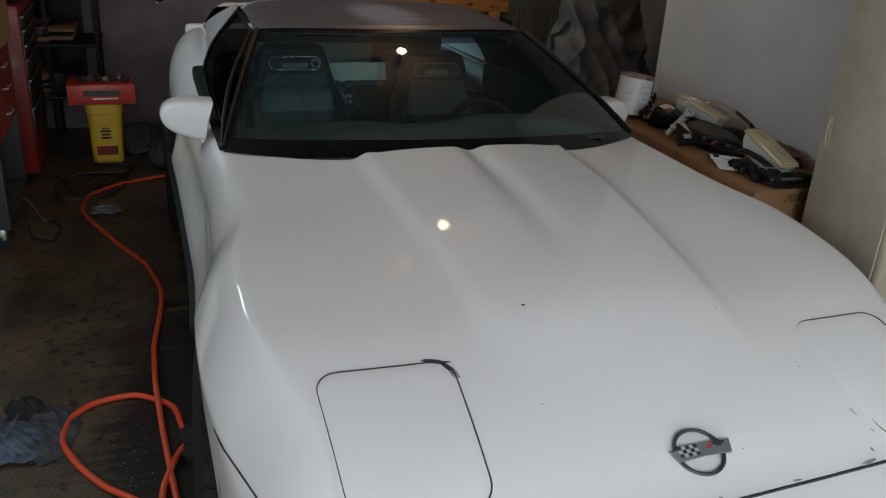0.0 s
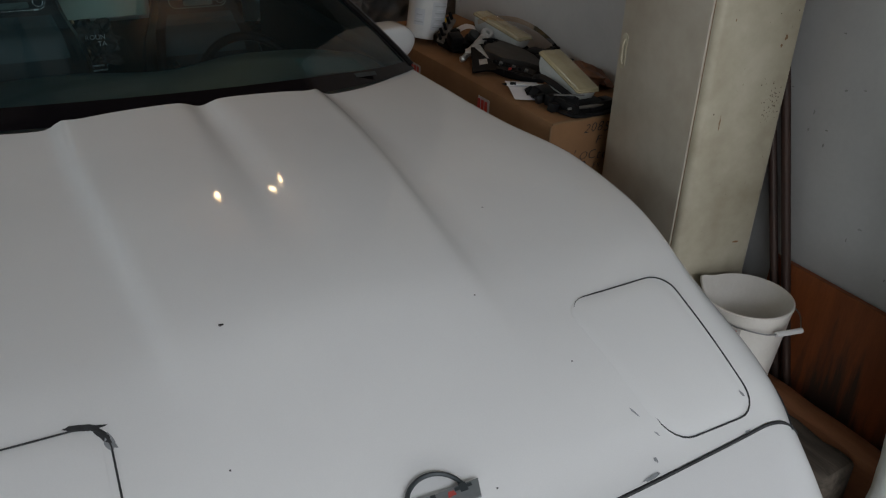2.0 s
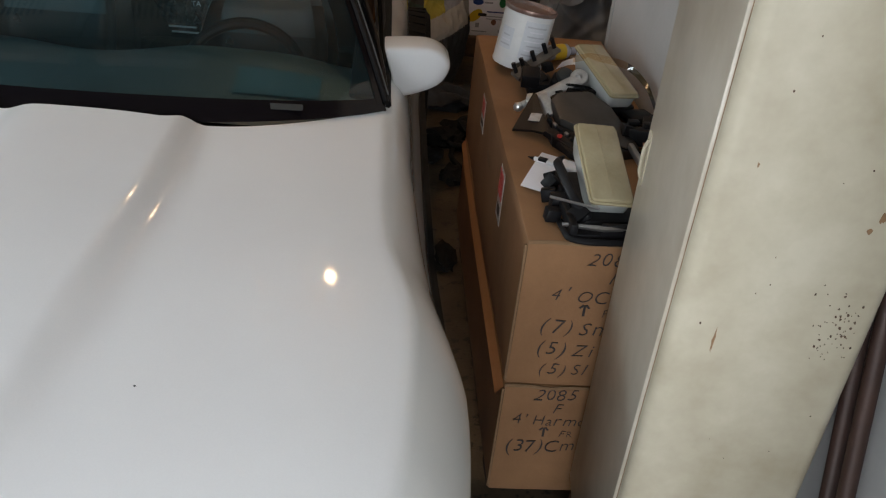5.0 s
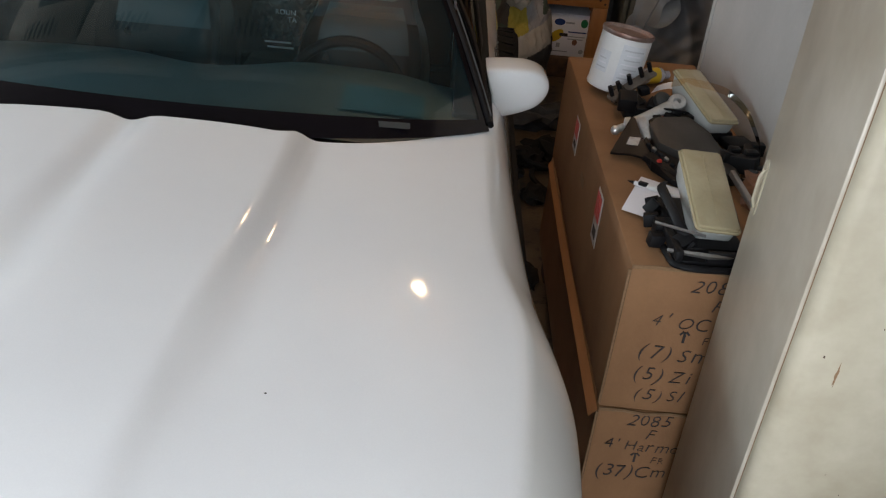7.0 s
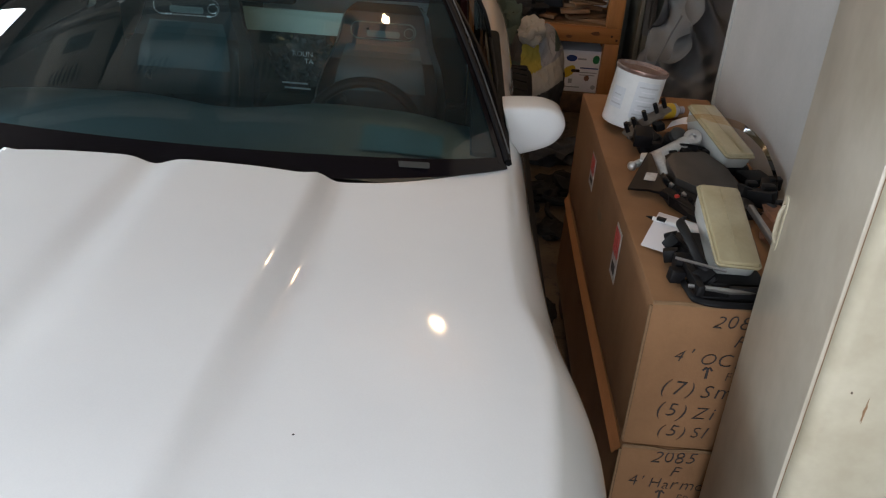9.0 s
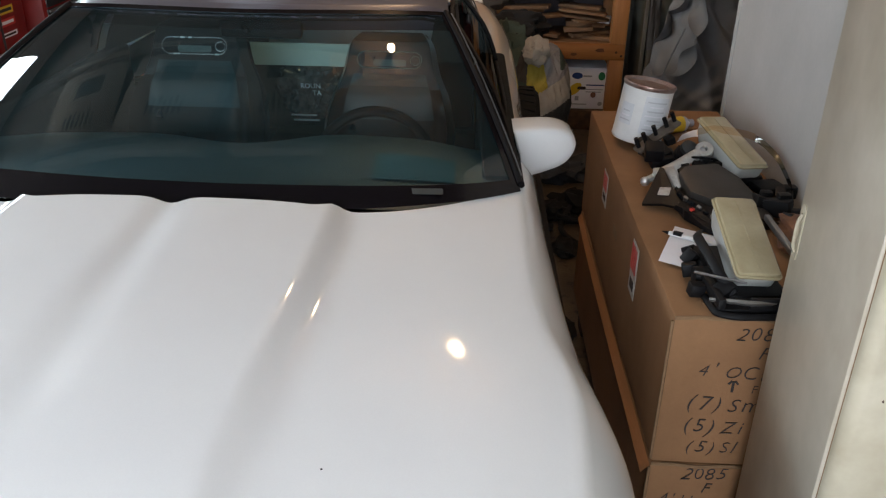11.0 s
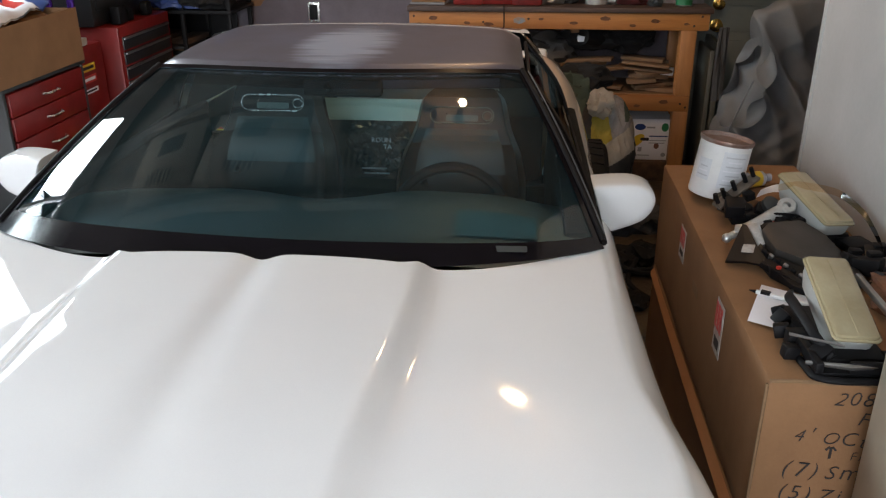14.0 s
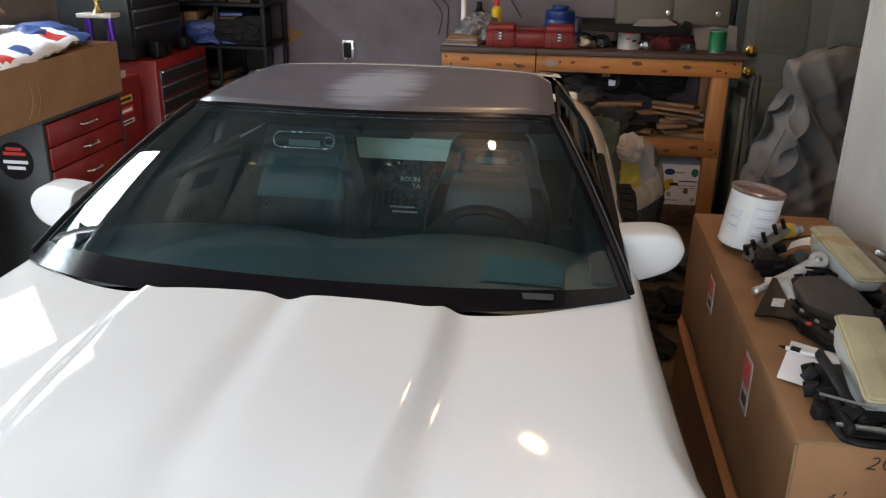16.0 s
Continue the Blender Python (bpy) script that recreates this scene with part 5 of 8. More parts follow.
def pop_up_lamp(at, turn, slope, roll, length, width, label):
    """A rectangular sealed headlamp in its hazy shell, lying on its black bracket."""
    t = thing("headlamp_unit", label, "headlamp", at, turn, group="removed headlamp units")
    m = Euler((radians(slope), radians(roll), 0)).to_matrix().to_4x4()
    bm = bmx()
    plate(bm, rounded(width, length, 0.007, 3), 0.014, m, 0.004)
    lens = part("lens", bm, M_LENS, t, "yellowed rectangular glass lens")
    bm = bmx()
    tube(bm, [m @ Vector((x, y, 0.004)) for x, y in rounded(width + 0.003, length + 0.003, 0.008, 3)], 0.004, 6, closed=True)
    part("rim", bm, M_LENS, lens)
    bm = bmx()
    box(bm, (0, 0, 0.0145), (0.0012, length * 0.9, 0.001), 0, m)
    part("lens_rib", bm, M_LENS, lens)
    bm = bmx()
    outer = rounded(width * 0.98, length * 0.98, 0.01, 3)
    rings = []
    for k, (s, z) in enumerate(((1, 0), (0.97, -0.025), (0.86, -0.05), (0.6, -0.068))):
        rings.append([bm.verts.new(m @ Vector((x * s, y * s, z))) for x, y in outer])
    for a, b in zip(rings, rings[1:]):
        for k in range(len(outer)):
            q = (k + 1) % len(outer)
            bm.faces.new((a[k], a[q], b[q], b[k]))
    bm.faces.new(rings[-1])
    part("shell", bm, M_LAMP_SHELL, t, "hazy greenish-white lamp shell")
    return t


l1 = pop_up_lamp((1.158, 1.748, 0.862), 3, 19, 3, 0.215, 0.082, "yellowed pop-up headlamp on a black bracket on the carton")
l2 = pop_up_lamp((1.288, 2.335, 0.858), 16, 13, 3, 0.235, 0.076, "yellowed pop-up headlamp lying beside the wall on the carton")


def bracket(t, pieces, name="bracket"):
    for a, b, bev in pieces:
        bm = bmx()
        span(bm, a, b, bev)
        part(name, bm, M_BLACK, t, "black lamp bracket")


# Black bracketry under the first lamp, in the lamp's own frame.
bracket(l1, (((-0.085, -0.15, -0.088), (0.085, -0.08, -0.074), 0.003), ((-0.09, -0.155, -0.074), (-0.075, -0.05, -0.052), 0.003), ((-0.03, -0.155, -0.074), (0.08, -0.145, -0.05), 0.003),
             ((0.05, -0.155, -0.072), (0.085, -0.09, -0.058), 0.003), ((-0.075, -0.12, -0.088), (0.06, 0.10, -0.06), 0.012)))
for k, (x, y, z, w, turn) in enumerate(((-0.085, -0.035, -0.066, 0.036, 20), (-0.098, 0.005, -0.072, 0.03, -15), (-0.082, 0.05, -0.07, 0.034, 35), (-0.105, -0.07, -0.076, 0.03, 5), (-0.06, -0.10, -0.062, 0.04, 50), (-0.075, 0.09, -0.074, 0.026, -30))):
    bm = bmx()
    box(bm, (x, y, z), (w, w * 0.8, w * 0.9), 0.003, pose(0, 0, 0) if k == 0 else Matrix.Translation((x, y, z)) @ Euler((radians(turn * 0.5), radians(turn), radians(turn))).to_matrix().to_4x4() @ Matrix.Translation((-x, -y, -z)))
    part("connector", bm, M_BLACK, l1)
bm = bmx()
tube(bm, [(-0.10, -0.13, -0.064), (-0.03, -0.155, -0.058), (0.03, -0.15, -0.06)], [0.004, 0.006, 0.004], 6)
part("link_rod", bm, M_METAL, l1)
bm = bmx()
tube(bm, bend([(-0.092, -0.08, -0.085), (-0.09, -0.145, -0.082), (-0.04, -0.168, -0.08), (0.05, -0.162, -0.082), (0.085, -0.11, -0.085)]), 0.007, 8, flat=0.7)
part("lip", bm, M_BLACK, l1)
bm = bmx()
tube(bm, bend([(-0.06, 0.09, -0.03), (-0.085, 0.02, -0.01), (-0.075, -0.08, -0.03), (-0.05, -0.12, -0.06)]), 0.010, 8, flat=0.5)
part("lever", bm, M_BLACK, l1, "black curved lamp lever")
bm = bmx()
tube(bm, [(-0.12, -0.085, -0.03), (-0.03, -0.12, -0.035)], 0.003, 6)
part("link_rod", bm, M_METAL, l1)
bracket(l2, (((-0.055, -0.10, -0.085), (0.05, 0.12, -0.055), 0.012), ((0.0, -0.17, -0.085), (0.075, -0.10, -0.06), 0.01), ((-0.07, -0.05, -0.085), (-0.05, 0.06, -0.04), 0.006)))

# Paper slip and pen.
bm = bmx()
grid(bm, lambda u, v: Vector((1.012, 1.815, 0)).lerp(Vector((1.112, 1.757, 0)), u).lerp(Vector((1.082, 1.985, 0)).lerp(Vector((1.172, 1.93, 0)), u), v) + Vector((0, 0, TOP + 0.002 + 0.005 * abs(math.sin(2.4 * v)))), 8, 8)
solo("paper_slip", bm, M_PAPER, "creased white paper slip under a pen on the carton", "paper")
pen = thing("pen", "white ballpoint pen with black tip on the paper slip", "pen", (1.10, 1.908, TOP + 0.012), -31)
bm = bmx()
rod(bm, (-0.05, 0, 0), (0.07, 0, 0), 0.0052, 10)
part("barrel", bm, M_WHITE, pen)
bm = bmx()
rod(bm, (-0.05, 0, 0), (-0.066, 0, 0), 0.0045, 10, 0.001)
part("tip", bm, M_BLACK, pen)
bm = bmx()
span(bm, (-0.04, -0.006, 0.0), (-0.02, 0.006, 0.007), 0.001)
part("grip", bm, M_BLACK, pen)


def slab(bm, pts, drop):
    """A thick plate between an outline of points and the same outline set off by drop."""
    top = [bm.verts.new(p) for p in pts]
    low = [bm.verts.new(Vector(p) + Vector(drop)) for p in pts]
    bm.faces.new(top)
    bm.faces.new(low[::-1])
    for k in range(len(pts)):
        q = (k + 1) % len(pts)
        bm.faces.new((top[k], low[k], low[q], top[q]))
    bmesh.ops.recalc_face_normals(bm, faces=bm.faces[:])


# Triangular black bracket with a sticker, leaning on the parts behind it.
tri = thing("mounting_bracket", "black triangular plastic bracket with white sticker", "bracket", (0, 0, 0), 0)
A, B, C = Vector((1.026, 2.10, TOP + 0.010)), Vector((1.085, 2.215, TOP + 0.062)), Vector((1.118, 2.05, TOP + 0.022))
bm = bmx()
slab(bm, [A, A.lerp(C, 0.5) + Vector((0.0, 0.012, 0.0)), C, C.lerp(B, 0.5), B + Vector((0.008, -0.01, 0)), B], (0.002, 0.006, -0.008))
part("bracket_plate", bm, M_BLACK, tri, smooth=False)
mid = (A + B + C) / 3 + Vector((0.004, 0.002, 0.0025))
e1, e2 = (C - A).normalized(), (B - A).normalized()
bm = bmx()
slab(bm, [mid - e1 * 0.012 - e2 * 0.014, mid + e1 * 0.016 - e2 * 0.012, mid + e1 * 0.013 + e2 * 0.016, mid - e1 * 0.014 + e2 * 0.014], (0, 0.0006, -0.001))
part("sticker", bm, M_DUSTY_PAPER, tri, smooth=False)
bm = bmx()
slab(bm, [C + Vector((-0.022, 0.012, 0.004)), C + Vector((-0.004, -0.015, 0.002)), Vector((1.14, 1.955, TOP + 0.02)), Vector((1.185, 1.90, TOP + 0.022)), Vector((1.195, 1.925, TOP + 0.026)), Vector((1.15, 1.985, TOP + 0.03)), C + Vector((0.012, 0.03, 0.012))], (0, 0.004, -0.014))
part("arm", bm, M_BLACK, tri, smooth=False)

# Dark wedge-shaped motor cover.
cover = thing("motor_cover", "dark brown-grey plastic wedge cover on the carton", "car part", (0, 0, 0))
M_COVER = material("brown_black_plastic", (0.045, 0.04, 0.036), 0.5, tone=(0.028, 0.025, 0.023), scale=12, amount=0.8, fine=160, grain=0.3, bump=0.1)
up = [Vector((1.128, 2.205, 0.822)), Vector((1.15, 2.225, 0.838)), Vector((1.235, 2.25, 0.836)), Vector((1.28, 2.195, 0.82)), Vector((1.315, 2.01, 0.792)), Vector((1.275, 1.99, 0.79)), Vector((1.19, 2.03, 0.822)), Vector((1.13, 2.08, 0.826))]
bm = bmx()
slab(bm, up, (0.006, 0.008, -0.042))
bmesh.ops.bevel(bm, geom=bm.edges[:], offset=0.006, segments=2, affect="EDGES", profile=0.5)
part("cover_shell", bm, M_COVER, cover)
bm = bmx()
slab(bm, [Vector((1.118, 2.16, 0.805)), Vector((1.122, 2.08, 0.81)), Vector((1.185, 2.015, 0.806)), Vector((1.2, 1.97, 0.80)), Vector((1.16, 1.95, 0.795)), Vector((1.11, 2.03, 0.797)), Vector((1.10, 2.13, 0.798))], (0.004, 0.004, -0.026))
part("foot", bm, M_BLACK, cover, smooth=False)
for k in range(6):
    bm = bmx()
    box(bm, (0, 0, 0), (0.008, 0.012, 0.022), 0.002, pose(1.112 + 0.010 * k, 2.10 - 0.024 * k, 0.805 - 0.001 * k, 20, -25, 30))
    part("tooth", bm, M_METAL if k % 2 else M_BLACK, cover)
bm = bmx()
box(bm, (0, 0, 0), (0.01, 0.008, 0.007), 0.001, pose(1.125, 2.022, 0.803, 0, 0, 30))
part("clip", bm, M_RED_BRIGHT, cover, "orange-red clip")

# Bright crank arm.
M_CAST = material("bright_cast_metal", (0.80, 0.80, 0.79), 0.30, 0.85, tone=(0.45, 0.45, 0.45), scale=26, amount=0.8, fine=180, grain=0.3, bump=0.12)
arm = thing("crank_arm", "shiny cast metal crank arm with a drilled eye", "car part", (0, 0, 0))
P0, P1 = Vector((1.052, 2.215, TOP + 0.022)), Vector((1.222, 2.335, TOP + 0.062))
bm = bmx()
tube(bm, [P0, P0.lerp(P1, 0.18), P0.lerp(P1, 0.25), P0.lerp(P1, 0.5), P0.lerp(P1, 0.85), P1], [0.010, 0.010, 0.014, 0.014, 0.018, 0.018], 10, flat=0.6)
part("lever", bm, M_CAST, arm)
bm = bmx()
lathe(bm, [(0.008, 0), (0.021, 0), (0.0235, 0.003), (0.0235, 0.014), (0.021, 0.017), (0.01, 0.017), (0.008, 0.013), (0.008, 0)], 24, Matrix.Translation(P1) @ Euler((radians(38), radians(-14), 0)).to_matrix().to_4x4())
part("eye", bm, M_CAST, arm, "drilled eye of the crank arm")
bm = bmx()
bmesh.ops.create_icosphere(bm, subdivisions=2, radius=0.0125, matrix=Matrix.Translation(P0))
part("ball", bm, M_CAST, arm)
bm = bmx()
tube(bm, [Vector((1.075, 2.235, TOP + 0.04)), Vector((1.112, 2.215, TOP + 0.05)), Vector((1.125, 2.17, TOP + 0.02))], [0.012, 0.02, 0.014], 8, flat=0.6)
part("second_lever", bm, M_CAST, arm)

# Studded rail and gear motor in front of the can.
rail = thing("studded_rail", "worn steel mounting rail with black studs leaning on parts", "car part", (0, 0, 0))
R0, R1 = Vector((1.062, 2.40, TOP + 0.045)), Vector((1.195, 2.545, TOP + 0.085))
M_RAIL = material("worn_brown_steel", (0.20, 0.165, 0.135), 0.5, 0.3, tone=(0.09, 0.07, 0.055), scale=24, amount=0.9, fine=160, grain=0.3, bump=0.15)
side = (R1 - R0).cross(Vector((0, 0, 1))).normalized()
bm = bmx()
slab(bm, [R0 - side * 0.013, R1 - side * 0.013, R1 + side * 0.013 + Vector((0, 0, -0.008)), R0 + side * 0.013 + Vector((0, 0, -0.008))], (0, 0, -0.007))
part("rail", bm, M_RAIL, rail, smooth=False)
for k in (0.03, 0.2, 0.45, 0.72, 0.92):
    bm = bmx()
    q = R0.lerp(R1, k)
    rod(bm, q, q + Vector((-0.012, -0.004, 0.026)), 0.0062, 10)
    part("stud", bm, M_BLACK, rail)
motor = thing("gear_motor", "greasy black gear motor among car parts", "car part", (1.13, 2.41, TOP))
rng = random.Random(8)
for k in range(9):
    bm = bmx()
    s_ = rng.uniform(0.024, 0.05)
    box(bm, (0, 0, 0), (s_, s_ * rng.uniform(0.6, 1.3), s_ * 0.8), 0.003, pose(rng.uniform(-0.05, 0.06), rng.uniform(-0.07, 0.05), 0.022 + rng.uniform(0, 0.035), rng.uniform(-30, 30), rng.uniform(-30, 30), rng.uniform(0, 90)))
    part("lug", bm, M_BLACK, motor)
bm = bmx()
box(bm, (0, -0.01, 0.018), (0.07, 0.09, 0.034), 0.006)
part("housing", bm, M_BLACK, motor)
bm = bmx()
lathe(bm, [(0, 0), (0.022, 0), (0.025, 0.006), (0.025, 0.02), (0.012, 0.028), (0, 0.028)], 16, pose(0.06, -0.03, 0.045, 35, 20))
part("gear_case", bm, M_DARK_STEEL, motor)
for k, (x, y, mat, s) in enumerate(((1.172, 2.285, M_RED_BRIGHT, 0.035), (1.15, 2.27, M_BLACK, 0.04), (1.205, 2.30, M_BLACK, 0.045), (1.24, 2.29, M_BLACK, 0.04), (1.36, 2.10, M_BLACK, 0.05), (1.33, 2.05, M_BLACK, 0.05), (1.30, 2.08, M_BLACK, 0.045), (1.19, 2.265, M_RED_BRIGHT, 0.022), (1.345, 1.99, M_BLACK, 0.04))):
    bm = bmx()
    r2 = random.Random(k)
    box(bm, (0, 0, 0), (s * 1.2, s * 0.8, s * 0.8), 0.004, pose(0, 0, 0, r2.uniform(-20, 20), r2.uniform(-20, 20), r2.uniform(0, 180)))
    box(bm, (s * 0.3, s * 0.3, s * 0.3), (s * 0.6, s * 0.5, s * 0.6), 0.003)
    for v in bm.verts:
        v.co += Vector((x, y, TOP + s * 0.62))
        v.co.z = max(v.co.z, TOP)
    solo("wire_plug", bm, mat, ("orange-red" if mat is M_RED_BRIGHT else "black") + " plastic plug among the car parts on the carton", "car part", "loose plugs")
for pts in (((1.30, 2.10, 0.79), (1.36, 2.03, 0.80), (1.40, 2.06, 0.785)), ((1.25, 2.02, 0.79), (1.31, 1.96, 0.80), (1.38, 1.93, 0.785), (1.40, 2.0, 0.78)), ((1.15, 2.33, 0.80), (1.19, 2.30, 0.83), (1.25, 2.31, 0.82), (1.27, 2.27, 0.79))):
    bm = bmx()
    tube(bm, bend(pts), 0.0035, 6)
    solo("wire", bm, M_BLACK, "thin black wire among the car parts on the carton", "wire", "wires on the carton")
bottle = thing("small_bottle", "small clear bottle with yellow label lying on carton", "bottle", (1.235, 2.685, TOP + 0.024), 25)
bm = bmx()
lathe(bm, [(0, -0.05), (0.02, -0.05), (0.023, -0.045), (0.023, 0.02), (0.012, 0.035), (0.012, 0.05), (0, 0.05)], 16, pose(0, 0, 0, 0, 90))
part("bottle_body", bm, M_FOIL, bottle)
bm = bmx()
lathe(bm, [(0.0235, -0.03), (0.0235, 0.01)], 16, pose(0, 0, 0, 0, 90))
part("label", bm, M_YELLOW, bottle)
bm = bmx()
span(bm, (1.24, 2.69, TOP), (1.40, 2.87, TOP + 0.012), 0.003)
solo("cardboard_scrap", bm, M_CARD, "flat brown cardboard scrap lying on the carton", "cardboard")
bm = bmx()
grid(bm, lambda u, v: Vector((1.19 + 0.10 * u + 0.03 * v, 2.50 + 0.02 * u + 0.07 * v, TOP + 0.03 + 0.015 * math.sin(3 * u))), 6, 3)
solo("paper_scrap", bm, M_PAPER, "crumpled pale paper scrap among the car parts", "paper")
strip_line = [curve(range(6), c) for c in ((1.21, 1.26, 1.33, 1.37, 1.372, 1.365), (2.385, 2.36, 2.32, 2.20, 2.10, 2.06), (0.872, 0.888, 0.886, 0.862, 0.83, 0.80))]
bm = bmx()
grid(bm, lambda u, v: Vector([f(5 * u) for f in strip_line]) + Vector((0.0, 0.004 * (v - 0.5), 0.018 * (v - 0.5))), 40, 2)
M_STRIP = glass("clear_amber_strip", (0.90, 0.74, 0.58), 0.25)
solo("plastic_strip", bm, M_STRIP, "curved translucent amber plastic strip over the headlamp", "plastic strip").visible_shadow = False
bm = bmx()
crumpled(bm, (1.345, 1.90, TOP + 0.02), (0.09, 0.2, 0.06), 4.4, 3, 0.5, TOP)
solo("corroded_bracket", bm, material("rusty_brown", (0.16, 0.06, 0.025), 0.6, tone=(0.05, 0.025, 0.015), scale=30, amount=0.9, fine=150), "rusty brown metal bracket on the carton", "car part")
bm = bmx()
span(bm, (1.275, 1.80, TOP + 0.03), (1.287, 1.98, TOP + 0.045), 0.003)
solo("metal_strip", bm, M_METAL, "thin bright metal strip beside the headlamp", "metal strip")
for k, (x, y) in enumerate(((1.075, 1.665), (1.082, 1.65), (1.07, 1.69))):
    bm = bmx()
    lathe(bm, [(0, 0), (0.006, 0), (0.006, 0.004), (0.003, 0.005), (0.003, 0.022), (0, 0.022)], 8, pose(x, y, TOP + 0.004, 85, 0, 40 + 60 * k))
    solo("loose_screw", bm, M_METAL, "small loose steel screw lying on the carton", "screw", "loose screws")

# Tall cream locker.
CAB = (1.116, 1.145, 0.205)
cabinet = thing("metal_locker", "tall cream enamelled steel locker, scuffed and rust-spotted", "cabinet", CAB, -7.6)
bm = bmx()
span(bm, (0.0, 0.0, 0.0), (0.262, 0.40, 1.65))
bmesh.ops.bevel(bm, geom=[e for e in bm.edges if abs(e.verts[0].co.z - e.verts[1].co.z) > 1], offset=0.02, segments=5, affect="EDGES", profile=0.5)
body = part("locker_body", bm, M_CREAM, cabinet)
bm = bmx()
span(bm, (-0.006, 0.024, 0.02), (0.004, 0.392, 1.63), 0.003)
leaf = part("locker_door", bm, M_CREAM_DOOR, cabinet, "cream locker door, stained, with its shade toned in darker")
bm = bmx()
span(bm, (-0.0005, 0.0215, 0.015), (0.002, 0.0238, 1.635))
part("door_gap", bm, M_CARD_EDGE, cabinet, smooth=False)
bm = bmx()
plate(bm, rounded(0.024, 0.10, 0.011, 4), 0.002, Matrix.Translation((-0.006, 0.365, 0.785)) @ Euler((radians(90), 0, radians(-90))).to_matrix().to_4x4())
handle = part("handle", bm, M_CREAM, leaf, "cream recessed locker handle")
bm = bmx()
tube(bm, bend([(-0.007, 0.365, 0.750), (-0.012, 0.365, 0.768), (-0.012, 0.365, 0.800), (-0.007, 0.365, 0.818)]), 0.0055, 8, flat=0.6)
part("grip", bm, M_CREAM, handle)
bm = bmx()
rod(bm, (-0.003, 0.02, 0.09), (-0.003, 0.02, 0.15), 0.004, 8)
part("hinge", bm, M_BRASS, leaf)
# Scuffs and rust on the locker's front.
rng = random.Random(5)
for k in range(96):
    if k < 62:
        x, z = 0.215 + rng.gauss(0, 0.014), 0.73 + rng.gauss(0, 0.026)
    elif k < 70:
        x, z = 0.22 + rng.gauss(0, 0.02), 0.98 + rng.gauss(0, 0.05)
    else:
        x, z = rng.uniform(0.03, 0.24), rng.uniform(0.1, 1.3)
    r = rng.choice((0.0005, 0.0006, 0.0008, 0.0012))
    bm = bmx()
    plate(bm, [(r * math.cos(t) * rng.uniform(0.7, 1.6), r * 1.6 * math.sin(t) * rng.uniform(0.7, 1.4)) for t in [2 * math.pi * i / 8 for i in range(8)]], 0.0006, pose(min(x, 0.24), -0.0002, z, 90))
    part("rust_spot", bm, M_BEAM, body)
for x, z, w, h in ((0.062, 0.69, 0.004, 0.04), (0.20, 0.33, 0.02, 0.006), (0.215, 0.90, 0.01, 0.018), (0.05, 0.95, 0.003, 0.008), (0.205, 0.88, 0.007, 0.01)):
    bm = bmx()
    plate(bm, [(w / 2 * math.cos(t) * rng.uniform(0.5, 1.2), h / 2 * math.sin(t) * rng.uniform(0.5, 1.2)) for t in [2 * math.pi * i / 12 for i in range(12)]], 0.0005, pose(x, -0.0002, z, 90))
    part("scuff", bm, M_CARD_EDGE if w < 0.015 else M_CARD, body)
for k, (x0, y0) in enumerate(((1.13, 1.16), (1.16, 1.42))):
    bm = bmx()
    span(bm, (x0, y0, 0.0), (x0 + 0.24, y0 + 0.09, 0.203), 0.006)
    solo("timber_block", rough(bm, 0.003, 20, k), M_BEAM, "dark dirty timber block under the locker", "timber", "timber blocks")

# Pipes leaning behind the locker.
for k, (a, b, r) in enumerate((((1.395, 0.856, 0.004), (1.404, 1.345, 1.66), 0.0125), ((1.397, 0.896, 0.004), (1.404, 1.38, 1.6), 0.0115))):
    bm = bmx()
    pts = [Vector(a).lerp(Vector(b), t / 10) for t in range(11)]
    tube(bm, pts, r, 12)
    solo("iron_pipe", bm, M_PIPE, "rusty brown iron pipe leaning against the wall", "pipe", "leaning pipes")

# White pail on timbers.
PAIL = (1.24, 0.975, 0.192)
pail = thing("pail", "off-white plastic pail with spout and wire handle", "bucket", PAIL)
bm = bmx()
prof = [(0.0, 0.004), (0.092, 0.004), (0.096, 0.0), (0.1, 0.004), (0.1255, 0.256), (0.128, 0.260), (0.128, 0.266), (0.1235, 0.268), (0.119, 0.256), (0.095, 0.012), (0.0, 0.010)]
lathe(bm, prof, 48)
for v in bm.verts:
    a = math.atan2(v.co.y, v.co.x)
    spout = math.exp(-((a - radians(112)) / 0.22) ** 2) * max(0, (v.co.z - 0.2) / 0.07)
    v.co.x += spout * 0.02 * math.cos(a)
    v.co.y += spout * 0.02 * math.sin(a)
    v.co.z += spout * 0.008
part("pail_body", bm, M_PAIL, pail)
bm = bmx()
tube(bm, bend([(-0.125, 0.02, 0.240), (-0.118, -0.05, 0.236), (-0.085, -0.105, 0.232), (-0.05, -0.132, 0.229), (-0.026, -0.140, 0.228)]), 0.0022, 6)
bail = part("bail", bm, M_METAL, pail, "thin wire handle hanging on the rim")
bm = bmx()
rod(bm, (-0.030, -0.139, 0.228), (0.062, -0.150, 0.222), 0.0075, 12)
part("grip", bm, M_WHITE, bail, "white plastic grip")
bm = bmx()
tube(bm, bend([(0.060, -0.150, 0.222), (0.118, -0.085, 0.232), (0.131, 0.0, 0.240)]), 0.0022, 6)
part("bail_end", bm, M_METAL, bail)
bm = bmx()
grid(bm, lambda u, v: ((0.121 + 0.006 * v) * math.cos(radians(-164 + 22 * u)), (0.121 + 0.006 * v) * math.sin(radians(-164 + 22 * u)), 0.172 + 0.055 * v), 6, 2)
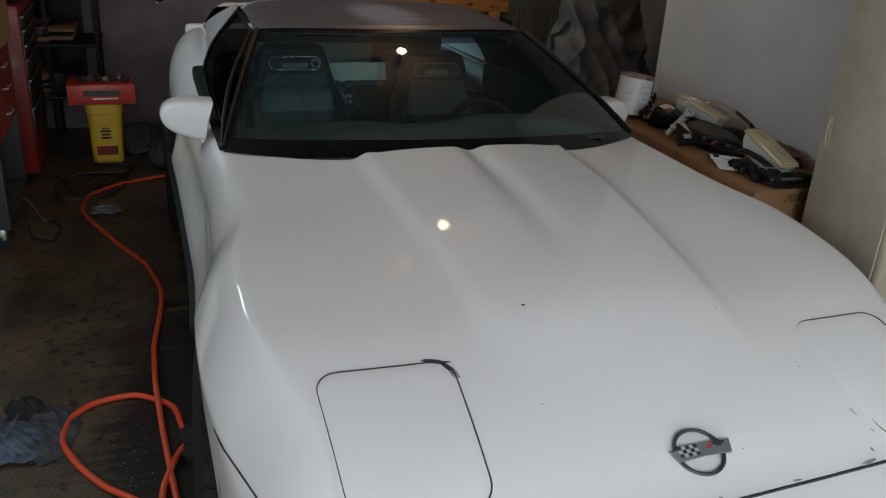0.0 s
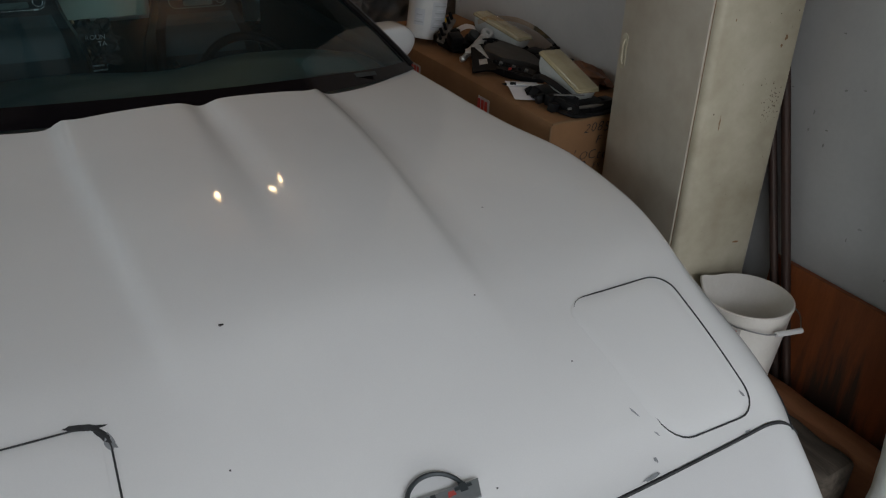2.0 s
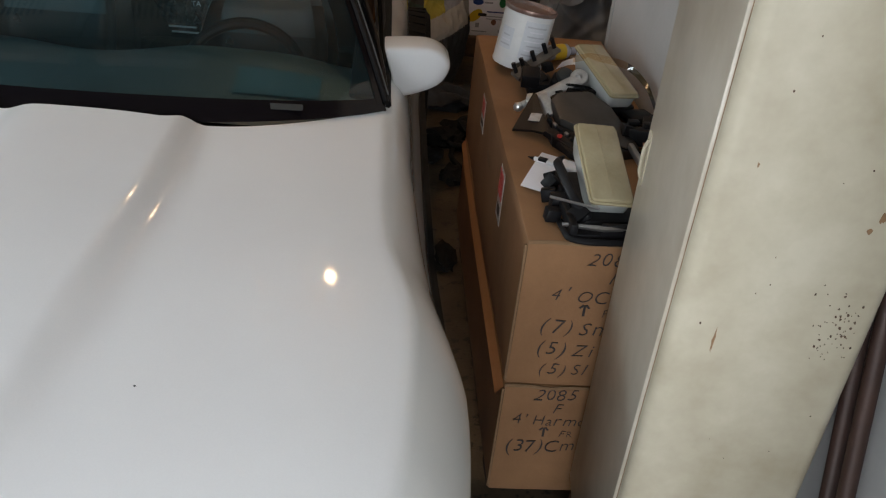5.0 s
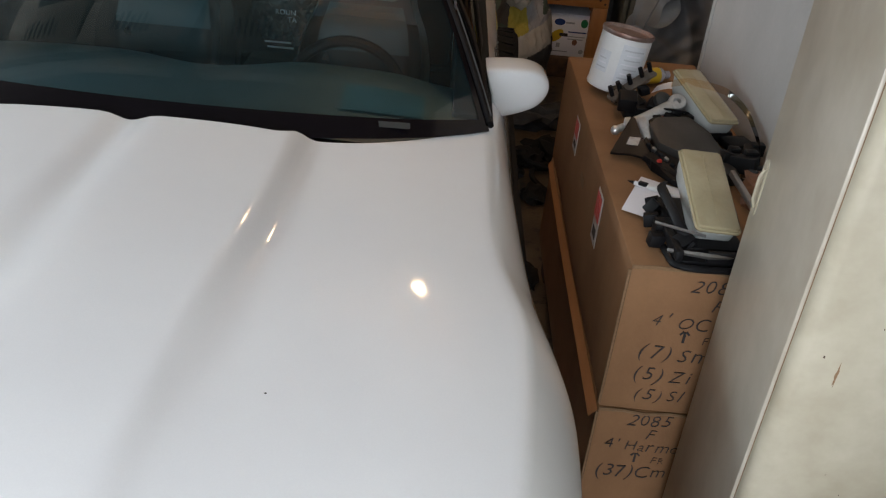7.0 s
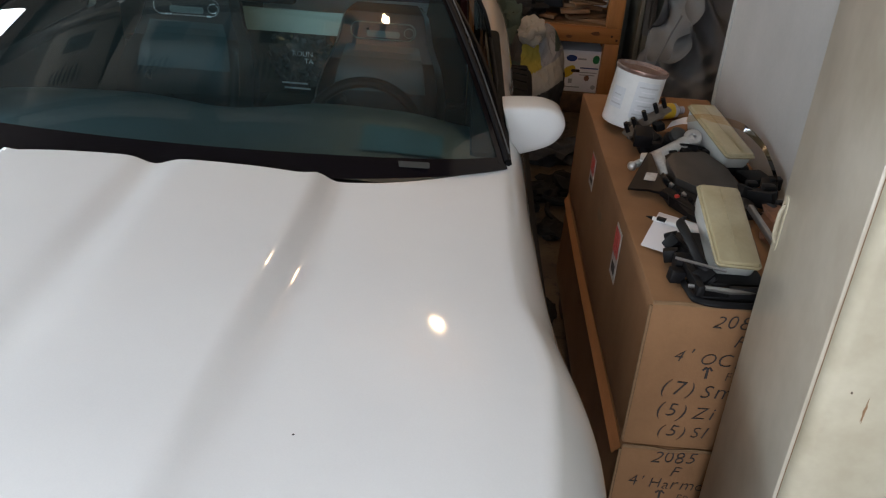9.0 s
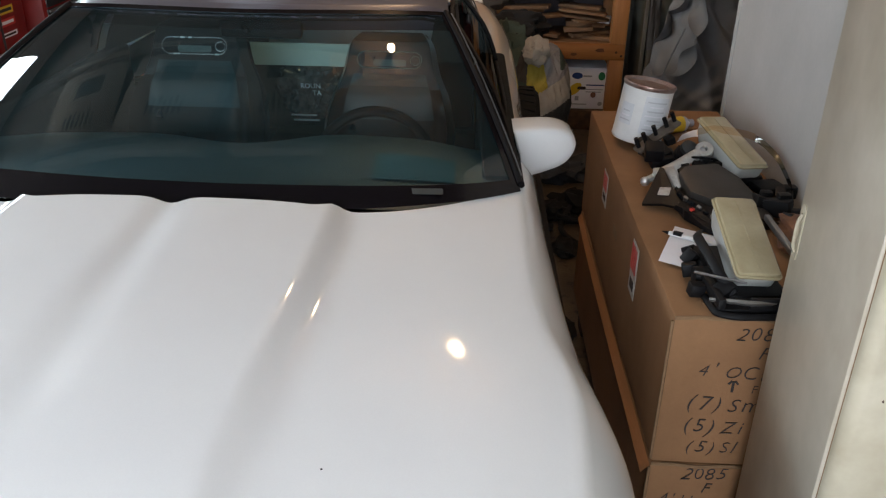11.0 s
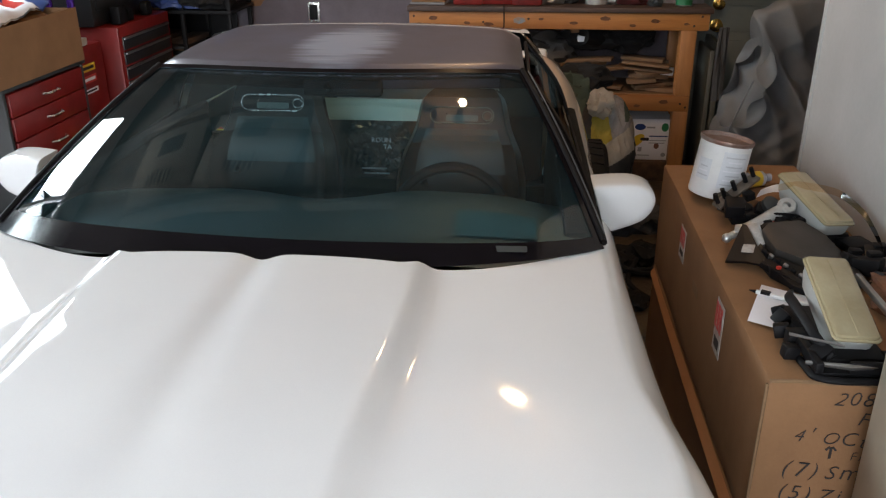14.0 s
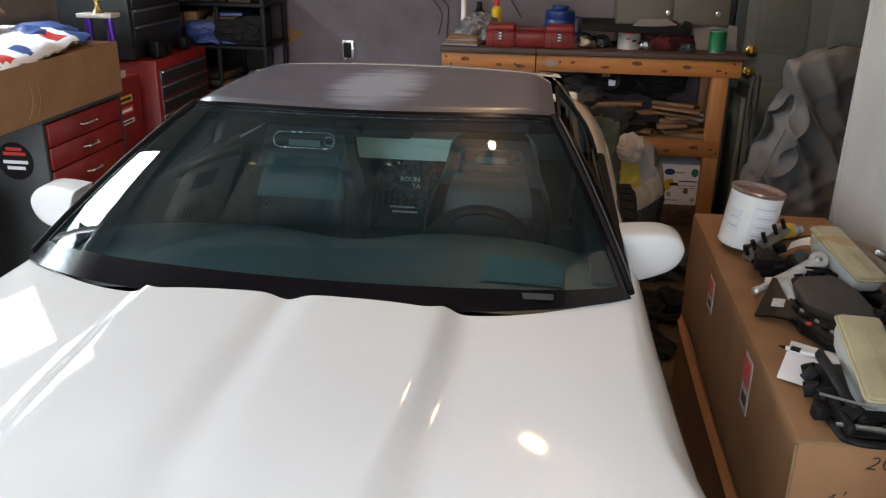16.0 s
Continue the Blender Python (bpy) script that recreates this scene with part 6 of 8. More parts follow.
tag_part = part("sticker", bm, M_DUSTY_PAPER, pail, "small white barcode sticker")
for k in range(8):
    bm = bmx()
    a0 = -162 + 1.6 * k + (0.4 if k % 3 else 0)
    grid(bm, lambda u, v: (0.1238 * math.cos(radians(a0 + 0.9 * u)) + 0.0, 0.1238 * math.sin(radians(a0 + 0.9 * u)), 0.174 + 0.018 * v), 1, 1)
    part("bar", bm, M_INK, tag_part, smooth=False)
bm = bmx()
grid(bm, lambda u, v: (0.1276 * math.cos(radians(-160 + 14 * u)), 0.1276 * math.sin(radians(-160 + 14 * u)), 0.213 + 0.009 * v), 4, 1)
part("stripe", bm, M_RED_BRIGHT, tag_part)

for ob in pail.children_recursive:
    for v in ob.data.vertices:
        v.co.x, v.co.y = 0.93 * v.co.x - 0.004, 0.93 * v.co.y

bm = bmx()
span(bm, (1.145, 0.575, 0.002), (1.276, 1.13, 0.19), 0.02)
bmesh.ops.subdivide_edges(bm, edges=[e for e in bm.edges if e.calc_length() > 0.3], cuts=12, use_grid_fill=True)
solo("square_timber", rough(rough(bm, 0.012, 11, 3), 0.005, 45, 7), material("grey_weathered_timber", (0.13, 0.105, 0.08), 0.85, tone=(0.025, 0.02, 0.016), scale=9, amount=1.0, fine=60, grain=0.5, bump=0.8, stretch=(4, 0.35, 4), spots=(0.26, 0.23, 0.18), spot_scale=9, spot_size=0.3), "dirty square timber with a split end on the floor", "timber")
bm = bmx()
span(bm, (1.283, 0.495, 0.002), (1.376, 1.12, 0.19), 0.03)
bmesh.ops.subdivide_edges(bm, edges=[e for e in bm.edges if e.calc_length() > 0.3], cuts=12, use_grid_fill=True)
solo("square_timber", rough(bm, 0.004, 12, 8), material("orange_timber", (0.30, 0.12, 0.05), 0.7, tone=(0.2, 0.075, 0.03), scale=7, amount=0.8, fine=50, grain=0.35, bump=0.3, stretch=(3, 0.4, 3)), "orange-brown timber baulk beside the wall on the floor", "timber")
bm = bmx()
span(bm, (1.0, 0.55, 0.002), (1.10, 1.13, 0.05), 0.008)
solo("plank", rough(bm, 0.003, 12, 4), M_BEAM, "dark floor plank beside the timbers", "plank")
bm = bmx()
span(bm, (0.98, 0.42, 0.052), (1.135, 0.60, 0.10), 0.008)
solo("plank", rough(bm, 0.004, 12, 6), M_BEAM, "short dark plank lying on the floor plank", "plank")


# Scuffs on the painted board wall.
M_SCUFF = material("grey_scuff", (0.16, 0.16, 0.15), 0.7, tone=(0.34, 0.34, 0.33), scale=90, amount=0.9)
rng = random.Random(17)
for y, z, w, h in ((0.986, 0.995, 0.010, 0.006), (1.059, 0.917, 0.006, 0.012), (1.063, 0.867, 0.007, 0.010), (0.847, 0.673, 0.014, 0.007), (1.14, 0.961, 0.007, 0.006), (0.668, 1.029, 0.007, 0.007), (0.874, 0.63, 0.004, 0.014), (0.746, 0.577, 0.005, 0.010),
                   (0.935, 1.009, 0.012, 0.006), (1.01, 0.882, 0.009, 0.006), (1.009, 0.842, 0.006, 0.012), (0.757, 1.01, 0.018, 0.005), (1.029, 1.126, 0.010, 0.004), (0.70, 0.66, 0.045, 0.006), (0.745, 0.63, 0.012, 0.030)):
    bm = bmx()
    plate(bm, [(w / 2 * math.cos(t) * rng.uniform(0.4, 1.2), h / 2 * math.sin(t) * rng.uniform(0.4, 1.2)) for t in [2 * math.pi * i / 10 for i in range(10)]], 0.0006, Matrix.Translation((WALL_R - 0.0003, y, z)) @ Euler((radians(90), 0, radians(-90))).to_matrix().to_4x4())
    structure("wall_scuff", bm, M_SCUFF, "small dark scuff on the painted wall", "scuff")

# Pale canvas draped over a tall stand near the garage door.
def drape(u, v):
    """Three deep upright rolls of cloth on the car's side, closed against the wall; u runs round it, v down."""
    z = 1.46 * (1 - v)
    sway = 0.012 * math.sin(4.3 * z + 1.0) + 0.010 * z
    rough_in = 0.007 * noise.noise(Vector((9 * u, 7 * z, 3.0))) + 0.004 * noise.noise(Vector((30 * u, 16 * z, 8.0)))
    if u < 0.16:
        t = u / 0.16
        p = Vector((1.40 - 0.15 * t, 0.485 + 0.02 * math.sin(math.pi * t) + sway, z))
    elif u > 0.86:
        t = (u - 0.86) / 0.14
        p = Vector((1.25 + 0.15 * t, -0.13, z))
    else:
        t = (u - 0.16) / 0.70
        y = 0.485 + sway - 0.615 * t
        k = (t * 6.0 + 0.18 * math.sin(2.6 * z)) % 1.0
        roll = max(0.0, 1 - abs(2 * k - 1) ** 2.4) ** 0.5
        p = Vector((1.245 - (0.055 + 0.02 * math.sin(1.7 * int(t * 6) + 2 * z)) * roll, y + 0.012 * (k - 0.5) * roll, z))
    p.x -= 0.05 * v * (1 - abs(2 * u - 1)) + rough_in
    p.y += 0.5 * rough_in
    return Vector((min(p.x, WALL_R - 0.004), p.y, max(p.z, 0.004)))


bm = bmx()
rows = grid(bm, drape, 220, 90)
bm.faces.new([r[0] for r in rows])
canvas = solo("canvas_cover", bm, M_CLOTH_PALE, "pale grey-green canvas draped over a tall stand", "cloth")
M_STAIN = material("stained_canvas", (0.55, 0.58, 0.54), 0.85, tone=(0.035, 0.055, 0.035), scale=9, amount=1.0, fine=200, grain=0.2, bump=0.2)


def canvas_flap(u, v):
    """A thick rolled edge of the cloth, turned over at its lower end."""
    a = 2 * math.pi * u
    axis = Vector((1.195, 0.500, 0.955)).lerp(Vector((1.13, 0.462, 1.40)), v)
    r = 0.026 * min(1.0, 0.25 + 6 * v) + 0.004 * noise.noise(Vector((2 * math.cos(a), 2 * math.sin(a), 9 * v)))
    return axis + Vector((r * 0.8 * math.cos(a), r * math.sin(a), 0.006 * math.sin(a)))


bm = bmx()
grid(bm, canvas_flap, 24, 24, closed_u=True)
part("rolled_edge", bm, M_CLOTH_PALE, canvas, "rolled-over canvas edge")


def canvas_corner(u, v):
    """A limp stained corner that hangs out below the rolled edge."""
    q = Vector((1.20, 0.485, 1.06 - 0.13 * v)).lerp(Vector((1.215, 0.563, 1.0 - 0.045 * v)), u)
    return q + Vector((0.006 * math.sin(7 * u + 5 * v), 0.006 * math.sin(9 * v) * u, -0.012 * math.sin(math.pi * v) * u))


bm = bmx()
grid(bm, canvas_corner, 14, 14)
bmesh.ops.solidify(bm, geom=bm.faces[:], thickness=0.003)
part("canvas_corner", bm, M_STAIN, canvas, "hanging canvas corner with a dark green stain")

# Car parts on the floor behind the cartons.
for k, (x, y, sx, sy, sz) in enumerate(((0.98, 3.75, 0.16, 0.12, 0.08), (1.12, 3.85, 0.2, 0.14, 0.1), (0.92, 3.58, 0.1, 0.1, 0.06), (1.02, 3.40, 0.1, 0.14, 0.05), (0.96, 2.75, 0.06, 0.16, 0.04), (1.0, 4.25, 0.35, 0.2, 0.12), (1.25, 4.3, 0.3, 0.2, 0.12))):
    bm = bmx()
    crumpled(bm, (x, y, sz * 0.3), (sx, sy, sz), 20.0 + k, 3, 0.6, 0.002)
    solo("scrap_part", bm, M_RAG if k > 4 else M_RUBBER, "dark greasy scrap car part on the floor", "scrap", "scrap on the floor")

# ---- Back of the garage ----
bench = thing("workbench", "rough pine workbench with a lower shelf", "workbench", (0, 0, 0))
for name, a, b, mat in (("front_rail", (-0.115, 5.0, 0.875), (1.53, 5.038, 0.965), M_TIMBER), ("bench_top", (-0.125, 4.985, 0.967), (1.545, 5.49, 0.995), M_BENCH_TOP),
                        ("lower_rail", (-0.07, 5.0, 0.425), (1.47, 5.038, 0.515), M_TIMBER), ("shelf_board", (-0.08, 5.04, 0.50), (1.47, 5.47, 0.518), M_OFFCUT),
                        ("back_rail", (-0.115, 5.45, 0.875), (1.53, 5.488, 0.965), M_TIMBER)):
    bm = bmx()
    span(bm, a, b, 0.004)
    part(name, bm, mat, bench)
M_KNOT = material("pine_knot", (0.16, 0.055, 0.014), 0.6, tone=(0.07, 0.025, 0.008), scale=60, amount=0.9, fine=150, grain=0.2)
rng = random.Random(14)
for x, z, w in ((0.02, 0.93, 0.030), (0.21, 0.905, 0.022), (0.33, 0.90, 0.030), (0.62, 0.93, 0.018), (0.80, 0.91, 0.024), (0.97, 0.935, 0.034), (1.12, 0.90, 0.020), (1.24, 0.925, 0.028), (1.41, 0.91, 0.018), (0.72, 0.47, 0.026), (1.18, 0.455, 0.022), (1.33, 0.48, 0.03)):
    bm = bmx()
    plate(bm, [(w * math.cos(t) * rng.uniform(0.7, 1.1), 0.42 * w * math.sin(t) * rng.uniform(0.7, 1.1)) for t in [2 * math.pi * i / 12 for i in range(12)]], 0.0006, pose(x, 4.9996, z, 90))
    part("knot", bm, M_KNOT, bench, smooth=False)
bm = bmx()
plate(bm, [(-0.03, -0.012), (0.0, -0.02), (0.035, -0.008), (0.03, 0.012), (-0.01, 0.018), (-0.034, 0.006)], 0.0006, pose(0.50, 4.9994, 0.922, 90))
part("paint_smear", bm, material("pale_blue_smear", (0.22, 0.28, 0.32), 0.7, tone=(0.36, 0.17, 0.05), scale=40, amount=0.9), bench, "pale blue paint smear", smooth=False)
bm = bmx()
tube(bm, bend([(0.41, 5.10, 0.999), (0.412, 5.0, 0.999), (0.414, 4.978, 0.985), (0.416, 4.976, 0.90), (0.411, 4.980, 0.82), (0.405, 4.978, 0.79)], 6), 0.0035, 6)
solo("cord", bm, M_BLACK, "thin black cord hanging over the bench edge", "cord")
for x in (-0.09, 1.385):
    for y in (5.04, 5.40):
        bm = bmx()
        span(bm, (x, y, 0), (x + 0.085, y + 0.04, 0.875), 0.004)
        part("leg", bm, M_TIMBER_UP, bench)
    bm = bmx()
    span(bm, (x, 5.0, 0.515), (x + 0.085, 5.038, 0.875), 0.004)
    part("leg_facing", bm, M_TIMBER_UP, bench)
    bm = bmx()
    span(bm, (x, 5.0, 0.0), (x + 0.085, 5.038, 0.425), 0.004)
    part("leg_facing", bm, M_TIMBER_UP, bench)
for x, z in ((-0.09, 0.94), (-0.06, 0.9), (1.49, 0.95), (1.45, 0.9), (1.42, 0.47), (1.45, 0.45), (0.55, 0.93), (0.3, 0.91)):
    bm = bmx()
    lathe(bm, [(0, 0.002), (0.006, 0.001), (0.007, 0)], 8, pose(x, 5.0, z, 90))
    part("nail", bm, M_BEAM, bench)
BENCH = 0.995


M_TOOL_RED = material("dusty_red_plastic", (0.22, 0.012, 0.009), 0.5, tone=(0.10, 0.008, 0.007), scale=12, amount=0.8, fine=150, grain=0.15, bump=0.05)


def toolbox(at, w, d, h):
    t = thing("toolbox", "red plastic twin toolbox with metal latches on the bench", "toolbox", at)
    for x in (-w / 2 + 0.085, w / 2 - 0.085):
        bm = bmx()
        box(bm, (x, 0, h * 0.35), (0.165, d, h * 0.7), 0.012)
        part("case", bm, M_TOOL_RED, t)
        bm = bmx()
        box(bm, (x, 0, h * 0.82), (0.16, d * 0.96, h * 0.34), 0.018)
        part("lid", bm, M_TOOL_RED, t)
        bm = bmx()
        box(bm, (x, -d / 2 - 0.003, h * 0.50), (0.026, 0.006, 0.052), 0.002)
        latch = part("latch", bm, M_DARK_STEEL, t, "dull metal latch")
        for z in (0.38, 0.50, 0.62):
            bm = bmx()
            box(bm, (x, -d / 2 - 0.0075, h * z), (0.021, 0.003, 0.007), 0.001)
            part("latch_bar", bm, M_CHROME, latch, "bright latch bar")
        for dx in (-0.045, 0.045):
            bm = bmx()
            box(bm, (x + dx, -d / 2 - 0.002, h * 0.35), (0.006, 0.004, h * 0.62), 0.001)
            part("rib", bm, M_TOOL_RED, t)
        bm = bmx()
        box(bm, (x, -0.003, h * 0.665), (0.168, d + 0.004, 0.006), 0.001)
        part("lid_seam", bm, M_RED, t)
    bm = bmx()
    box(bm, (0, 0.01, h * 0.33), (w * 0.42, d * 0.9, h * 0.62), 0.008)
    part("middle", bm, M_RED, t)
    bm = bmx()
    tube(bm, [(-w * 0.2, 0, h * 0.75), (w * 0.2, 0, h * 0.75)], 0.008, 8)
    part("carry_bar", bm, M_TOOL_RED, t)


toolbox((0.375, 5.12, BENCH), 0.50, 0.17, 0.125)
jug = thing("water_jug", "blue plastic jug standing on the bench", "jug", (0.535, 5.30, BENCH))
bm = bmx()
lathe(bm, [(0, 0), (0.08, 0), (0.086, 0.01), (0.088, 0.13), (0.084, 0.14), (0.088, 0.148), (0.084, 0.185), (0.045, 0.192), (0, 0.192)], 28)
part("jug_body", bm, M_BLUE, jug)
bm = bmx()
lathe(bm, [(0.045, 0.192), (0.05, 0.198), (0.05, 0.212), (0.0, 0.214)], 20)
part("lid", bm, M_BLUE, jug)
bm = bmx()
tube(bm, bend([(0.086, -0.01, 0.15), (0.115, -0.02, 0.145), (0.115, -0.02, 0.07), (0.086, -0.01, 0.05)]), 0.009, 8)
part("handle", bm, M_BLUE, jug)
green = thing("green_tin", "green food tin without lid on the bench", "tin can", (1.40, 5.10, BENCH))
bm = bmx()
lathe(bm, [(0, 0), (0.044, 0), (0.046, 0.004), (0.045, 0.008), (0.045, 0.112), (0.047, 0.116), (0.045, 0.12), (0.042, 0.116), (0.042, 0.01), (0, 0.01)], 28)
part("tin_body", bm, M_GREEN, green)
bm = bmx()
lathe(bm, [(0.0455, 0.001), (0.0475, 0.004), (0.0455, 0.008)], 28)
part("rim", bm, M_METAL, green)
bm = bmx()
lathe(bm, [(0.0458, 0.112), (0.0478, 0.116), (0.0458, 0.121)], 28)
part("rim", bm, M_METAL, green)
M_TIN_WHITE = material("grubby_white_tin", (0.40, 0.39, 0.37), 0.4, tone=(0.22, 0.20, 0.18), scale=18, amount=0.9)
wcan = paint_can((0.93, 5.16, BENCH), 0.065, 0.1, "white tin with red lettering marks on the bench", M_TIN_WHITE, M_RED_BRIGHT)
for k in range(3):
    bm = bmx()
    grid(bm, lambda u, v: (0.066 * math.cos(radians(-110 + 30 * k + 22 * u)), 0.066 * math.sin(radians(-110 + 30 * k + 22 * u)), 0.055 - 0.012 * k + 0.012 * v), 4, 1)
    part("print", bm, M_INK if k else M_RED_BRIGHT, wcan)
M_BENCH_BAG = material("dusty_plastic_bag", (0.15, 0.15, 0.155), 0.3, tone=(0.07, 0.068, 0.07), scale=18, amount=1.0, fine=150, grain=0.1, bump=0.15, coat=0.2)
M_OLD_PAPER = material("dusty_old_paper", (0.26, 0.25, 0.26), 0.85, tone=(0.16, 0.15, 0.15), scale=15, fine=300, grain=0.08, bump=0.05)
M_RED_RAG = material("dark_red_cloth", (0.10, 0.008, 0.008), 0.9, tone=(0.03, 0.004, 0.004), scale=14, amount=1.0, fine=200, grain=0.2, bump=0.3)
tray = thing("metal_tray", "grey battered metal tray propped over tins on the bench", "tray", (0.95, 5.18, BENCH + 0.105))
bm = bmx()
box(bm, (0, 0, 0.008), (0.6, 0.26, 0.012), 0.004, pose(0, 0, 0, 4, 1))
part("pan", bm, M_RUBBER, tray)
for a, b in (((-0.3, -0.13, 0.0), (0.3, -0.115, 0.03)), ((-0.3, 0.115, 0.01), (0.3, 0.13, 0.045)), ((-0.3, -0.115, 0.01), (-0.285, 0.115, 0.04)), ((0.27, -0.115, 0.01), (0.3, 0.115, 0.05))):
    bm = bmx()
    span(bm, a, b, 0.004)
    part("edge", bm, M_RUBBER, tray)
bm = bmx()
plate(bm, [(-0.12, -0.09), (0.13, -0.1), (0.10, 0.06), (-0.02, 0.09)], 0.003, pose(0.08, -0.02, 0.045, 10, -4, 8))
solo("paper_sheet", bm, M_OLD_PAPER, "white paper sheet lying on the metal tray", "paper").matrix_world = pose(0.95, 5.18, BENCH + 0.105)
for k, (x, y, s, mat, what) in enumerate(((0.69, 5.13, 0.09, M_METAL, "dull metal machine part"), (0.77, 5.17, 0.08, M_DARK_STEEL, "dark metal machine part"), (1.03, 5.14, 0.07, M_METAL, "dull metal machine part"),
                                          (1.13, 5.16, 0.17, M_RED_RAG, "dark red rag"), (1.21, 5.20, 0.12, M_RED_RAG, "dark red rag"), (1.24, 5.06, 0.06, M_DARK_STEEL, "dark metal knob"), (0.24, 5.30, 0.12, M_CLOTH_GREY, "grey work glove"), (0.62, 5.10, 0.05, M_METAL, "small metal fitting"))):
    bm = bmx()
    crumpled(bm, (x, y, BENCH + s * 0.35), (s * 1.25, s, s * 0.95), 40.0 + k, 3, 0.4, BENCH)
    solo("machine_part" if mat in (M_METAL, M_DARK_STEEL) else "rag", bm, mat, what + " lying on the bench top", "machine part" if mat in (M_METAL, M_DARK_STEEL) else "rag", "bench clutter")
for x, turn in ((1.335, -12), (1.45, 6)):
    bm = bmx()
    plate(bm, [(-0.08, 0), (0.08, 0), (0.075, 0.13), (-0.02, 0.16), (-0.085, 0.12)], 0.002, pose(x, 5.2, BENCH, 78, 0, turn))
    solo("paper_sheet", bm, M_OLD_PAPER, "pale paper sheet propped up on the bench", "paper", "papers on the bench")
jar = thing("spray_bottle", "clear spray bottle with black cap on the bench", "bottle", (1.43, 5.36, BENCH))
bm = bmx()
lathe(bm, [(0, 0), (0.032, 0), (0.034, 0.01), (0.034, 0.11), (0.014, 0.15), (0.013, 0.17), (0, 0.17)], 20)
part("bottle_body", bm, M_FOIL, jar)
bm = bmx()
lathe(bm, [(0.015, 0.17), (0.016, 0.2), (0, 0.202)], 14)
part("cap", bm, M_BLACK, jar)
# Paper stack, bag and cans at the bench's end.
for k in range(4):
    bm = bmx()
    box(bm, (0, 0, 0), (0.2 - 0.012 * k, 0.15, 0.012), 0.002, pose(-0.01, 5.12, BENCH + 0.007 + 0.0132 * k, 0, 0, 4 * k - 6))
    solo("magazine", bm, M_OLD_PAPER if k % 2 == 0 else M_CARD, "worn magazine in a stack on the bench", "magazine", "stacked magazines")
bm = bmx()
crumpled(bm, (0.07, 5.22, BENCH + 0.07), (0.20, 0.15, 0.17), 61.0, 4, 0.45, BENCH)
solo("plastic_bag", bm, M_BENCH_BAG, "crumpled clear plastic bag on the bench", "plastic bag")
for x, y, h, r, mat, what in ((0.06, 5.34, 0.22, 0.03, M_BLACK, "black"), (-0.04, 5.40, 0.3, 0.016, M_WHITE, "white"), (0.16, 5.36, 0.24, 0.03, M_YELLOW, "yellow")):
    c = thing("spray_can", what + " spray can standing on the bench", "spray can", (x, y, BENCH), group="spray cans")
    bm = bmx()
    lathe(bm, [(0, 0), (r, 0), (r, h * 0.75), (r * 0.6, h * 0.82), (r * 0.4, h * 0.84), (0, h * 0.84)], 18)
    part("can_body", bm, mat, c)
    bm = bmx()
    lathe(bm, [(r * 0.55, h * 0.82), (r * 0.55, h), (0, h)], 14)
    part("cap", bm, M_RED_BRIGHT if mat is M_YELLOW else M_BLACK, c)

# Offcuts and bags on the lower shelf.
rng = random.Random(11)
for k in range(11):
    w, th = rng.uniform(0.16, 0.30), rng.uniform(0.012, 0.026)
    x, z = 1.25 + rng.uniform(-0.05, 0.05), 0.52 + 0.026 * (k // 1) * 0.62
    bm = bmx()
    box(bm, (0, 0, 0), (w, rng.uniform(0.07, 0.12), th), 0.002, pose(x, 5.13 + 0.05 * (k % 3) - 0.03 * (k % 2), z + th / 2, rng.uniform(-3, 3), rng.uniform(-5, 5), rng.uniform(-24, 24)))
    solo("timber_offcut", bm, M_PAPER if k == 5 else M_OFFCUT, "thin pale timber offcut stacked on the bench shelf", "timber", "stacked offcuts")
for k in range(9):
    w = rng.uniform(0.28, 0.44)
    bm = bmx()
    box(bm, (0, 0, 0), (w, rng.uniform(0.06, 0.14), 0.018), 0.002, pose(0.88 + rng.uniform(-0.1, 0.1), 5.08 + rng.uniform(-0.02, 0.1), 0.53 + 0.019 * k, rng.uniform(-3, 3), rng.uniform(-4, 4), rng.uniform(-30, 30)))
    solo("timber_offcut", bm, M_OFFCUT, "thin pale timber offcut stacked on the bench shelf", "timber", "stacked offcuts")
for k, (x, y, z, sx, sy, sz, mat, what) in enumerate(((0.92, 5.2, 0.80, 0.34, 0.2, 0.12, M_CLOTH_BLACK, "black"), (0.62, 5.2, 0.72, 0.36, 0.24, 0.2, M_CLOTH_GREY, "grey-brown"), (1.13, 5.25, 0.80, 0.26, 0.2, 0.16, M_CLOTH_BLACK, "black"), (0.35, 5.2, 0.66, 0.4, 0.26, 0.28, M_CLOTH_GREY, "grey-brown"), (0.05, 5.2, 0.62, 0.3, 0.26, 0.22, M_CLOTH_BLACK, "black"))):
    bm = bmx()
    crumpled(bm, (x, y, z), (sx, sy, sz), 70.0 + k, 4, 0.35)
    solo("cloth_bag", bm, mat, what + " cloth bag stuffed on the bench shelf", "bag", "bags on the shelf")
bm = bmx()
tube(bm, [(0.86, 5.06, 0.83), (0.93, 5.12, 0.82), (1.0, 5.2, 0.80)], [0.045, 0.055, 0.05], 16)
solo("rolled_mat", bm, M_RUBBER, "black rolled rubber mat on the bench shelf", "mat")
for k, (x, z) in enumerate(((0.79, 0.85), (0.83, 0.80))):
    bm = bmx()
    span(bm, (x, 5.05, z), (x + 0.045, 5.10, z + 0.03), 0.003)
    solo("wood_block", bm, M_PAPER if k else M_OFFCUT, "small pale wood block on the shelf pile", "wood block", "wood blocks")

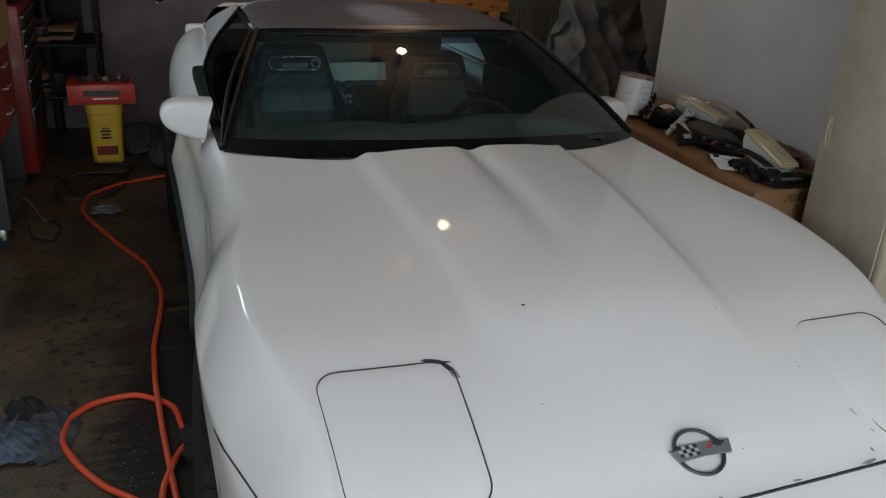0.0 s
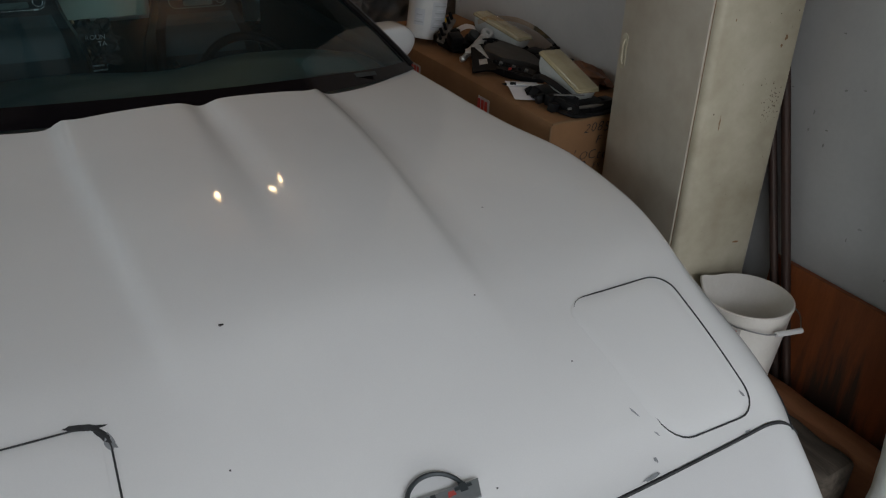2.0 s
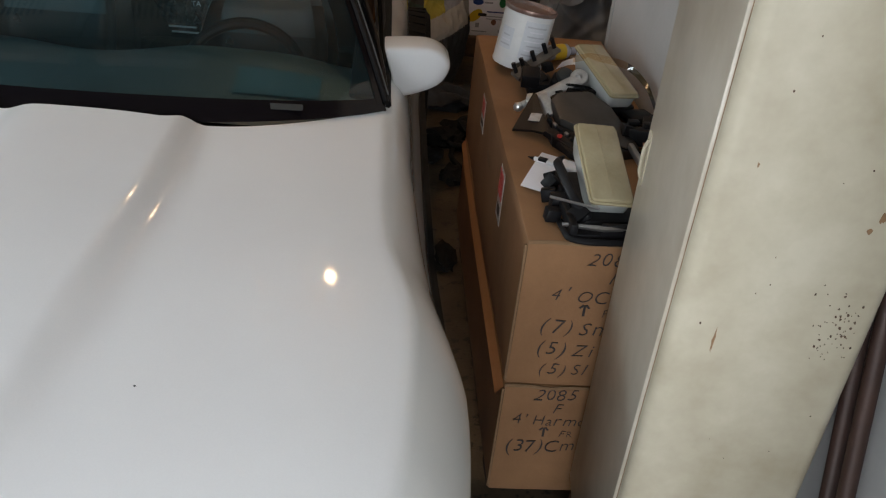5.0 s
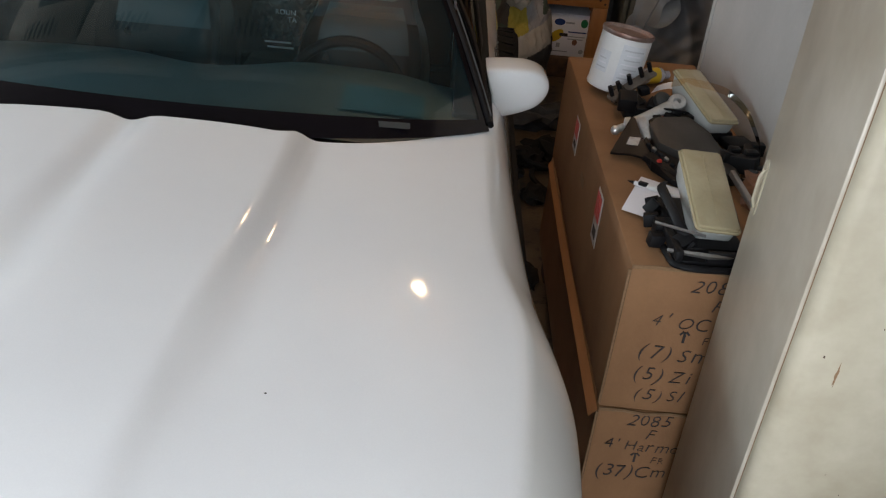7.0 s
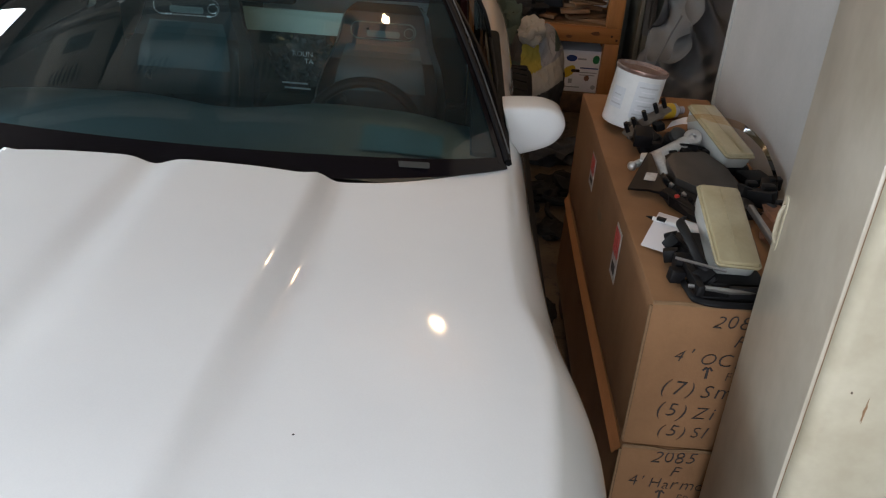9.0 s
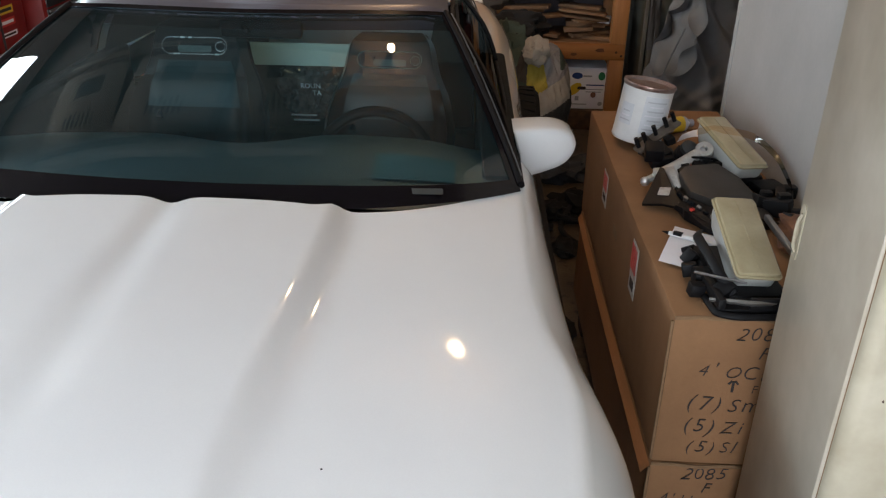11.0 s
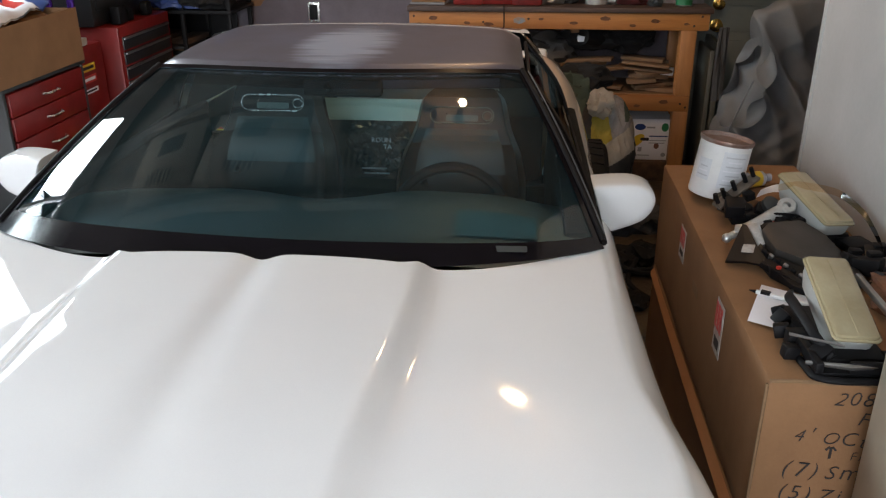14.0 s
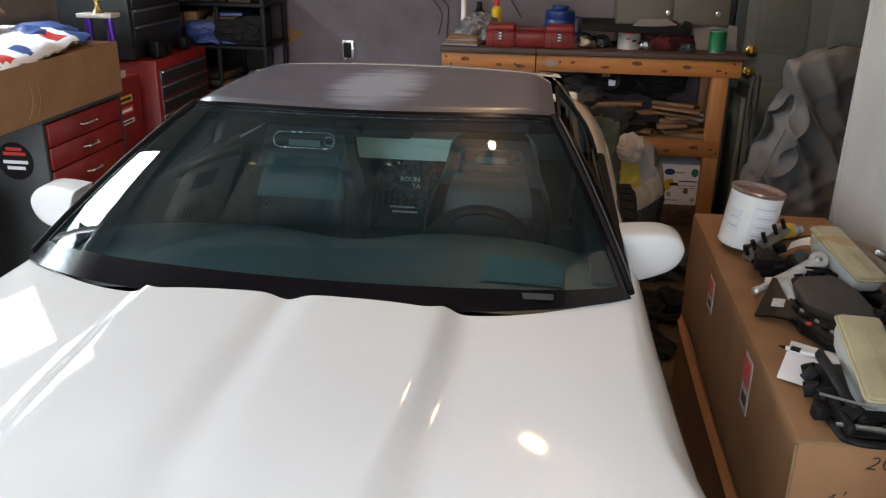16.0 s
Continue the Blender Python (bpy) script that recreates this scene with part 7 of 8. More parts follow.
# Printed fruit carton under the bench.
bm = bmx()
span(bm, (1.12, 5.02, 0.002), (1.42, 5.35, 0.12), 0.006)
solo("wooden_crate", bm, M_BEAM, "low dark wooden crate under the bench", "crate")
M_RUST_PRINT = material("rust_brown_print", (0.22, 0.10, 0.07), 0.6, scale=20, fine=200, grain=0.2)
fruit = thing("fruit_carton", "white printed fruit carton on a crate under the bench", "cardboard box", (1.165, 5.05, 0.122))
bm = bmx()
span(bm, (0, 0, 0), (0.235, 0.30, 0.245), 0.004)
part("carton_body", bm, M_PAPER, fruit)
for a, b, mat, name in (((0.004, 0.085), (0.084, 0.15), M_YELLOW, "fruit_print"), ((0.024, 0.178), (0.086, 0.216), M_BLUE, "blue_print"), ((0.176, 0.172), (0.216, 0.222), M_GREEN, "seal_print"), ((0.03, 0.025), (0.12, 0.031), M_PALE_INK, "print"),
                        ((0.10, 0.115), (0.21, 0.12), M_PALE_INK, "print"), ((0.11, 0.10), (0.2, 0.105), M_PALE_INK, "print"), ((0.140, 0.068), (0.170, 0.102), M_RUST_PRINT, "round_print"), ((0.05, 0.05), (0.072, 0.076), M_PALE_INK, "print"), ((0.11, 0.14), (0.215, 0.147), M_BLUE, "print"), ((0.185, 0.02), (0.212, 0.046), M_PALE_INK, "round_print"), ((0.09, 0.19), (0.14, 0.2), M_PALE_INK, "print")):
    bm = bmx()
    if "fruit" in name or "seal" in name or "round" in name or "blue" in name:
        cx, cz, rx, rz = (a[0] + b[0]) / 2, (a[1] + b[1]) / 2, (b[0] - a[0]) / 2, (b[1] - a[1]) / 2
        plate(bm, [(rx * math.cos(t), rz * math.sin(t) + (0.5 * rx * math.cos(t) if "fruit" in name else 0)) for t in [2 * math.pi * i / 18 for i in range(18)]], 0.0008, pose(cx, -0.0002, cz, 90))
    else:
        span(bm, (a[0], -0.001, a[1]), (b[0], -0.0001, b[1]))
    part(name, bm, mat, fruit, smooth=False)
bm = bmx()
plate(bm, rounded(0.05, 0.018, 0.008, 3), 0.001, pose(0.085, -0.0006, 0.125, 90))
part("grip_hole", bm, M_INK, fruit)

# Patchwork blanket heap beside the bench.
bm = bmx()
crumpled(bm, (0.955, 4.55, 0.29), (0.34, 0.34, 0.66), 90.0, 6, 0.11, 0.003)
heap = solo("patchwork_blanket", bm, M_CLOTH_GREY, "bundled patchwork blanket in grey, cream and yellow", "blanket")
M_CREAM_CLOTH = material("cream_cloth", (0.46, 0.41, 0.34), 0.9, scale=14, fine=200, grain=0.2, bump=0.2)
for mat in (M_CREAM_CLOTH, M_CLOTH_YELLOW, M_CLOTH_GREEN, material("pale_grey_cloth", (0.30, 0.29, 0.29), 0.85, scale=14, fine=200, grain=0.2, bump=0.2)):
    heap.data.materials.append(mat)
for f in heap.data.polygons:
    c = f.center
    s = c.z - 0.55 * (c.x - 0.965)
    if 0.275 < s < 0.405:
        f.material_index = 1
    elif s >= 0.405 and c.x > 1.055 and c.z > 0.50:
        f.material_index = 3
    elif s >= 0.405 and c.x + 0.25 * (c.z - 0.5) > 0.975:
        f.material_index = 4
    elif s >= 0.405 and c.x > 0.885 and c.z < 0.60:
        f.material_index = 2
    elif s >= 0.405 and c.z < 0.44:
        f.material_index = 3
for k, (x, y, z, sx, sy, sz, mat, what) in enumerate(((0.76, 4.65, 0.52, 0.25, 0.3, 0.34, M_CLOTH_GREEN, "dark green"), (0.84, 4.72, 0.66, 0.3, 0.22, 0.14, M_CLOTH_BLACK, "black"), (0.925, 4.42, 0.60, 0.12, 0.09, 0.13, M_CREAM_CLOTH, "cream"), (0.66, 4.75, 0.58, 0.26, 0.3, 0.26, M_CLOTH_GREY, "grey-brown"))):
    bm = bmx()
    crumpled(bm, (x, y, z), (sx, sy, sz), 100.0 + k, 4, 0.4)
    solo("crumpled_cloth", bm, mat, what + " crumpled cloth thrown over the blanket heap", "cloth", "cloths on the heap")
bm = bmx()
span(bm, (0.62, 4.5, 0.003), (0.95, 4.9, 0.5), 0.01)
solo("storage_box", bm, M_CARD_EDGE, "dark cardboard storage box under the heaped cloths", "cardboard box")


# Coil of black hose on the floor past the car's door.
bm = bmx()
tube(bm, bend([(1.08 + (0.085 + 0.012 * math.sin(2.1 * k)) * math.cos(radians(60 * k)), 3.76 + (0.11 + 0.012 * math.cos(1.7 * k)) * math.sin(radians(60 * k)), 0.016 + 0.006 * (k % 5) + 0.004 * (k // 6)) for k in range(20)] + [(1.02, 3.60, 0.014), (1.10, 3.42, 0.014), (1.18, 3.36, 0.014)], 6), 0.012, 8)
solo("rubber_hose", bm, M_RUBBER, "coiled black rubber hose lying on the floor", "hose")

# Grey car cover hanging over a stand.
def cover_shape(nu, nv):
    """A cover hung over a short ridge, wider towards the floor, with lumps where things stand under it; rows run round it."""
    a = radians(90) + 2 * math.pi * np.linspace(0, 1, nu)[:, None]
    v = np.linspace(0, 1, nv)[None, :]
    cap = np.clip(v / 0.15, 0, 1)
    z = np.where(v < 0.15, 1.13 - 0.04 * cap**2, 1.09 - 1.085 * (v - 0.15) / 0.85) + 0 * a
    r = np.where(v < 0.15, 0.10 * np.sin(cap * math.pi / 2), 0.10 + 0.245 * (1.09 - z))
    along = 0.20 * np.clip(1.7 * np.cos(a), -1, 1) * np.clip(v / 0.03, 0, 1)
    p = np.stack([1.86 + along + r * np.cos(a), 4.28 + 0.25 * along + r * np.sin(a), z], -1)
    p[..., 2] += 0.035 * np.sin(11 * p[..., 0] + 0.6) * (1 - v) ** 2
    for knob, size in (((1.47, 4.15, 0.76), 0.18), ((1.84, 4.08, 0.93), 0.12)):
        d = p - np.array(knob)
        far = np.sqrt((d * d).sum(-1, keepdims=True)) + 1e-9
        p = np.where(far < size, np.array(knob) + d / far * size, p)
    p[..., 0] = np.clip(p[..., 0], 1.2, RECESS_X - 0.03)
    p[..., 1] = np.minimum(p[..., 1], 4.97)
    return p


def crease(p, along, size, seed):
    """Sharp-edged folds that run along a slanting line."""
    d = Vector(along).normalized()
    q = p - d * (0.88 * p.dot(d))
    return 0.30 - abs(noise.noise(q / size + Vector((seed, 2 * seed, 0))))


bm = bmx()
folds = (((1.0, 0.1, 0.35), 0.16, 0.07, 0.4), ((0.9, 0.1, -0.55), 0.22, 0.08, 2.0), ((0.8, -0.2, 0.7), 0.13, 0.035, 4.1), ((0.9, 0.4, -0.8), 0.075, 0.018, 1.3), ((0.3, 0.1, 1.0), 0.26, 0.05, 3.0))
cloth_mesh(bm, eased(creased(eased(cover_shape(360, 190), 80), folds), 5))
car_cover = solo("car_cover", bm, M_TARP, "crumpled grey fabric car cover hung over a stand", "car cover")
bm = bmx()
tube(bm, bend([(1.42, 4.12, 0.30), (1.46, 4.06, 0.50), (1.50, 4.05, 0.66), (1.56, 4.08, 0.80)]), 0.006, 6, flat=0.5)
part("strap", bm, M_TARP, car_cover, "grey cover strap")
bm = bmx()
grid(bm, lambda u, v: Vector((1.575 + 0.05 * u + 0.01 * math.sin(20 * u), 4.96 + 0.012 * math.sin(11 * u + 4 * v), 0.50 + 0.40 * v)), 12, 10)
solo("striped_towel", bm, M_CLOTH_GREY, "grey folded towel hanging beside the bench end", "towel")
bm = bmx()
span(bm, (1.60, 5.06, 0.002), (1.63, 5.4, 0.80), 0.004)
span(bm, (1.565, 5.06, 0.002), (1.59, 5.4, 0.76), 0.004)
solo("leaning_panel", bm, M_CABINET_WHITE, "pale panels leaning beside the bench end", "panel")

# Beige cloth hanging on the wall's end.
bm = bmx()
def wall_cloth(u, v):
    z = 1.02 - 0.62 * v
    return Vector((1.452 + 0.085 * u * (0.6 + 0.4 * math.sin(2.6 * v)), 2.945 + 0.018 * math.sin(9 * u + 4 * v) + 0.012 * math.sin(17 * v + 3 * u), z + 0.03 * math.sin(5 * u) * (1 - v)))
grid(bm, wall_cloth, 14, 30)
bmesh.ops.solidify(bm, geom=bm.faces[:], thickness=0.003)
solo("hanging_cloth", bm, material("beige_cloth", (0.27, 0.24, 0.20), 0.9, tone=(0.19, 0.165, 0.135), scale=10, fine=180, grain=0.2, bump=0.2), "beige cloth hanging over the wall's end", "cloth")

# White wall cupboard over the bench.
cup = thing("wall_cupboard", "dull white double-door wall cupboard with round knobs", "cupboard", (0.85, 5.20, 1.12))
bm = bmx()
span(bm, (0, 0.018, 0), (0.62, 0.297, 0.8), 0.004)
part("cupboard_body", bm, M_CABINET_WHITE, cup)
for x0, x1, kx in ((0.005, 0.305, 0.28), (0.312, 0.615, 0.55)):
    bm = bmx()
    span(bm, (x0, 0, 0.008), (x1, 0.016, 0.79), 0.004)
    leaf = part("cupboard_door", bm, M_CABINET_WHITE, cup)
    bm = bmx()
    lathe(bm, [(0.008, 0), (0.006, 0.012), (0.014, 0.018), (0.014, 0.026), (0, 0.03)], 14, pose(kx, 0, 0.075, 90))
    part("knob", bm, M_CHROME, leaf)

# Socket, hole patch and loose wires on the back wall.
socket = thing("wall_socket", "dark wall socket with metal plate", "socket", (-0.78, BACK_Y, 0.89))
bm = bmx()
span(bm, (-0.038, -0.012, -0.06), (0.038, -0.001, 0.06), 0.004)
part("socket_plate", bm, M_CHROME, socket)
bm = bmx()
span(bm, (-0.024, -0.03, -0.045), (0.024, -0.012, 0.045), 0.004)
part("socket_face", bm, M_BLACK, socket)
bm = bmx()
plate(bm, [(0.07 * math.cos(t) * (1 + 0.3 * math.sin(3 * t)), 0.045 * math.sin(t)) for t in [2 * math.pi * i / 16 for i in range(16)]], 0.004, pose(-1.15, BACK_Y - 0.0005, 0.965, 90))
structure("wall_patch", bm, M_CARD, "rough brown filler patch in the plaster", "wall patch")
for k, pts in enumerate((((-0.25, 5.48, 1.6), (-0.28, 5.47, 1.3), (-0.18, 5.47, 1.12), (-0.2, 5.46, 1.0)), ((-0.32, 5.48, 1.6), (-0.22, 5.47, 1.25), (-0.14, 5.46, 1.15), (-0.17, 5.46, 0.6)), ((0.1, 5.485, 1.5), (0.22, 5.485, 1.25), (0.3, 5.485, 1.12)))):
    bm = bmx()
    tube(bm, bend(pts), 0.004, 6)
    solo("loose_wire", bm, M_CABLE, "thin dark loose wire hanging down the back wall", "wire", "hanging wires")

# Trees outside the side window.
rng = random.Random(41)
bm = bmx()
for k in range(2600):
    c = Vector((-7.5 + rng.gauss(0, 0.5), rng.uniform(1.0, 13.0), 0))
    c.z = rng.uniform(0.2, 3.9 + 0.7 * math.sin(c.y * 1.3) + 0.4 * math.sin(c.y * 3.1))
    m = pose(c.x, c.y, c.z, rng.uniform(0, 180), rng.uniform(0, 180), rng.uniform(0, 180))
    s_ = rng.uniform(0.12, 0.28)
    bm.faces.new([bm.verts.new(m @ Vector(p)) for p in ((-s_, 0, 0), (0, -s_ * 0.5, 0), (s_, 0, 0), (0, s_ * 0.5, 0))])
hedge = solo("hedge", bm, material("green_leaves", (0.07, 0.13, 0.035), 0.6, tone=(0.035, 0.07, 0.02), scale=3, fine=40, grain=0.2, island=0.6), "green leafy hedge outside the side window", "hedge")
tagged(hedge, "green leafy hedge outside the side window", "hedge", kind="stuff")

# ---- Left side of the garage ----
cart = thing("drawer_cart", "dark steel tool cart with red drawers on casters", "tool cart", (-1.52, 3.33, 0))
for name, a, b, mat in (("cart_side", (-0.50, 0.0, 0.12), (0.0, 0.02, 0.85), M_DARK_STEEL), ("cart_side", (-0.50, 0.63, 0.12), (0.0, 0.65, 0.85), M_DARK_STEEL), ("cart_top", (-0.5, -0.01, 0.85), (0.01, 0.66, 0.868), M_DARK_STEEL),
                        ("cart_back", (-0.5, 0.02, 0.12), (-0.485, 0.63, 0.85), M_DARK_STEEL), ("cart_shelf", (-0.485, 0.02, 0.14), (0.0, 0.63, 0.16), M_DARK_STEEL), ("cart_divider", (-0.485, 0.02, 0.50), (0.0, 0.63, 0.512), M_RED)):
    bm = bmx()
    span(bm, a, b, 0.004)
    part(name, bm, mat, cart)
for z0, z1 in ((0.745, 0.84), (0.645, 0.74), (0.52, 0.64)):
    bm = bmx()
    span(bm, (-0.4, 0.03, z0), (0.006, 0.62, z1), 0.004)
    d = part("drawer", bm, M_RED, cart, "scratched red drawer")
    bm = bmx()
    tube(bm, [(0.006, 0.27, (z0 + z1) / 2), (0.026, 0.29, (z0 + z1) / 2), (0.026, 0.37, (z0 + z1) / 2), (0.006, 0.39, (z0 + z1) / 2)], 0.005, 8)
    part("handle", bm, M_CHROME, d)
for x in (-0.44, -0.05):
    for y in (0.05, 0.6):
        bm = bmx()
        lathe(bm, [(0, -0.015), (0.04, -0.015), (0.045, 0), (0.04, 0.015), (0, 0.015)], 16, pose(x, y, 0.046, 90, 0, 60))
        w = part("caster", bm, M_DARK_STEEL, cart)
        bm = bmx()
        span(bm, (x - 0.02, y - 0.025, 0.06), (x + 0.02, y + 0.025, 0.12), 0.004)
        part("fork", bm, M_METAL, w)
bm = bmx()
plate(bm, [(0.08 * math.cos(t), 0.08 * math.sin(t)) for t in [2 * math.pi * i / 24 for i in range(24)]], 0.001, pose(-0.14, -0.0004, 0.69, 90))
dec = part("decal", bm, M_BLACK, cart, "round black and red decal")
for z, w, mat in ((0.72, 0.1, M_RED_BRIGHT), (0.74, 0.07, M_RED_BRIGHT), (0.685, 0.11, M_PAPER), (0.66, 0.08, M_PAPER)):
    bm = bmx()
    span(bm, (-0.14 - w / 2, -0.0022, z - 0.006), (-0.14 + w / 2, -0.0014, z + 0.008))
    part("decal_bar", bm, mat, dec, smooth=False)
bm = bmx()
span(bm, (-0.06, -0.0012, 0.44), (-0.015, -0.0002, 0.51))
part("paper_label", bm, M_PAPER, cart, smooth=False)
bm = bmx()
crumpled(bm, (-1.72, 3.62, 0.21), (0.22, 0.2, 0.12), 33.0, 3, 0.3, 0.161)
solo("power_drill", bm, M_BLUE, "blue and black power tool on the cart shelf", "power tool")

# Open carton of bags on the cart.
carton_open = thing("open_carton", "long open brown carton, bent, on the tool cart", "cardboard box", (-2.08, 2.72, 0.872))


def carton_wall(bm, p0, p1, h0, h1, thick, bow, sag=0.0):
    p0, p1 = Vector(p0), Vector(p1)
    side = Vector((p1.y - p0.y, p0.x - p1.x, 0)).normalized()
    for off in (0, thick):
        grid(bm, lambda u, v: p0.lerp(p1, u) + side * (off + bow * math.sin(math.pi * u) * v) + Vector((0, 0, (h0 + (h1 - h0) * u) * v - sag * (1 - u) ** 2 * 1.0)), 16, 6)


for p0, p1, bow in (((0.58, 0, 0), (0.58, 1.24, 0), 0.015), ((0.58, 1.24, 0), (0, 1.24, 0), 0.0), ((0, 1.24, 0), (0, 0, 0), 0.0), ((0, 0, 0), (0.58, 0, 0), 0.0)):
    bm = bmx()
    carton_wall(bm, p0, p1, 0.23, 0.235, 0.005, bow)
    part("carton_wall", bm, M_CARD, carton_open)
bm = bmx()
span(bm, (0.005, 0.005, 0.0), (0.575, 1.235, 0.008))
part("carton_floor", bm, M_CARD, carton_open)
for k in range(2):
    bm = bmx()
    tube(bm, bend([(0.587, 0.50 + 0.06 * k, 0.02), (0.595, 0.53 + 0.05 * k, 0.1), (0.590, 0.52 + 0.06 * k, 0.2)]), 0.004, 6)
    part("crease", bm, M_CARD, carton_open)
def bag_sheet(p, q, r, s, bulge, seed):
    """A puffed flat bag between four corners."""
    p, q, r, s = (Vector(c) for c in (p, q, r, s))

    def top(u, v):
        c = p.lerp(q, u).lerp(s.lerp(r, u), v)
        puff = bulge * (math.sin(math.pi * u) * math.sin(math.pi * v)) ** 0.4
        return c + Vector((0, 0, puff + 0.018 * noise.noise(c * 9 + Vector((seed, 0, 0))) + 0.008 * (1 - 3 * abs(noise.noise(c * 14 + Vector((0, seed, 0)))))))
    return top


for k, (c4, bulge, mat, what) in enumerate(((((-2.02, 2.80, 1.05), (-1.56, 2.86, 1.06), (-1.55, 3.42, 1.06), (-2.0, 3.44, 1.07)), 0.06, M_FOIL, "clear"), (((-1.98, 3.10, 1.09), (-1.54, 3.12, 1.07), (-1.58, 3.90, 1.13), (-2.0, 3.88, 1.15)), 0.05, M_PAPER, "white"),
                                                  (((-1.96, 3.60, 1.11), (-1.66, 3.58, 1.12), (-1.68, 3.97, 1.15), (-1.98, 3.96, 1.14)), 0.05, M_BLUE_BAG, "blue"), (((-2.06, 3.25, 1.17), (-1.80, 3.25, 1.18), (-1.86, 3.72, 1.24), (-2.06, 3.74, 1.25)), 0.07, M_BEIGE_BAG, "beige"),
                                                  (((-1.66, 3.55, 1.05), (-1.53, 3.55, 1.03), (-1.53, 3.9, 1.05), (-1.66, 3.92, 1.08)), 0.03, M_CARD, "brown"))):
    bm = bmx()
    f = bag_sheet(*c4, bulge, 12.0 * k)
    grid(bm, f, 26, 32)
    grid(bm, lambda u, v: f(u, v) - Vector((0, 0, 0.008 + 1.2 * bulge * (math.sin(math.pi * u) * math.sin(math.pi * v)) ** 0.5)), 26, 32)
    bag_ob = solo("plastic_bag", bm, mat, what + " printed plastic bag stuffed in the open carton", "plastic bag", "bags in the carton")
    if k == 1:
        for m2 in (M_RED_BRIGHT, M_BLUE_BAG):
            bag_ob.data.materials.append(m2)
        for face in bag_ob.data.polygons:
            c = face.center
            if (c.x + 1.60) ** 2 + (c.y - 3.28) ** 2 < 0.0012 or (1.6 < c.x * -1 < 1.72 and 3.66 < c.y < 3.74):
                face.material_index = 1
            elif (c.x + 1.62) ** 2 + (c.y - 3.42) ** 2 < 0.0016 or c.y > 3.80:
                face.material_index = 2

bin_ = thing("plastic_bin", "pale cream plastic bin standing on the floor", "bin", (-1.80, 2.98, 0))
bm = bmx()
outer = rounded(0.32, 0.26, 0.05, 5)
rings = []
for s, z in ((0.0, 0.004), (0.82, 0.004), (1.0, 0.58), (1.06, 0.585), (1.06, 0.615), (0.97, 0.615), (0.8, 0.02), (0.0, 0.015)):
    rings.append([bm.verts.new((x * max(s, 0.01), y * max(s, 0.01), z)) for x, y in outer])
for a, b in zip(rings, rings[1:]):
    for k in range(len(outer)):
        q = (k + 1) % len(outer)
        bm.faces.new((a[k], a[q], b[q], b[k]))
part("bin_body", bm, M_PAIL, bin_)


def drawer_chest(name, label, at, size, fronts, mat_body, mat_front):
    """A steel chest whose drawers face the car."""
    sx, sy, sz = size
    t = thing(name, label, "tool chest", at)
    bm = bmx()
    span(bm, (-sx, 0, 0), (0, sy, sz), 0.006)
    part("chest_body", bm, mat_body, t)
    z = sz - 0.05
    for h in fronts:
        bm = bmx()
        span(bm, (-0.1, 0.035, z - h + 0.006), (0.008, sy - 0.035, z - 0.004), 0.003)
        d = part("drawer", bm, mat_front, t, "black drawer front")
        bm = bmx()
        box(bm, (0.012, sy / 2, z - 0.012), (0.012, sy - 0.08, 0.012), 0.003)
        part("pull", bm, M_METAL, d, "bright drawer pull")
        z -= h
    return t


chest = drawer_chest("tool_chest", "red steel roller tool chest with black drawers", (-1.5, 4.33, 0.06), (0.45, 0.64, 0.90), (0.075, 0.075, 0.075, 0.11, 0.15, 0.18), M_RED, M_DRAWER_BLACK)
for x in (-0.40, -0.05):
    for y in (0.06, 0.58):
        bm = bmx()
        lathe(bm, [(0, -0.015), (0.028, -0.015), (0.03, 0), (0.028, 0.015), (0, 0.015)], 14, pose(x, y, -0.03, 90))
        part("caster", bm, M_RUBBER, chest)
drawer_chest("top_chest", "black steel top chest with bright drawer pulls", (-1.60, 4.30, 0.963), (0.38, 0.60, 0.44), (0.07, 0.07, 0.08, 0.1), M_DRAWER_BLACK, M_DRAWER_BLACK)
small = thing("side_cabinet", "red steel side cabinet covered with stickers", "cabinet", (-1.58, 4.0, 0))
bm = bmx()
span(bm, (-0.42, 0, 0.003), (0, 0.30, 0.90), 0.008)
part("cabinet_body", bm, M_RED, small)
for z, h, mat in ((0.78, 0.035, M_YELLOW), (0.725, 0.035, M_RED_BRIGHT), (0.675, 0.022, M_PAPER)):
    for face in ("front", "side"):
        bm = bmx()
        if face == "front":
            span(bm, (0.0002, 0.06, z), (0.0014, 0.2, z + h))
        else:
            span(bm, (-0.14, -0.0014, z), (-0.02, -0.0002, z + h))
        s = part("sticker", bm, mat, small, smooth=False)
        bm = bmx()
        if face == "front":
            span(bm, (0.0014, 0.075, z + h * 0.3), (0.0022, 0.185, z + h * 0.7))
        else:
            span(bm, (-0.13, -0.0022, z + h * 0.3), (-0.03, -0.0014, z + h * 0.7))
        part("print", bm, M_INK if mat is not M_RED_BRIGHT else M_PAPER, s, smooth=False)
trophy = thing("trophy", "gold and purple column trophy on the side cabinet", "trophy", (-1.66, 4.12, 0.902))
bm = bmx()
span(bm, (-0.08, -0.05, 0), (0.08, 0.05, 0.035), 0.004)
part("base", bm, M_MARBLE, trophy)
for x in (-0.055, 0.055):
    bm = bmx()
    rod(bm, (x, 0, 0.035), (x, 0, 0.29), 0.018, 14)
    part("column", bm, M_PURPLE, trophy, "purple foil column")
bm = bmx()
span(bm, (-0.09, -0.045, 0.29), (0.09, 0.045, 0.31), 0.004)
part("deck", bm, M_MARBLE, trophy)
bm = bmx()
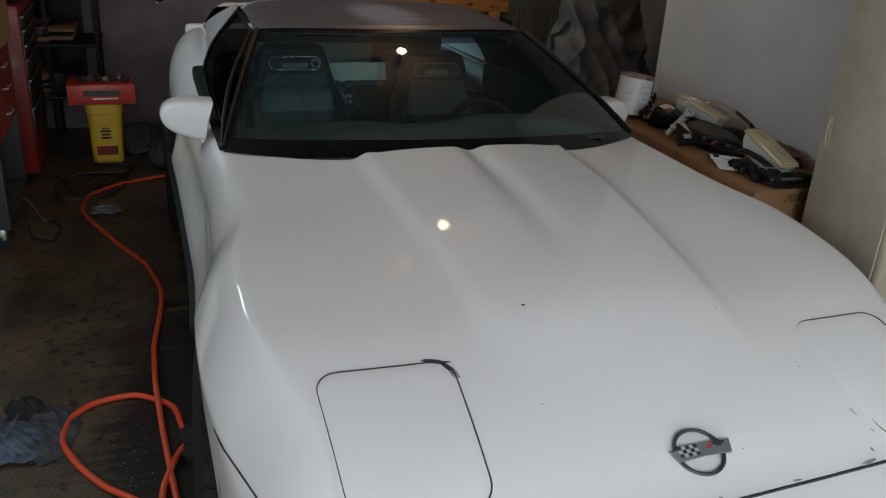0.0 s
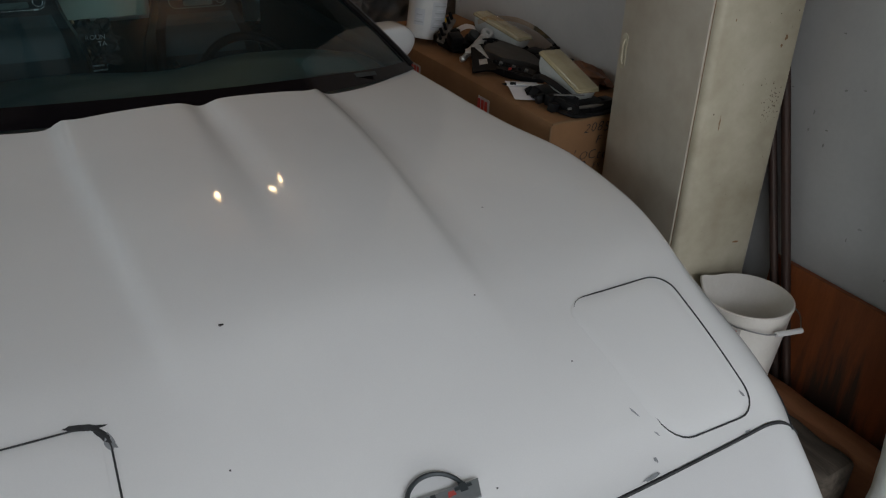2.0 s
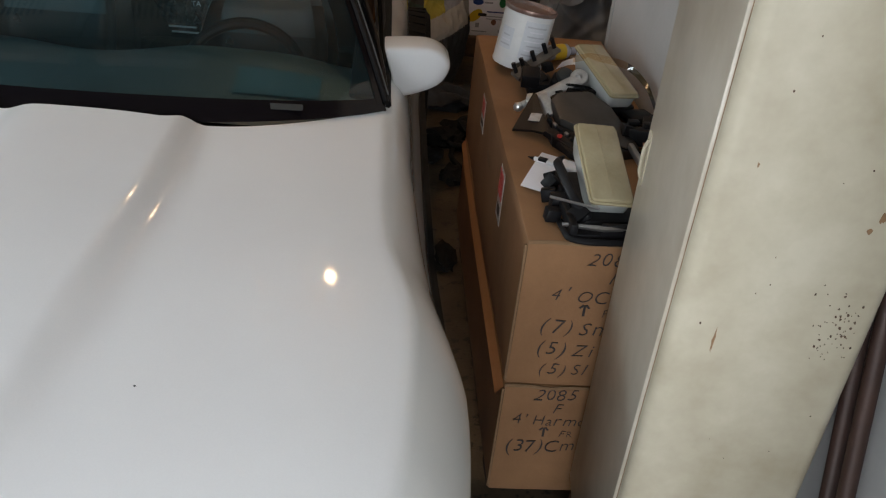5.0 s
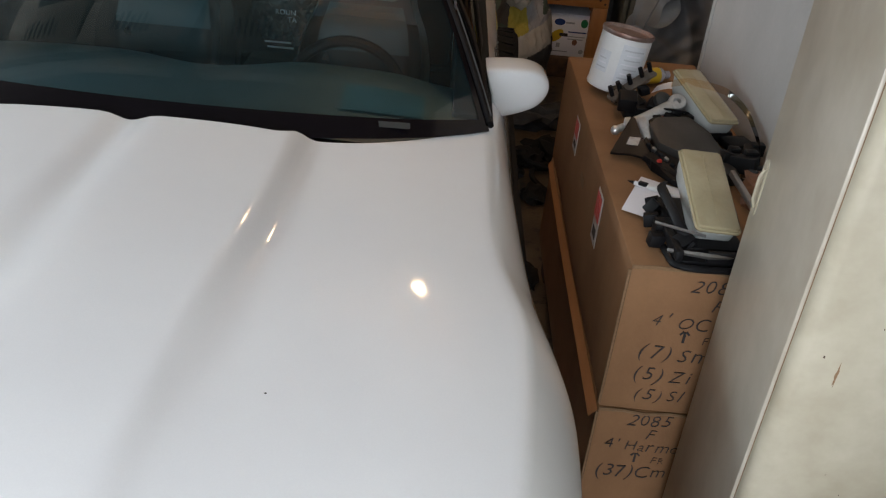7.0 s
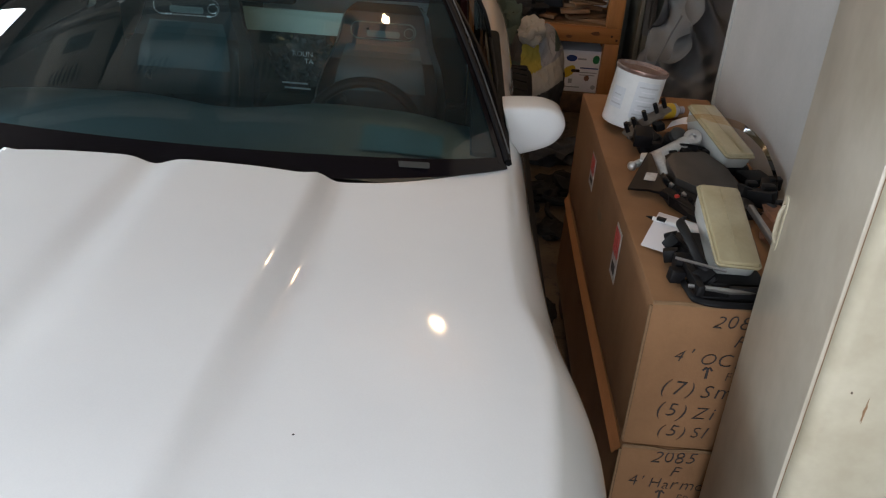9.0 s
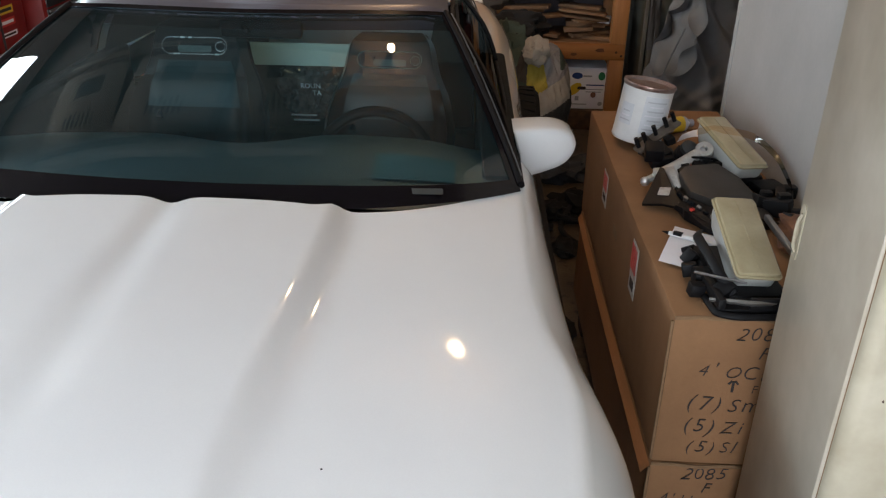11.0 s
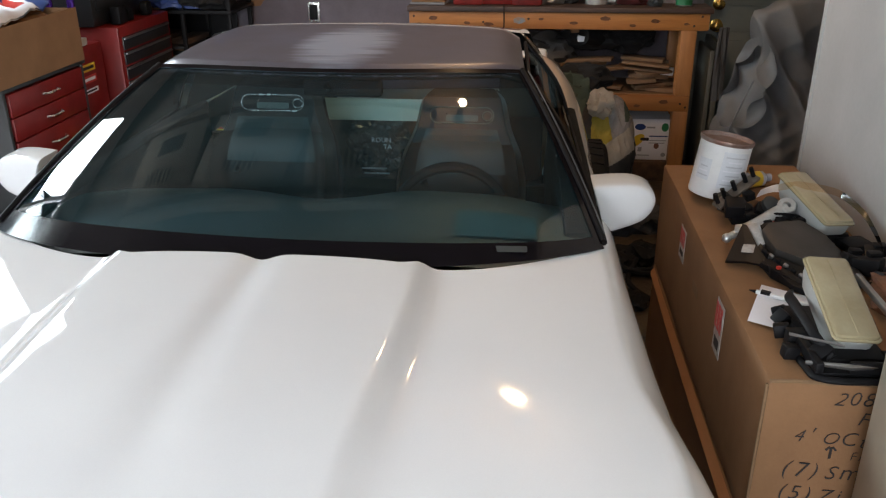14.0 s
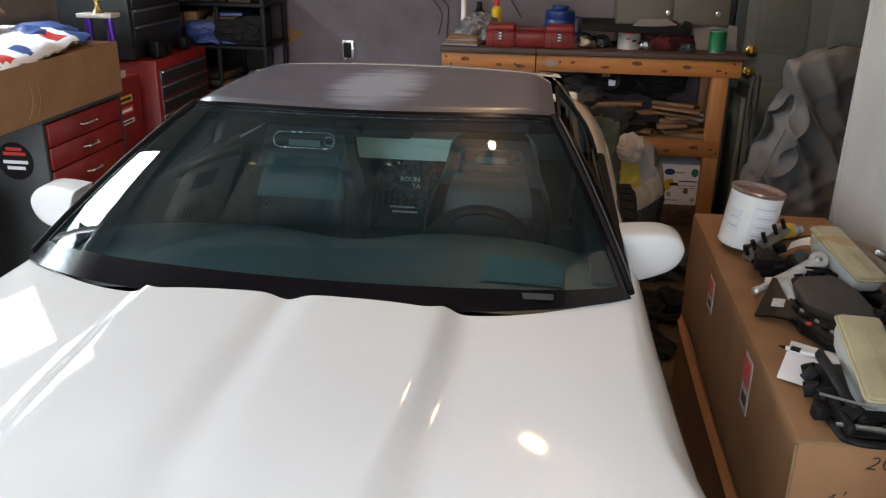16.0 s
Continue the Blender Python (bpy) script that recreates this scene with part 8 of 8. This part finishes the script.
lathe(bm, [(0, 0.31), (0.03, 0.31), (0.012, 0.335), (0.01, 0.36), (0.04, 0.4), (0.045, 0.45), (0.0, 0.45)], 20)
part("cup", bm, M_GOLD, trophy)
bm = bmx()
tube(bm, [(0.045 * math.cos(a), 0, 0.085 + 0.05 * math.sin(a)) for a in [2 * math.pi * k / 24 for k in range(24)]], 0.008, 8, closed=True)
part("wreath", bm, M_GOLD, trophy)
bm = bmx()
lathe(bm, [(0, 0.45), (0.02, 0.46), (0.03, 0.48), (0.02, 0.50), (0, 0.51)], 16, pose(0.05, 0, -0.06))
part("ball", bm, M_CHROME, trophy)
for k, (y, s) in enumerate(((4.45, 0.09), (4.56, 0.06), (4.78, 0.07))):
    bm = bmx()
    box(bm, (-1.54, y, 0.962 + s * 0.5), (s * 0.6, s, s), 0.008, None)
    solo("small_case", bm, M_BLACK, "small black plastic case on the tool chest", "case", "cases on the chest")

# Black wire rack with books and boxes in the corner.
rack = thing("shelf_rack", "black steel shelf rack crowded with boxes", "shelf", (-1.667, 5.05, 0))
for x in (-0.40, 0.20, 0.48):
    for y in (0.0, 0.38):
        bm = bmx()
        span(bm, (x, y, 0), (x + 0.025, y + 0.025, 1.75), 0.002)
        part("post", bm, M_BLACK, rack)
for z in (0.3, 0.62, 0.93, 1.172, 1.5):
    bm = bmx()
    span(bm, (-0.41, -0.01, z), (0.515, 0.415, z + 0.022), 0.004)
    part("shelf", bm, M_BLACK, rack)
# Dark sheet added in place of the shade behind the shelves.
bm = bmx()
span(bm, (-0.40, 0.405, 0.25), (0.40, 0.415, 1.72))
part("back_sheet", bm, M_BLACK, rack, "added dark sheet standing in for shade behind the shelves", smooth=False)
rng = random.Random(21)
STORED = (M_CARD_EDGE, M_BLACK, M_BLACK, M_RUBBER, M_DRAWER_BLACK, M_BLUE_BAG, M_BEAM)
for z in (0.322, 0.642, 0.952, 1.194, 1.522):
    x = -2.03
    while x < -1.30:
        if rng.random() < 0.45:
            w, rise = rng.uniform(0.12, 0.2), z + 0.001
            for k in range(rng.randint(3, 6)):
                h = rng.uniform(0.012, 0.045)
                bm = bmx()
                box(bm, (0, 0, 0), (w * rng.uniform(0.8, 1.0), rng.uniform(0.2, 0.32), h), 0.003, pose(x + w / 2 + rng.uniform(-0.01, 0.01), 5.21 + rng.uniform(-0.03, 0.03), rise + h / 2, 0, 0, rng.uniform(-7, 7)))
                solo("stored_box", bm, rng.choice(STORED + (M_OFFCUT,)), "flat dusty carton in a pile on the black rack", "box", "boxes on the rack")
                rise += h + 0.001
        else:
            w, h = rng.uniform(0.06, 0.13), rng.uniform(0.10, 0.19)
            bm = bmx()
            box(bm, (0, 0, 0), (w - 0.012, rng.uniform(0.2, 0.3), h), 0.006, pose(x + w / 2, 5.21, z + 0.001 + h / 2, 0, 0, rng.uniform(-6, 6)))
            solo("stored_box", bm, rng.choice(STORED), "small dusty stored box on the black rack", "box", "boxes on the rack")
        x += w
for k, (x, z, mat, what) in enumerate(((-1.55, 1.06, M_BLUE_BAG, "dark blue"), (-1.35, 1.07, M_CLOTH_BLACK, "black"))):
    bm = bmx()
    crumpled(bm, (x, 5.10, z - 0.04), (0.27, 0.20, 0.13), 230.0 + k, 4, 0.35)
    solo("crumpled_cloth", bm, mat, what + " cloth hanging over the black rack's shelf", "cloth", "cloths on the rack")
bm = bmx()
plate(bm, rounded(0.12, 0.05, 0.02, 4), 0.003, pose(-2.05, 4.28, 1.33, 90))
solo("shop_sign", bm, material("teal_sign", (0.05, 0.25, 0.33), 0.4), "small rounded teal sign on the black top chest", "sign")

# Yellow pail with a red battery carton, cables and the hose on the floor.
yb = thing("yellow_pail", "square yellow plastic pail with dark printed label", "bucket", (-1.155, 4.76, 0))
bm = bmx()
outer = rounded(0.2, 0.2, 0.04, 5)
rings = []
for s, z in ((0.0, 0.004), (0.84, 0.004), (0.86, 0.0), (0.97, 0.30), (1.04, 0.305), (1.04, 0.355), (1.0, 0.36), (0.0, 0.362)):
    rings.append([bm.verts.new((x * max(s, 0.01), y * max(s, 0.01), z)) for x, y in outer])
for a, b in zip(rings, rings[1:]):
    for k in range(len(outer)):
        q = (k + 1) % len(outer)
        bm.faces.new((a[k], a[q], b[q], b[k]))
part("pail_body", bm, M_YELLOW, yb)
for z, w, h, mat in ((0.19, 0.06, 0.012, M_INK), (0.17, 0.05, 0.012, M_INK), (0.15, 0.055, 0.012, M_INK), (0.05, 0.12, 0.055, M_RED), (0.21, 0.04, 0.008, M_INK)):
    bm = bmx()
    span(bm, (-w / 2, -0.0965, z), (w / 2, -0.0925, z + h))
    part("print", bm, mat, yb, smooth=False)
bat = thing("battery_carton", "red printed battery carton on the yellow pail", "cardboard box", (-1.16, 4.74, 0.364), 2)
bm = bmx()
span(bm, (-0.185, -0.1, 0), (0.185, 0.12, 0.115), 0.004)
part("carton_body", bm, M_RED_BRIGHT, bat)
bm = bmx()
span(bm, (-0.1, -0.1018, 0.05), (0.1, -0.1004, 0.082))
part("logo_bar", bm, M_DARK_STEEL, bat, "dark logo bar", smooth=False)
bm = bmx()
span(bm, (-0.05, -0.1018, 0.03), (0.09, -0.1004, 0.038))
part("print", bm, M_PAPER, bat, smooth=False)
for k in range(7):
    bm = bmx()
    crumpled(bm, (-1.26 + 0.04 * k, 4.72 + 0.02 * (k % 3), 0.495), (0.05, 0.06, 0.04), 140.0 + k, 2, 0.4)
    solo("glass_fitting", bm, M_METAL if k % 2 else M_DARK_STEEL, "small metal fitting lying on the red carton", "fitting", "fittings on the carton")


def floor_line(name, pts, r, mat, label, category, group=""):
    bm = bmx()
    tube(bm, [(x, y, r + z) for x, y, z in bend([(p[0], p[1], p[2] if len(p) > 2 else 0.0) for p in pts], 7)], r, 8)
    return solo(name, bm, mat, label, category, group)


floor_line("air_hose", ((-0.6, 4.40), (-0.839, 4.338), (-1.12, 4.2), (-1.244, 4.035), (-1.265, 3.858), (-1.115, 3.428), (-0.953, 3.049), (-0.905, 2.768), (-0.920, 2.558), (-0.945, 2.30, 0.0), (-0.945, 2.10, 0.02), (-0.934, 1.87, 0.006), (-0.917, 1.626), (-0.899, 1.409, 0.012), (-0.88, 1.22),
                        (-0.93, 1.12), (-1.02, 1.18), (-1.0, 1.36, 0.012), (-0.991, 1.429, 0.008), (-1.102, 1.565), (-1.18, 1.695), (-1.222, 1.82), (-1.205, 1.92), (-1.128, 2.0), (-1.028, 2.018), (-0.949, 1.976), (-0.89, 1.908), (-0.866, 1.77), (-0.833, 1.642), (-0.80, 1.62),
                        (-0.79, 1.68), (-0.829, 1.705, 0.02), (-0.886, 1.656, 0.004), (-0.904, 1.596, 0.01), (-0.935, 1.507), (-0.944, 1.416), (-1.0, 1.30, 0.024), (-1.1, 1.38), (-1.163, 1.475), (-1.261, 1.527), (-1.322, 1.518), (-1.4, 1.45)), 0.0098, M_HOSE, "orange rubber air hose looped over the floor", "hose")
floor_line("extension_cable", ((-1.50, 4.72), (-1.2, 4.62), (-1.02, 4.55), (-1.12, 4.3), (-1.3, 4.1), (-1.38, 4.3), (-1.2, 4.45), (-1.05, 4.3), (-1.15, 4.06), (-1.35, 4.02), (-1.42, 4.25), (-1.28, 4.42, 0.015), (-1.08, 4.4, 0.012), (-1.3, 4.2, 0.012), (-1.45, 4.45)), 0.007, M_CABLE, "black extension cable in loose loops on the floor", "cable")
floor_line("extension_cable", ((-1.62, 3.75, 0.17), (-1.50, 3.72, 0.12), (-1.42, 3.72), (-1.35, 3.6), (-1.38, 3.45), (-1.46, 3.5), (-1.5, 3.66)), 0.006, M_CABLE, "black power cord trailing from the cart", "cable")
def wrinkled(bm, at, size, height, turn, seed, fold):
    """A flat heap of thin cloth with long creases and a ragged outline."""
    c, s = math.cos(radians(turn)), math.sin(radians(turn))

    def point(u, v):
        a = 2 * math.pi * u
        edge = 1 + 0.28 * noise.noise(Vector((1.3 * math.cos(a), 1.3 * math.sin(a), seed))) + 0.10 * noise.noise(Vector((4 * math.cos(a), 4 * math.sin(a), seed)))
        x, y = size[0] * v * edge * math.cos(a), size[1] * v * edge * math.sin(a)
        p = Vector((x * c - y * s, x * s + y * c, 0.0))
        z = height * (1 - v ** 3) * (0.65 + 0.5 * noise.noise(p * 9 + Vector((0, 0, seed))))
        for along, wide, deep, k in (((1.0, 0.4, 0), 0.055, 1.0, 1.0), ((-0.3, 1.0, 0), 0.04, 0.7, 4.0), ((0.8, -0.7, 0), 0.022, 0.35, 9.0)):
            z += fold * deep * crease(p, along, wide, seed + k) * 3.0 * (1 - v ** 6)
        return Vector(at) + p + Vector((0, 0, max(0.003, z)))

    grid(bm, point, 120, 46, closed_u=True)
    bmesh.ops.remove_doubles(bm, verts=bm.verts[:], dist=0.0004)


bm = bmx()
wrinkled(bm, (-1.29, 1.89, 0), (0.115, 0.16), 0.022, 10, 21.0, 0.0065)
solo("oily_rag", bm, M_RAG, "oily dark grey rag crumpled on the floor", "rag")
bm = bmx()
wrinkled(bm, (-1.345, 2.0, 0.012), (0.06, 0.07), 0.035, 0, 27.0, 0.009)
solo("oily_rag", bm, M_CLOTH_BLACK, "black oily rag bunched up beside the jeans", "rag")
jeans = thing("jeans", "worn blue denim jeans crumpled on the floor", "clothes", (0, 0, 0))
bm = bmx()
wrinkled(bm, (-1.385, 1.83, 0.010), (0.105, 0.125), 0.045, 35, 33.0, 0.006)
part("denim", bm, M_DENIM, jeans)
bm = bmx()
grid(bm, lambda u, v: Vector((-1.455 + 0.05 * u - 0.012 * v, 1.905 + 0.07 * v + 0.012 * u, 0.078 + 0.006 * math.sin(3 * u + 2 * v))), 6, 6)
bmesh.ops.solidify(bm, geom=bm.faces[:], thickness=0.003)
part("leather_patch", bm, M_CARD_EDGE, jeans, "brown leather waist patch")
for k in range(3):
    bm = bmx()
    tube(bm, bend([(-1.44 + 0.035 * k, 1.78, 0.066), (-1.42 + 0.035 * k, 1.83, 0.08), (-1.415 + 0.035 * k, 1.88, 0.074)], 5), 0.005, 6, flat=0.4)
    part("seam", bm, M_DENIM, jeans)
bm = bmx()
crumpled(bm, (-0.825, 1.70, 0.02), (0.09, 0.16, 0.08), 170.0, 4, 0.5, 0.003)
solo("oily_rag", bm, M_CLOTH_BLACK, "black crumpled rag beside the front tyre", "rag")
bm = bmx()
crumpled(bm, (-1.15, 3.82, 0.012), (0.13, 0.08, 0.05), 180.0, 4, 0.5, 0.003)
solo("plastic_wrap", bm, M_BENCH_BAG, "clear crumpled plastic wrap beside the hose", "plastic wrap")
for k, (x, y) in enumerate(((-0.78, 4.6), (-0.7, 4.85), (-0.95, 4.95), (-0.72, 5.1))):
    bm = bmx()
    crumpled(bm, (x, y, 0.05), (0.25, 0.25, 0.2), 190.0 + k, 3, 0.5, 0.003)
    solo("scrap_sack", bm, M_RAG, "dark sack of scrap on the floor", "sack", "sacks by the back wall")

# Grit scattered over the wet floor.
rng = random.Random(31)
bm = bmx()
for k in range(260):
    x, y = (rng.gauss(-1.0, 0.12), rng.gauss(1.7, 0.18)) if k < 170 else (rng.uniform(-1.5, -0.85), rng.uniform(1.2, 4.2))
    r = rng.choice((0.0008, 0.001, 0.0013, 0.0018))
    got = bmesh.ops.create_icosphere(bm, subdivisions=1, radius=r, matrix=pose(x, y, 0.001 + r * 0.4, rng.uniform(0, 90), 0, rng.uniform(0, 90)))
finish_grit = solo("grit", bm, material("pale_grit", (0.34, 0.32, 0.29), 0.5, tone=(0.1, 0.1, 0.1), scale=40, amount=1.0, fine=200), "fine pale grit scattered on the floor", "grit")
tagged(finish_grit, "fine pale grit scattered on the floor", "grit", kind="stuff")

# Bulb on the ceiling.
lampo = thing("ceiling_lamp", "bare warm bulb in a ceiling holder", "ceiling lamp", (0.526, 3.625, HIGH))
bm = bmx()
lathe(bm, [(0.055, 0), (0.055, -0.02), (0.03, -0.04), (0.022, -0.24), (0, -0.24)], 20)
part("holder", bm, M_BLACK, lampo)
bm = bmx()
lathe(bm, [(0.014, -0.24), (0.026, -0.25), (0.036, -0.27), (0.038, -0.29), (0.034, -0.31), (0.022, -0.325), (0, -0.33)], 20)
part("bulb", bm, glowing("bulb_glow", (1.0, 0.72, 0.4), 40.0), lampo).visible_shadow = False

# Bag behind the seats.
bag = thing("carrier_bag", "dark carrier bag with pale print behind the seats", "bag", (CX - 0.05, 3.46, 0.542))
bm = bmx()
crumpled(bm, (0, 0.0, 0.09), (0.22, 0.16, 0.20), 200.0, 5, 0.5, 0.0)
part("bag_body", bm, material("grey_foil_bag", (0.16, 0.17, 0.17), 0.25, 0.5, tone=(0.03, 0.03, 0.03), scale=16, amount=1.0, fine=150, grain=0.1, bump=0.1), bag)
for words, x, z in (("ROUN", -0.018, 0.145), ("TA", 0.028, 0.118)):
    text(words, 0.027, Matrix.Translation((x, -0.112, z)) @ Euler((radians(90), 0, 0)).to_matrix().to_4x4(), M_PAPER, bag, "print")
for z, x0 in ((0.035, -0.06), (0.015, -0.05)):
    bm = bmx()
    span(bm, (x0, -0.112, z), (x0 + 0.10, -0.109, z + 0.006))
    part("print", bm, M_PAPER, bag, smooth=False)

# Flat cartons stored on rails under the ceiling, mirrored in the windscreen.
overhead = thing("ceiling_rack", "timber rack hanging under the ceiling with cartons on it", "rack", (0, 0, 0))
for y in (2.62, 3.42):
    bm = bmx()
    span(bm, (-1.75, y, 2.60), (0.30, y + 0.04, 2.65), 0.003)
    part("rail", bm, M_BEAM, overhead)
    for x in (-1.78, 0.30):
        bm = bmx()
        span(bm, (x, y, 2.60), (x + 0.03, y + 0.04, HIGH))
        part("hanger", bm, M_BEAM, overhead, smooth=False)
for k, (x, w, turn) in enumerate(((-1.42, 0.52, 3), (-0.82, 0.60, -4), (-0.16, 0.56, 5))):
    c = thing("flat_carton", "brown flat printed carton stored under the ceiling", "cardboard box", (x, 3.06, 2.651), turn, group="cartons under the ceiling")
    bm = bmx()
    span(bm, (-w / 2, -0.5, 0), (w / 2, 0.5, 0.16), 0.004)
    part("carton_body", bm, M_CARD_PALE, c)
    for i in range(7):
        bm = bmx()
        span(bm, (-0.12 + 0.035 * i, -0.22, -0.0012), (-0.104 + 0.035 * i, -0.10 + 0.02 * (i % 3), -0.0002))
        part("print", bm, M_INK, c, smooth=False)
    bm = bmx()
    span(bm, (-0.10, 0.08, -0.0012), (0.10, 0.26, -0.0002))
    logo = part("emblem", bm, M_INK, c, "dark square print", smooth=False)
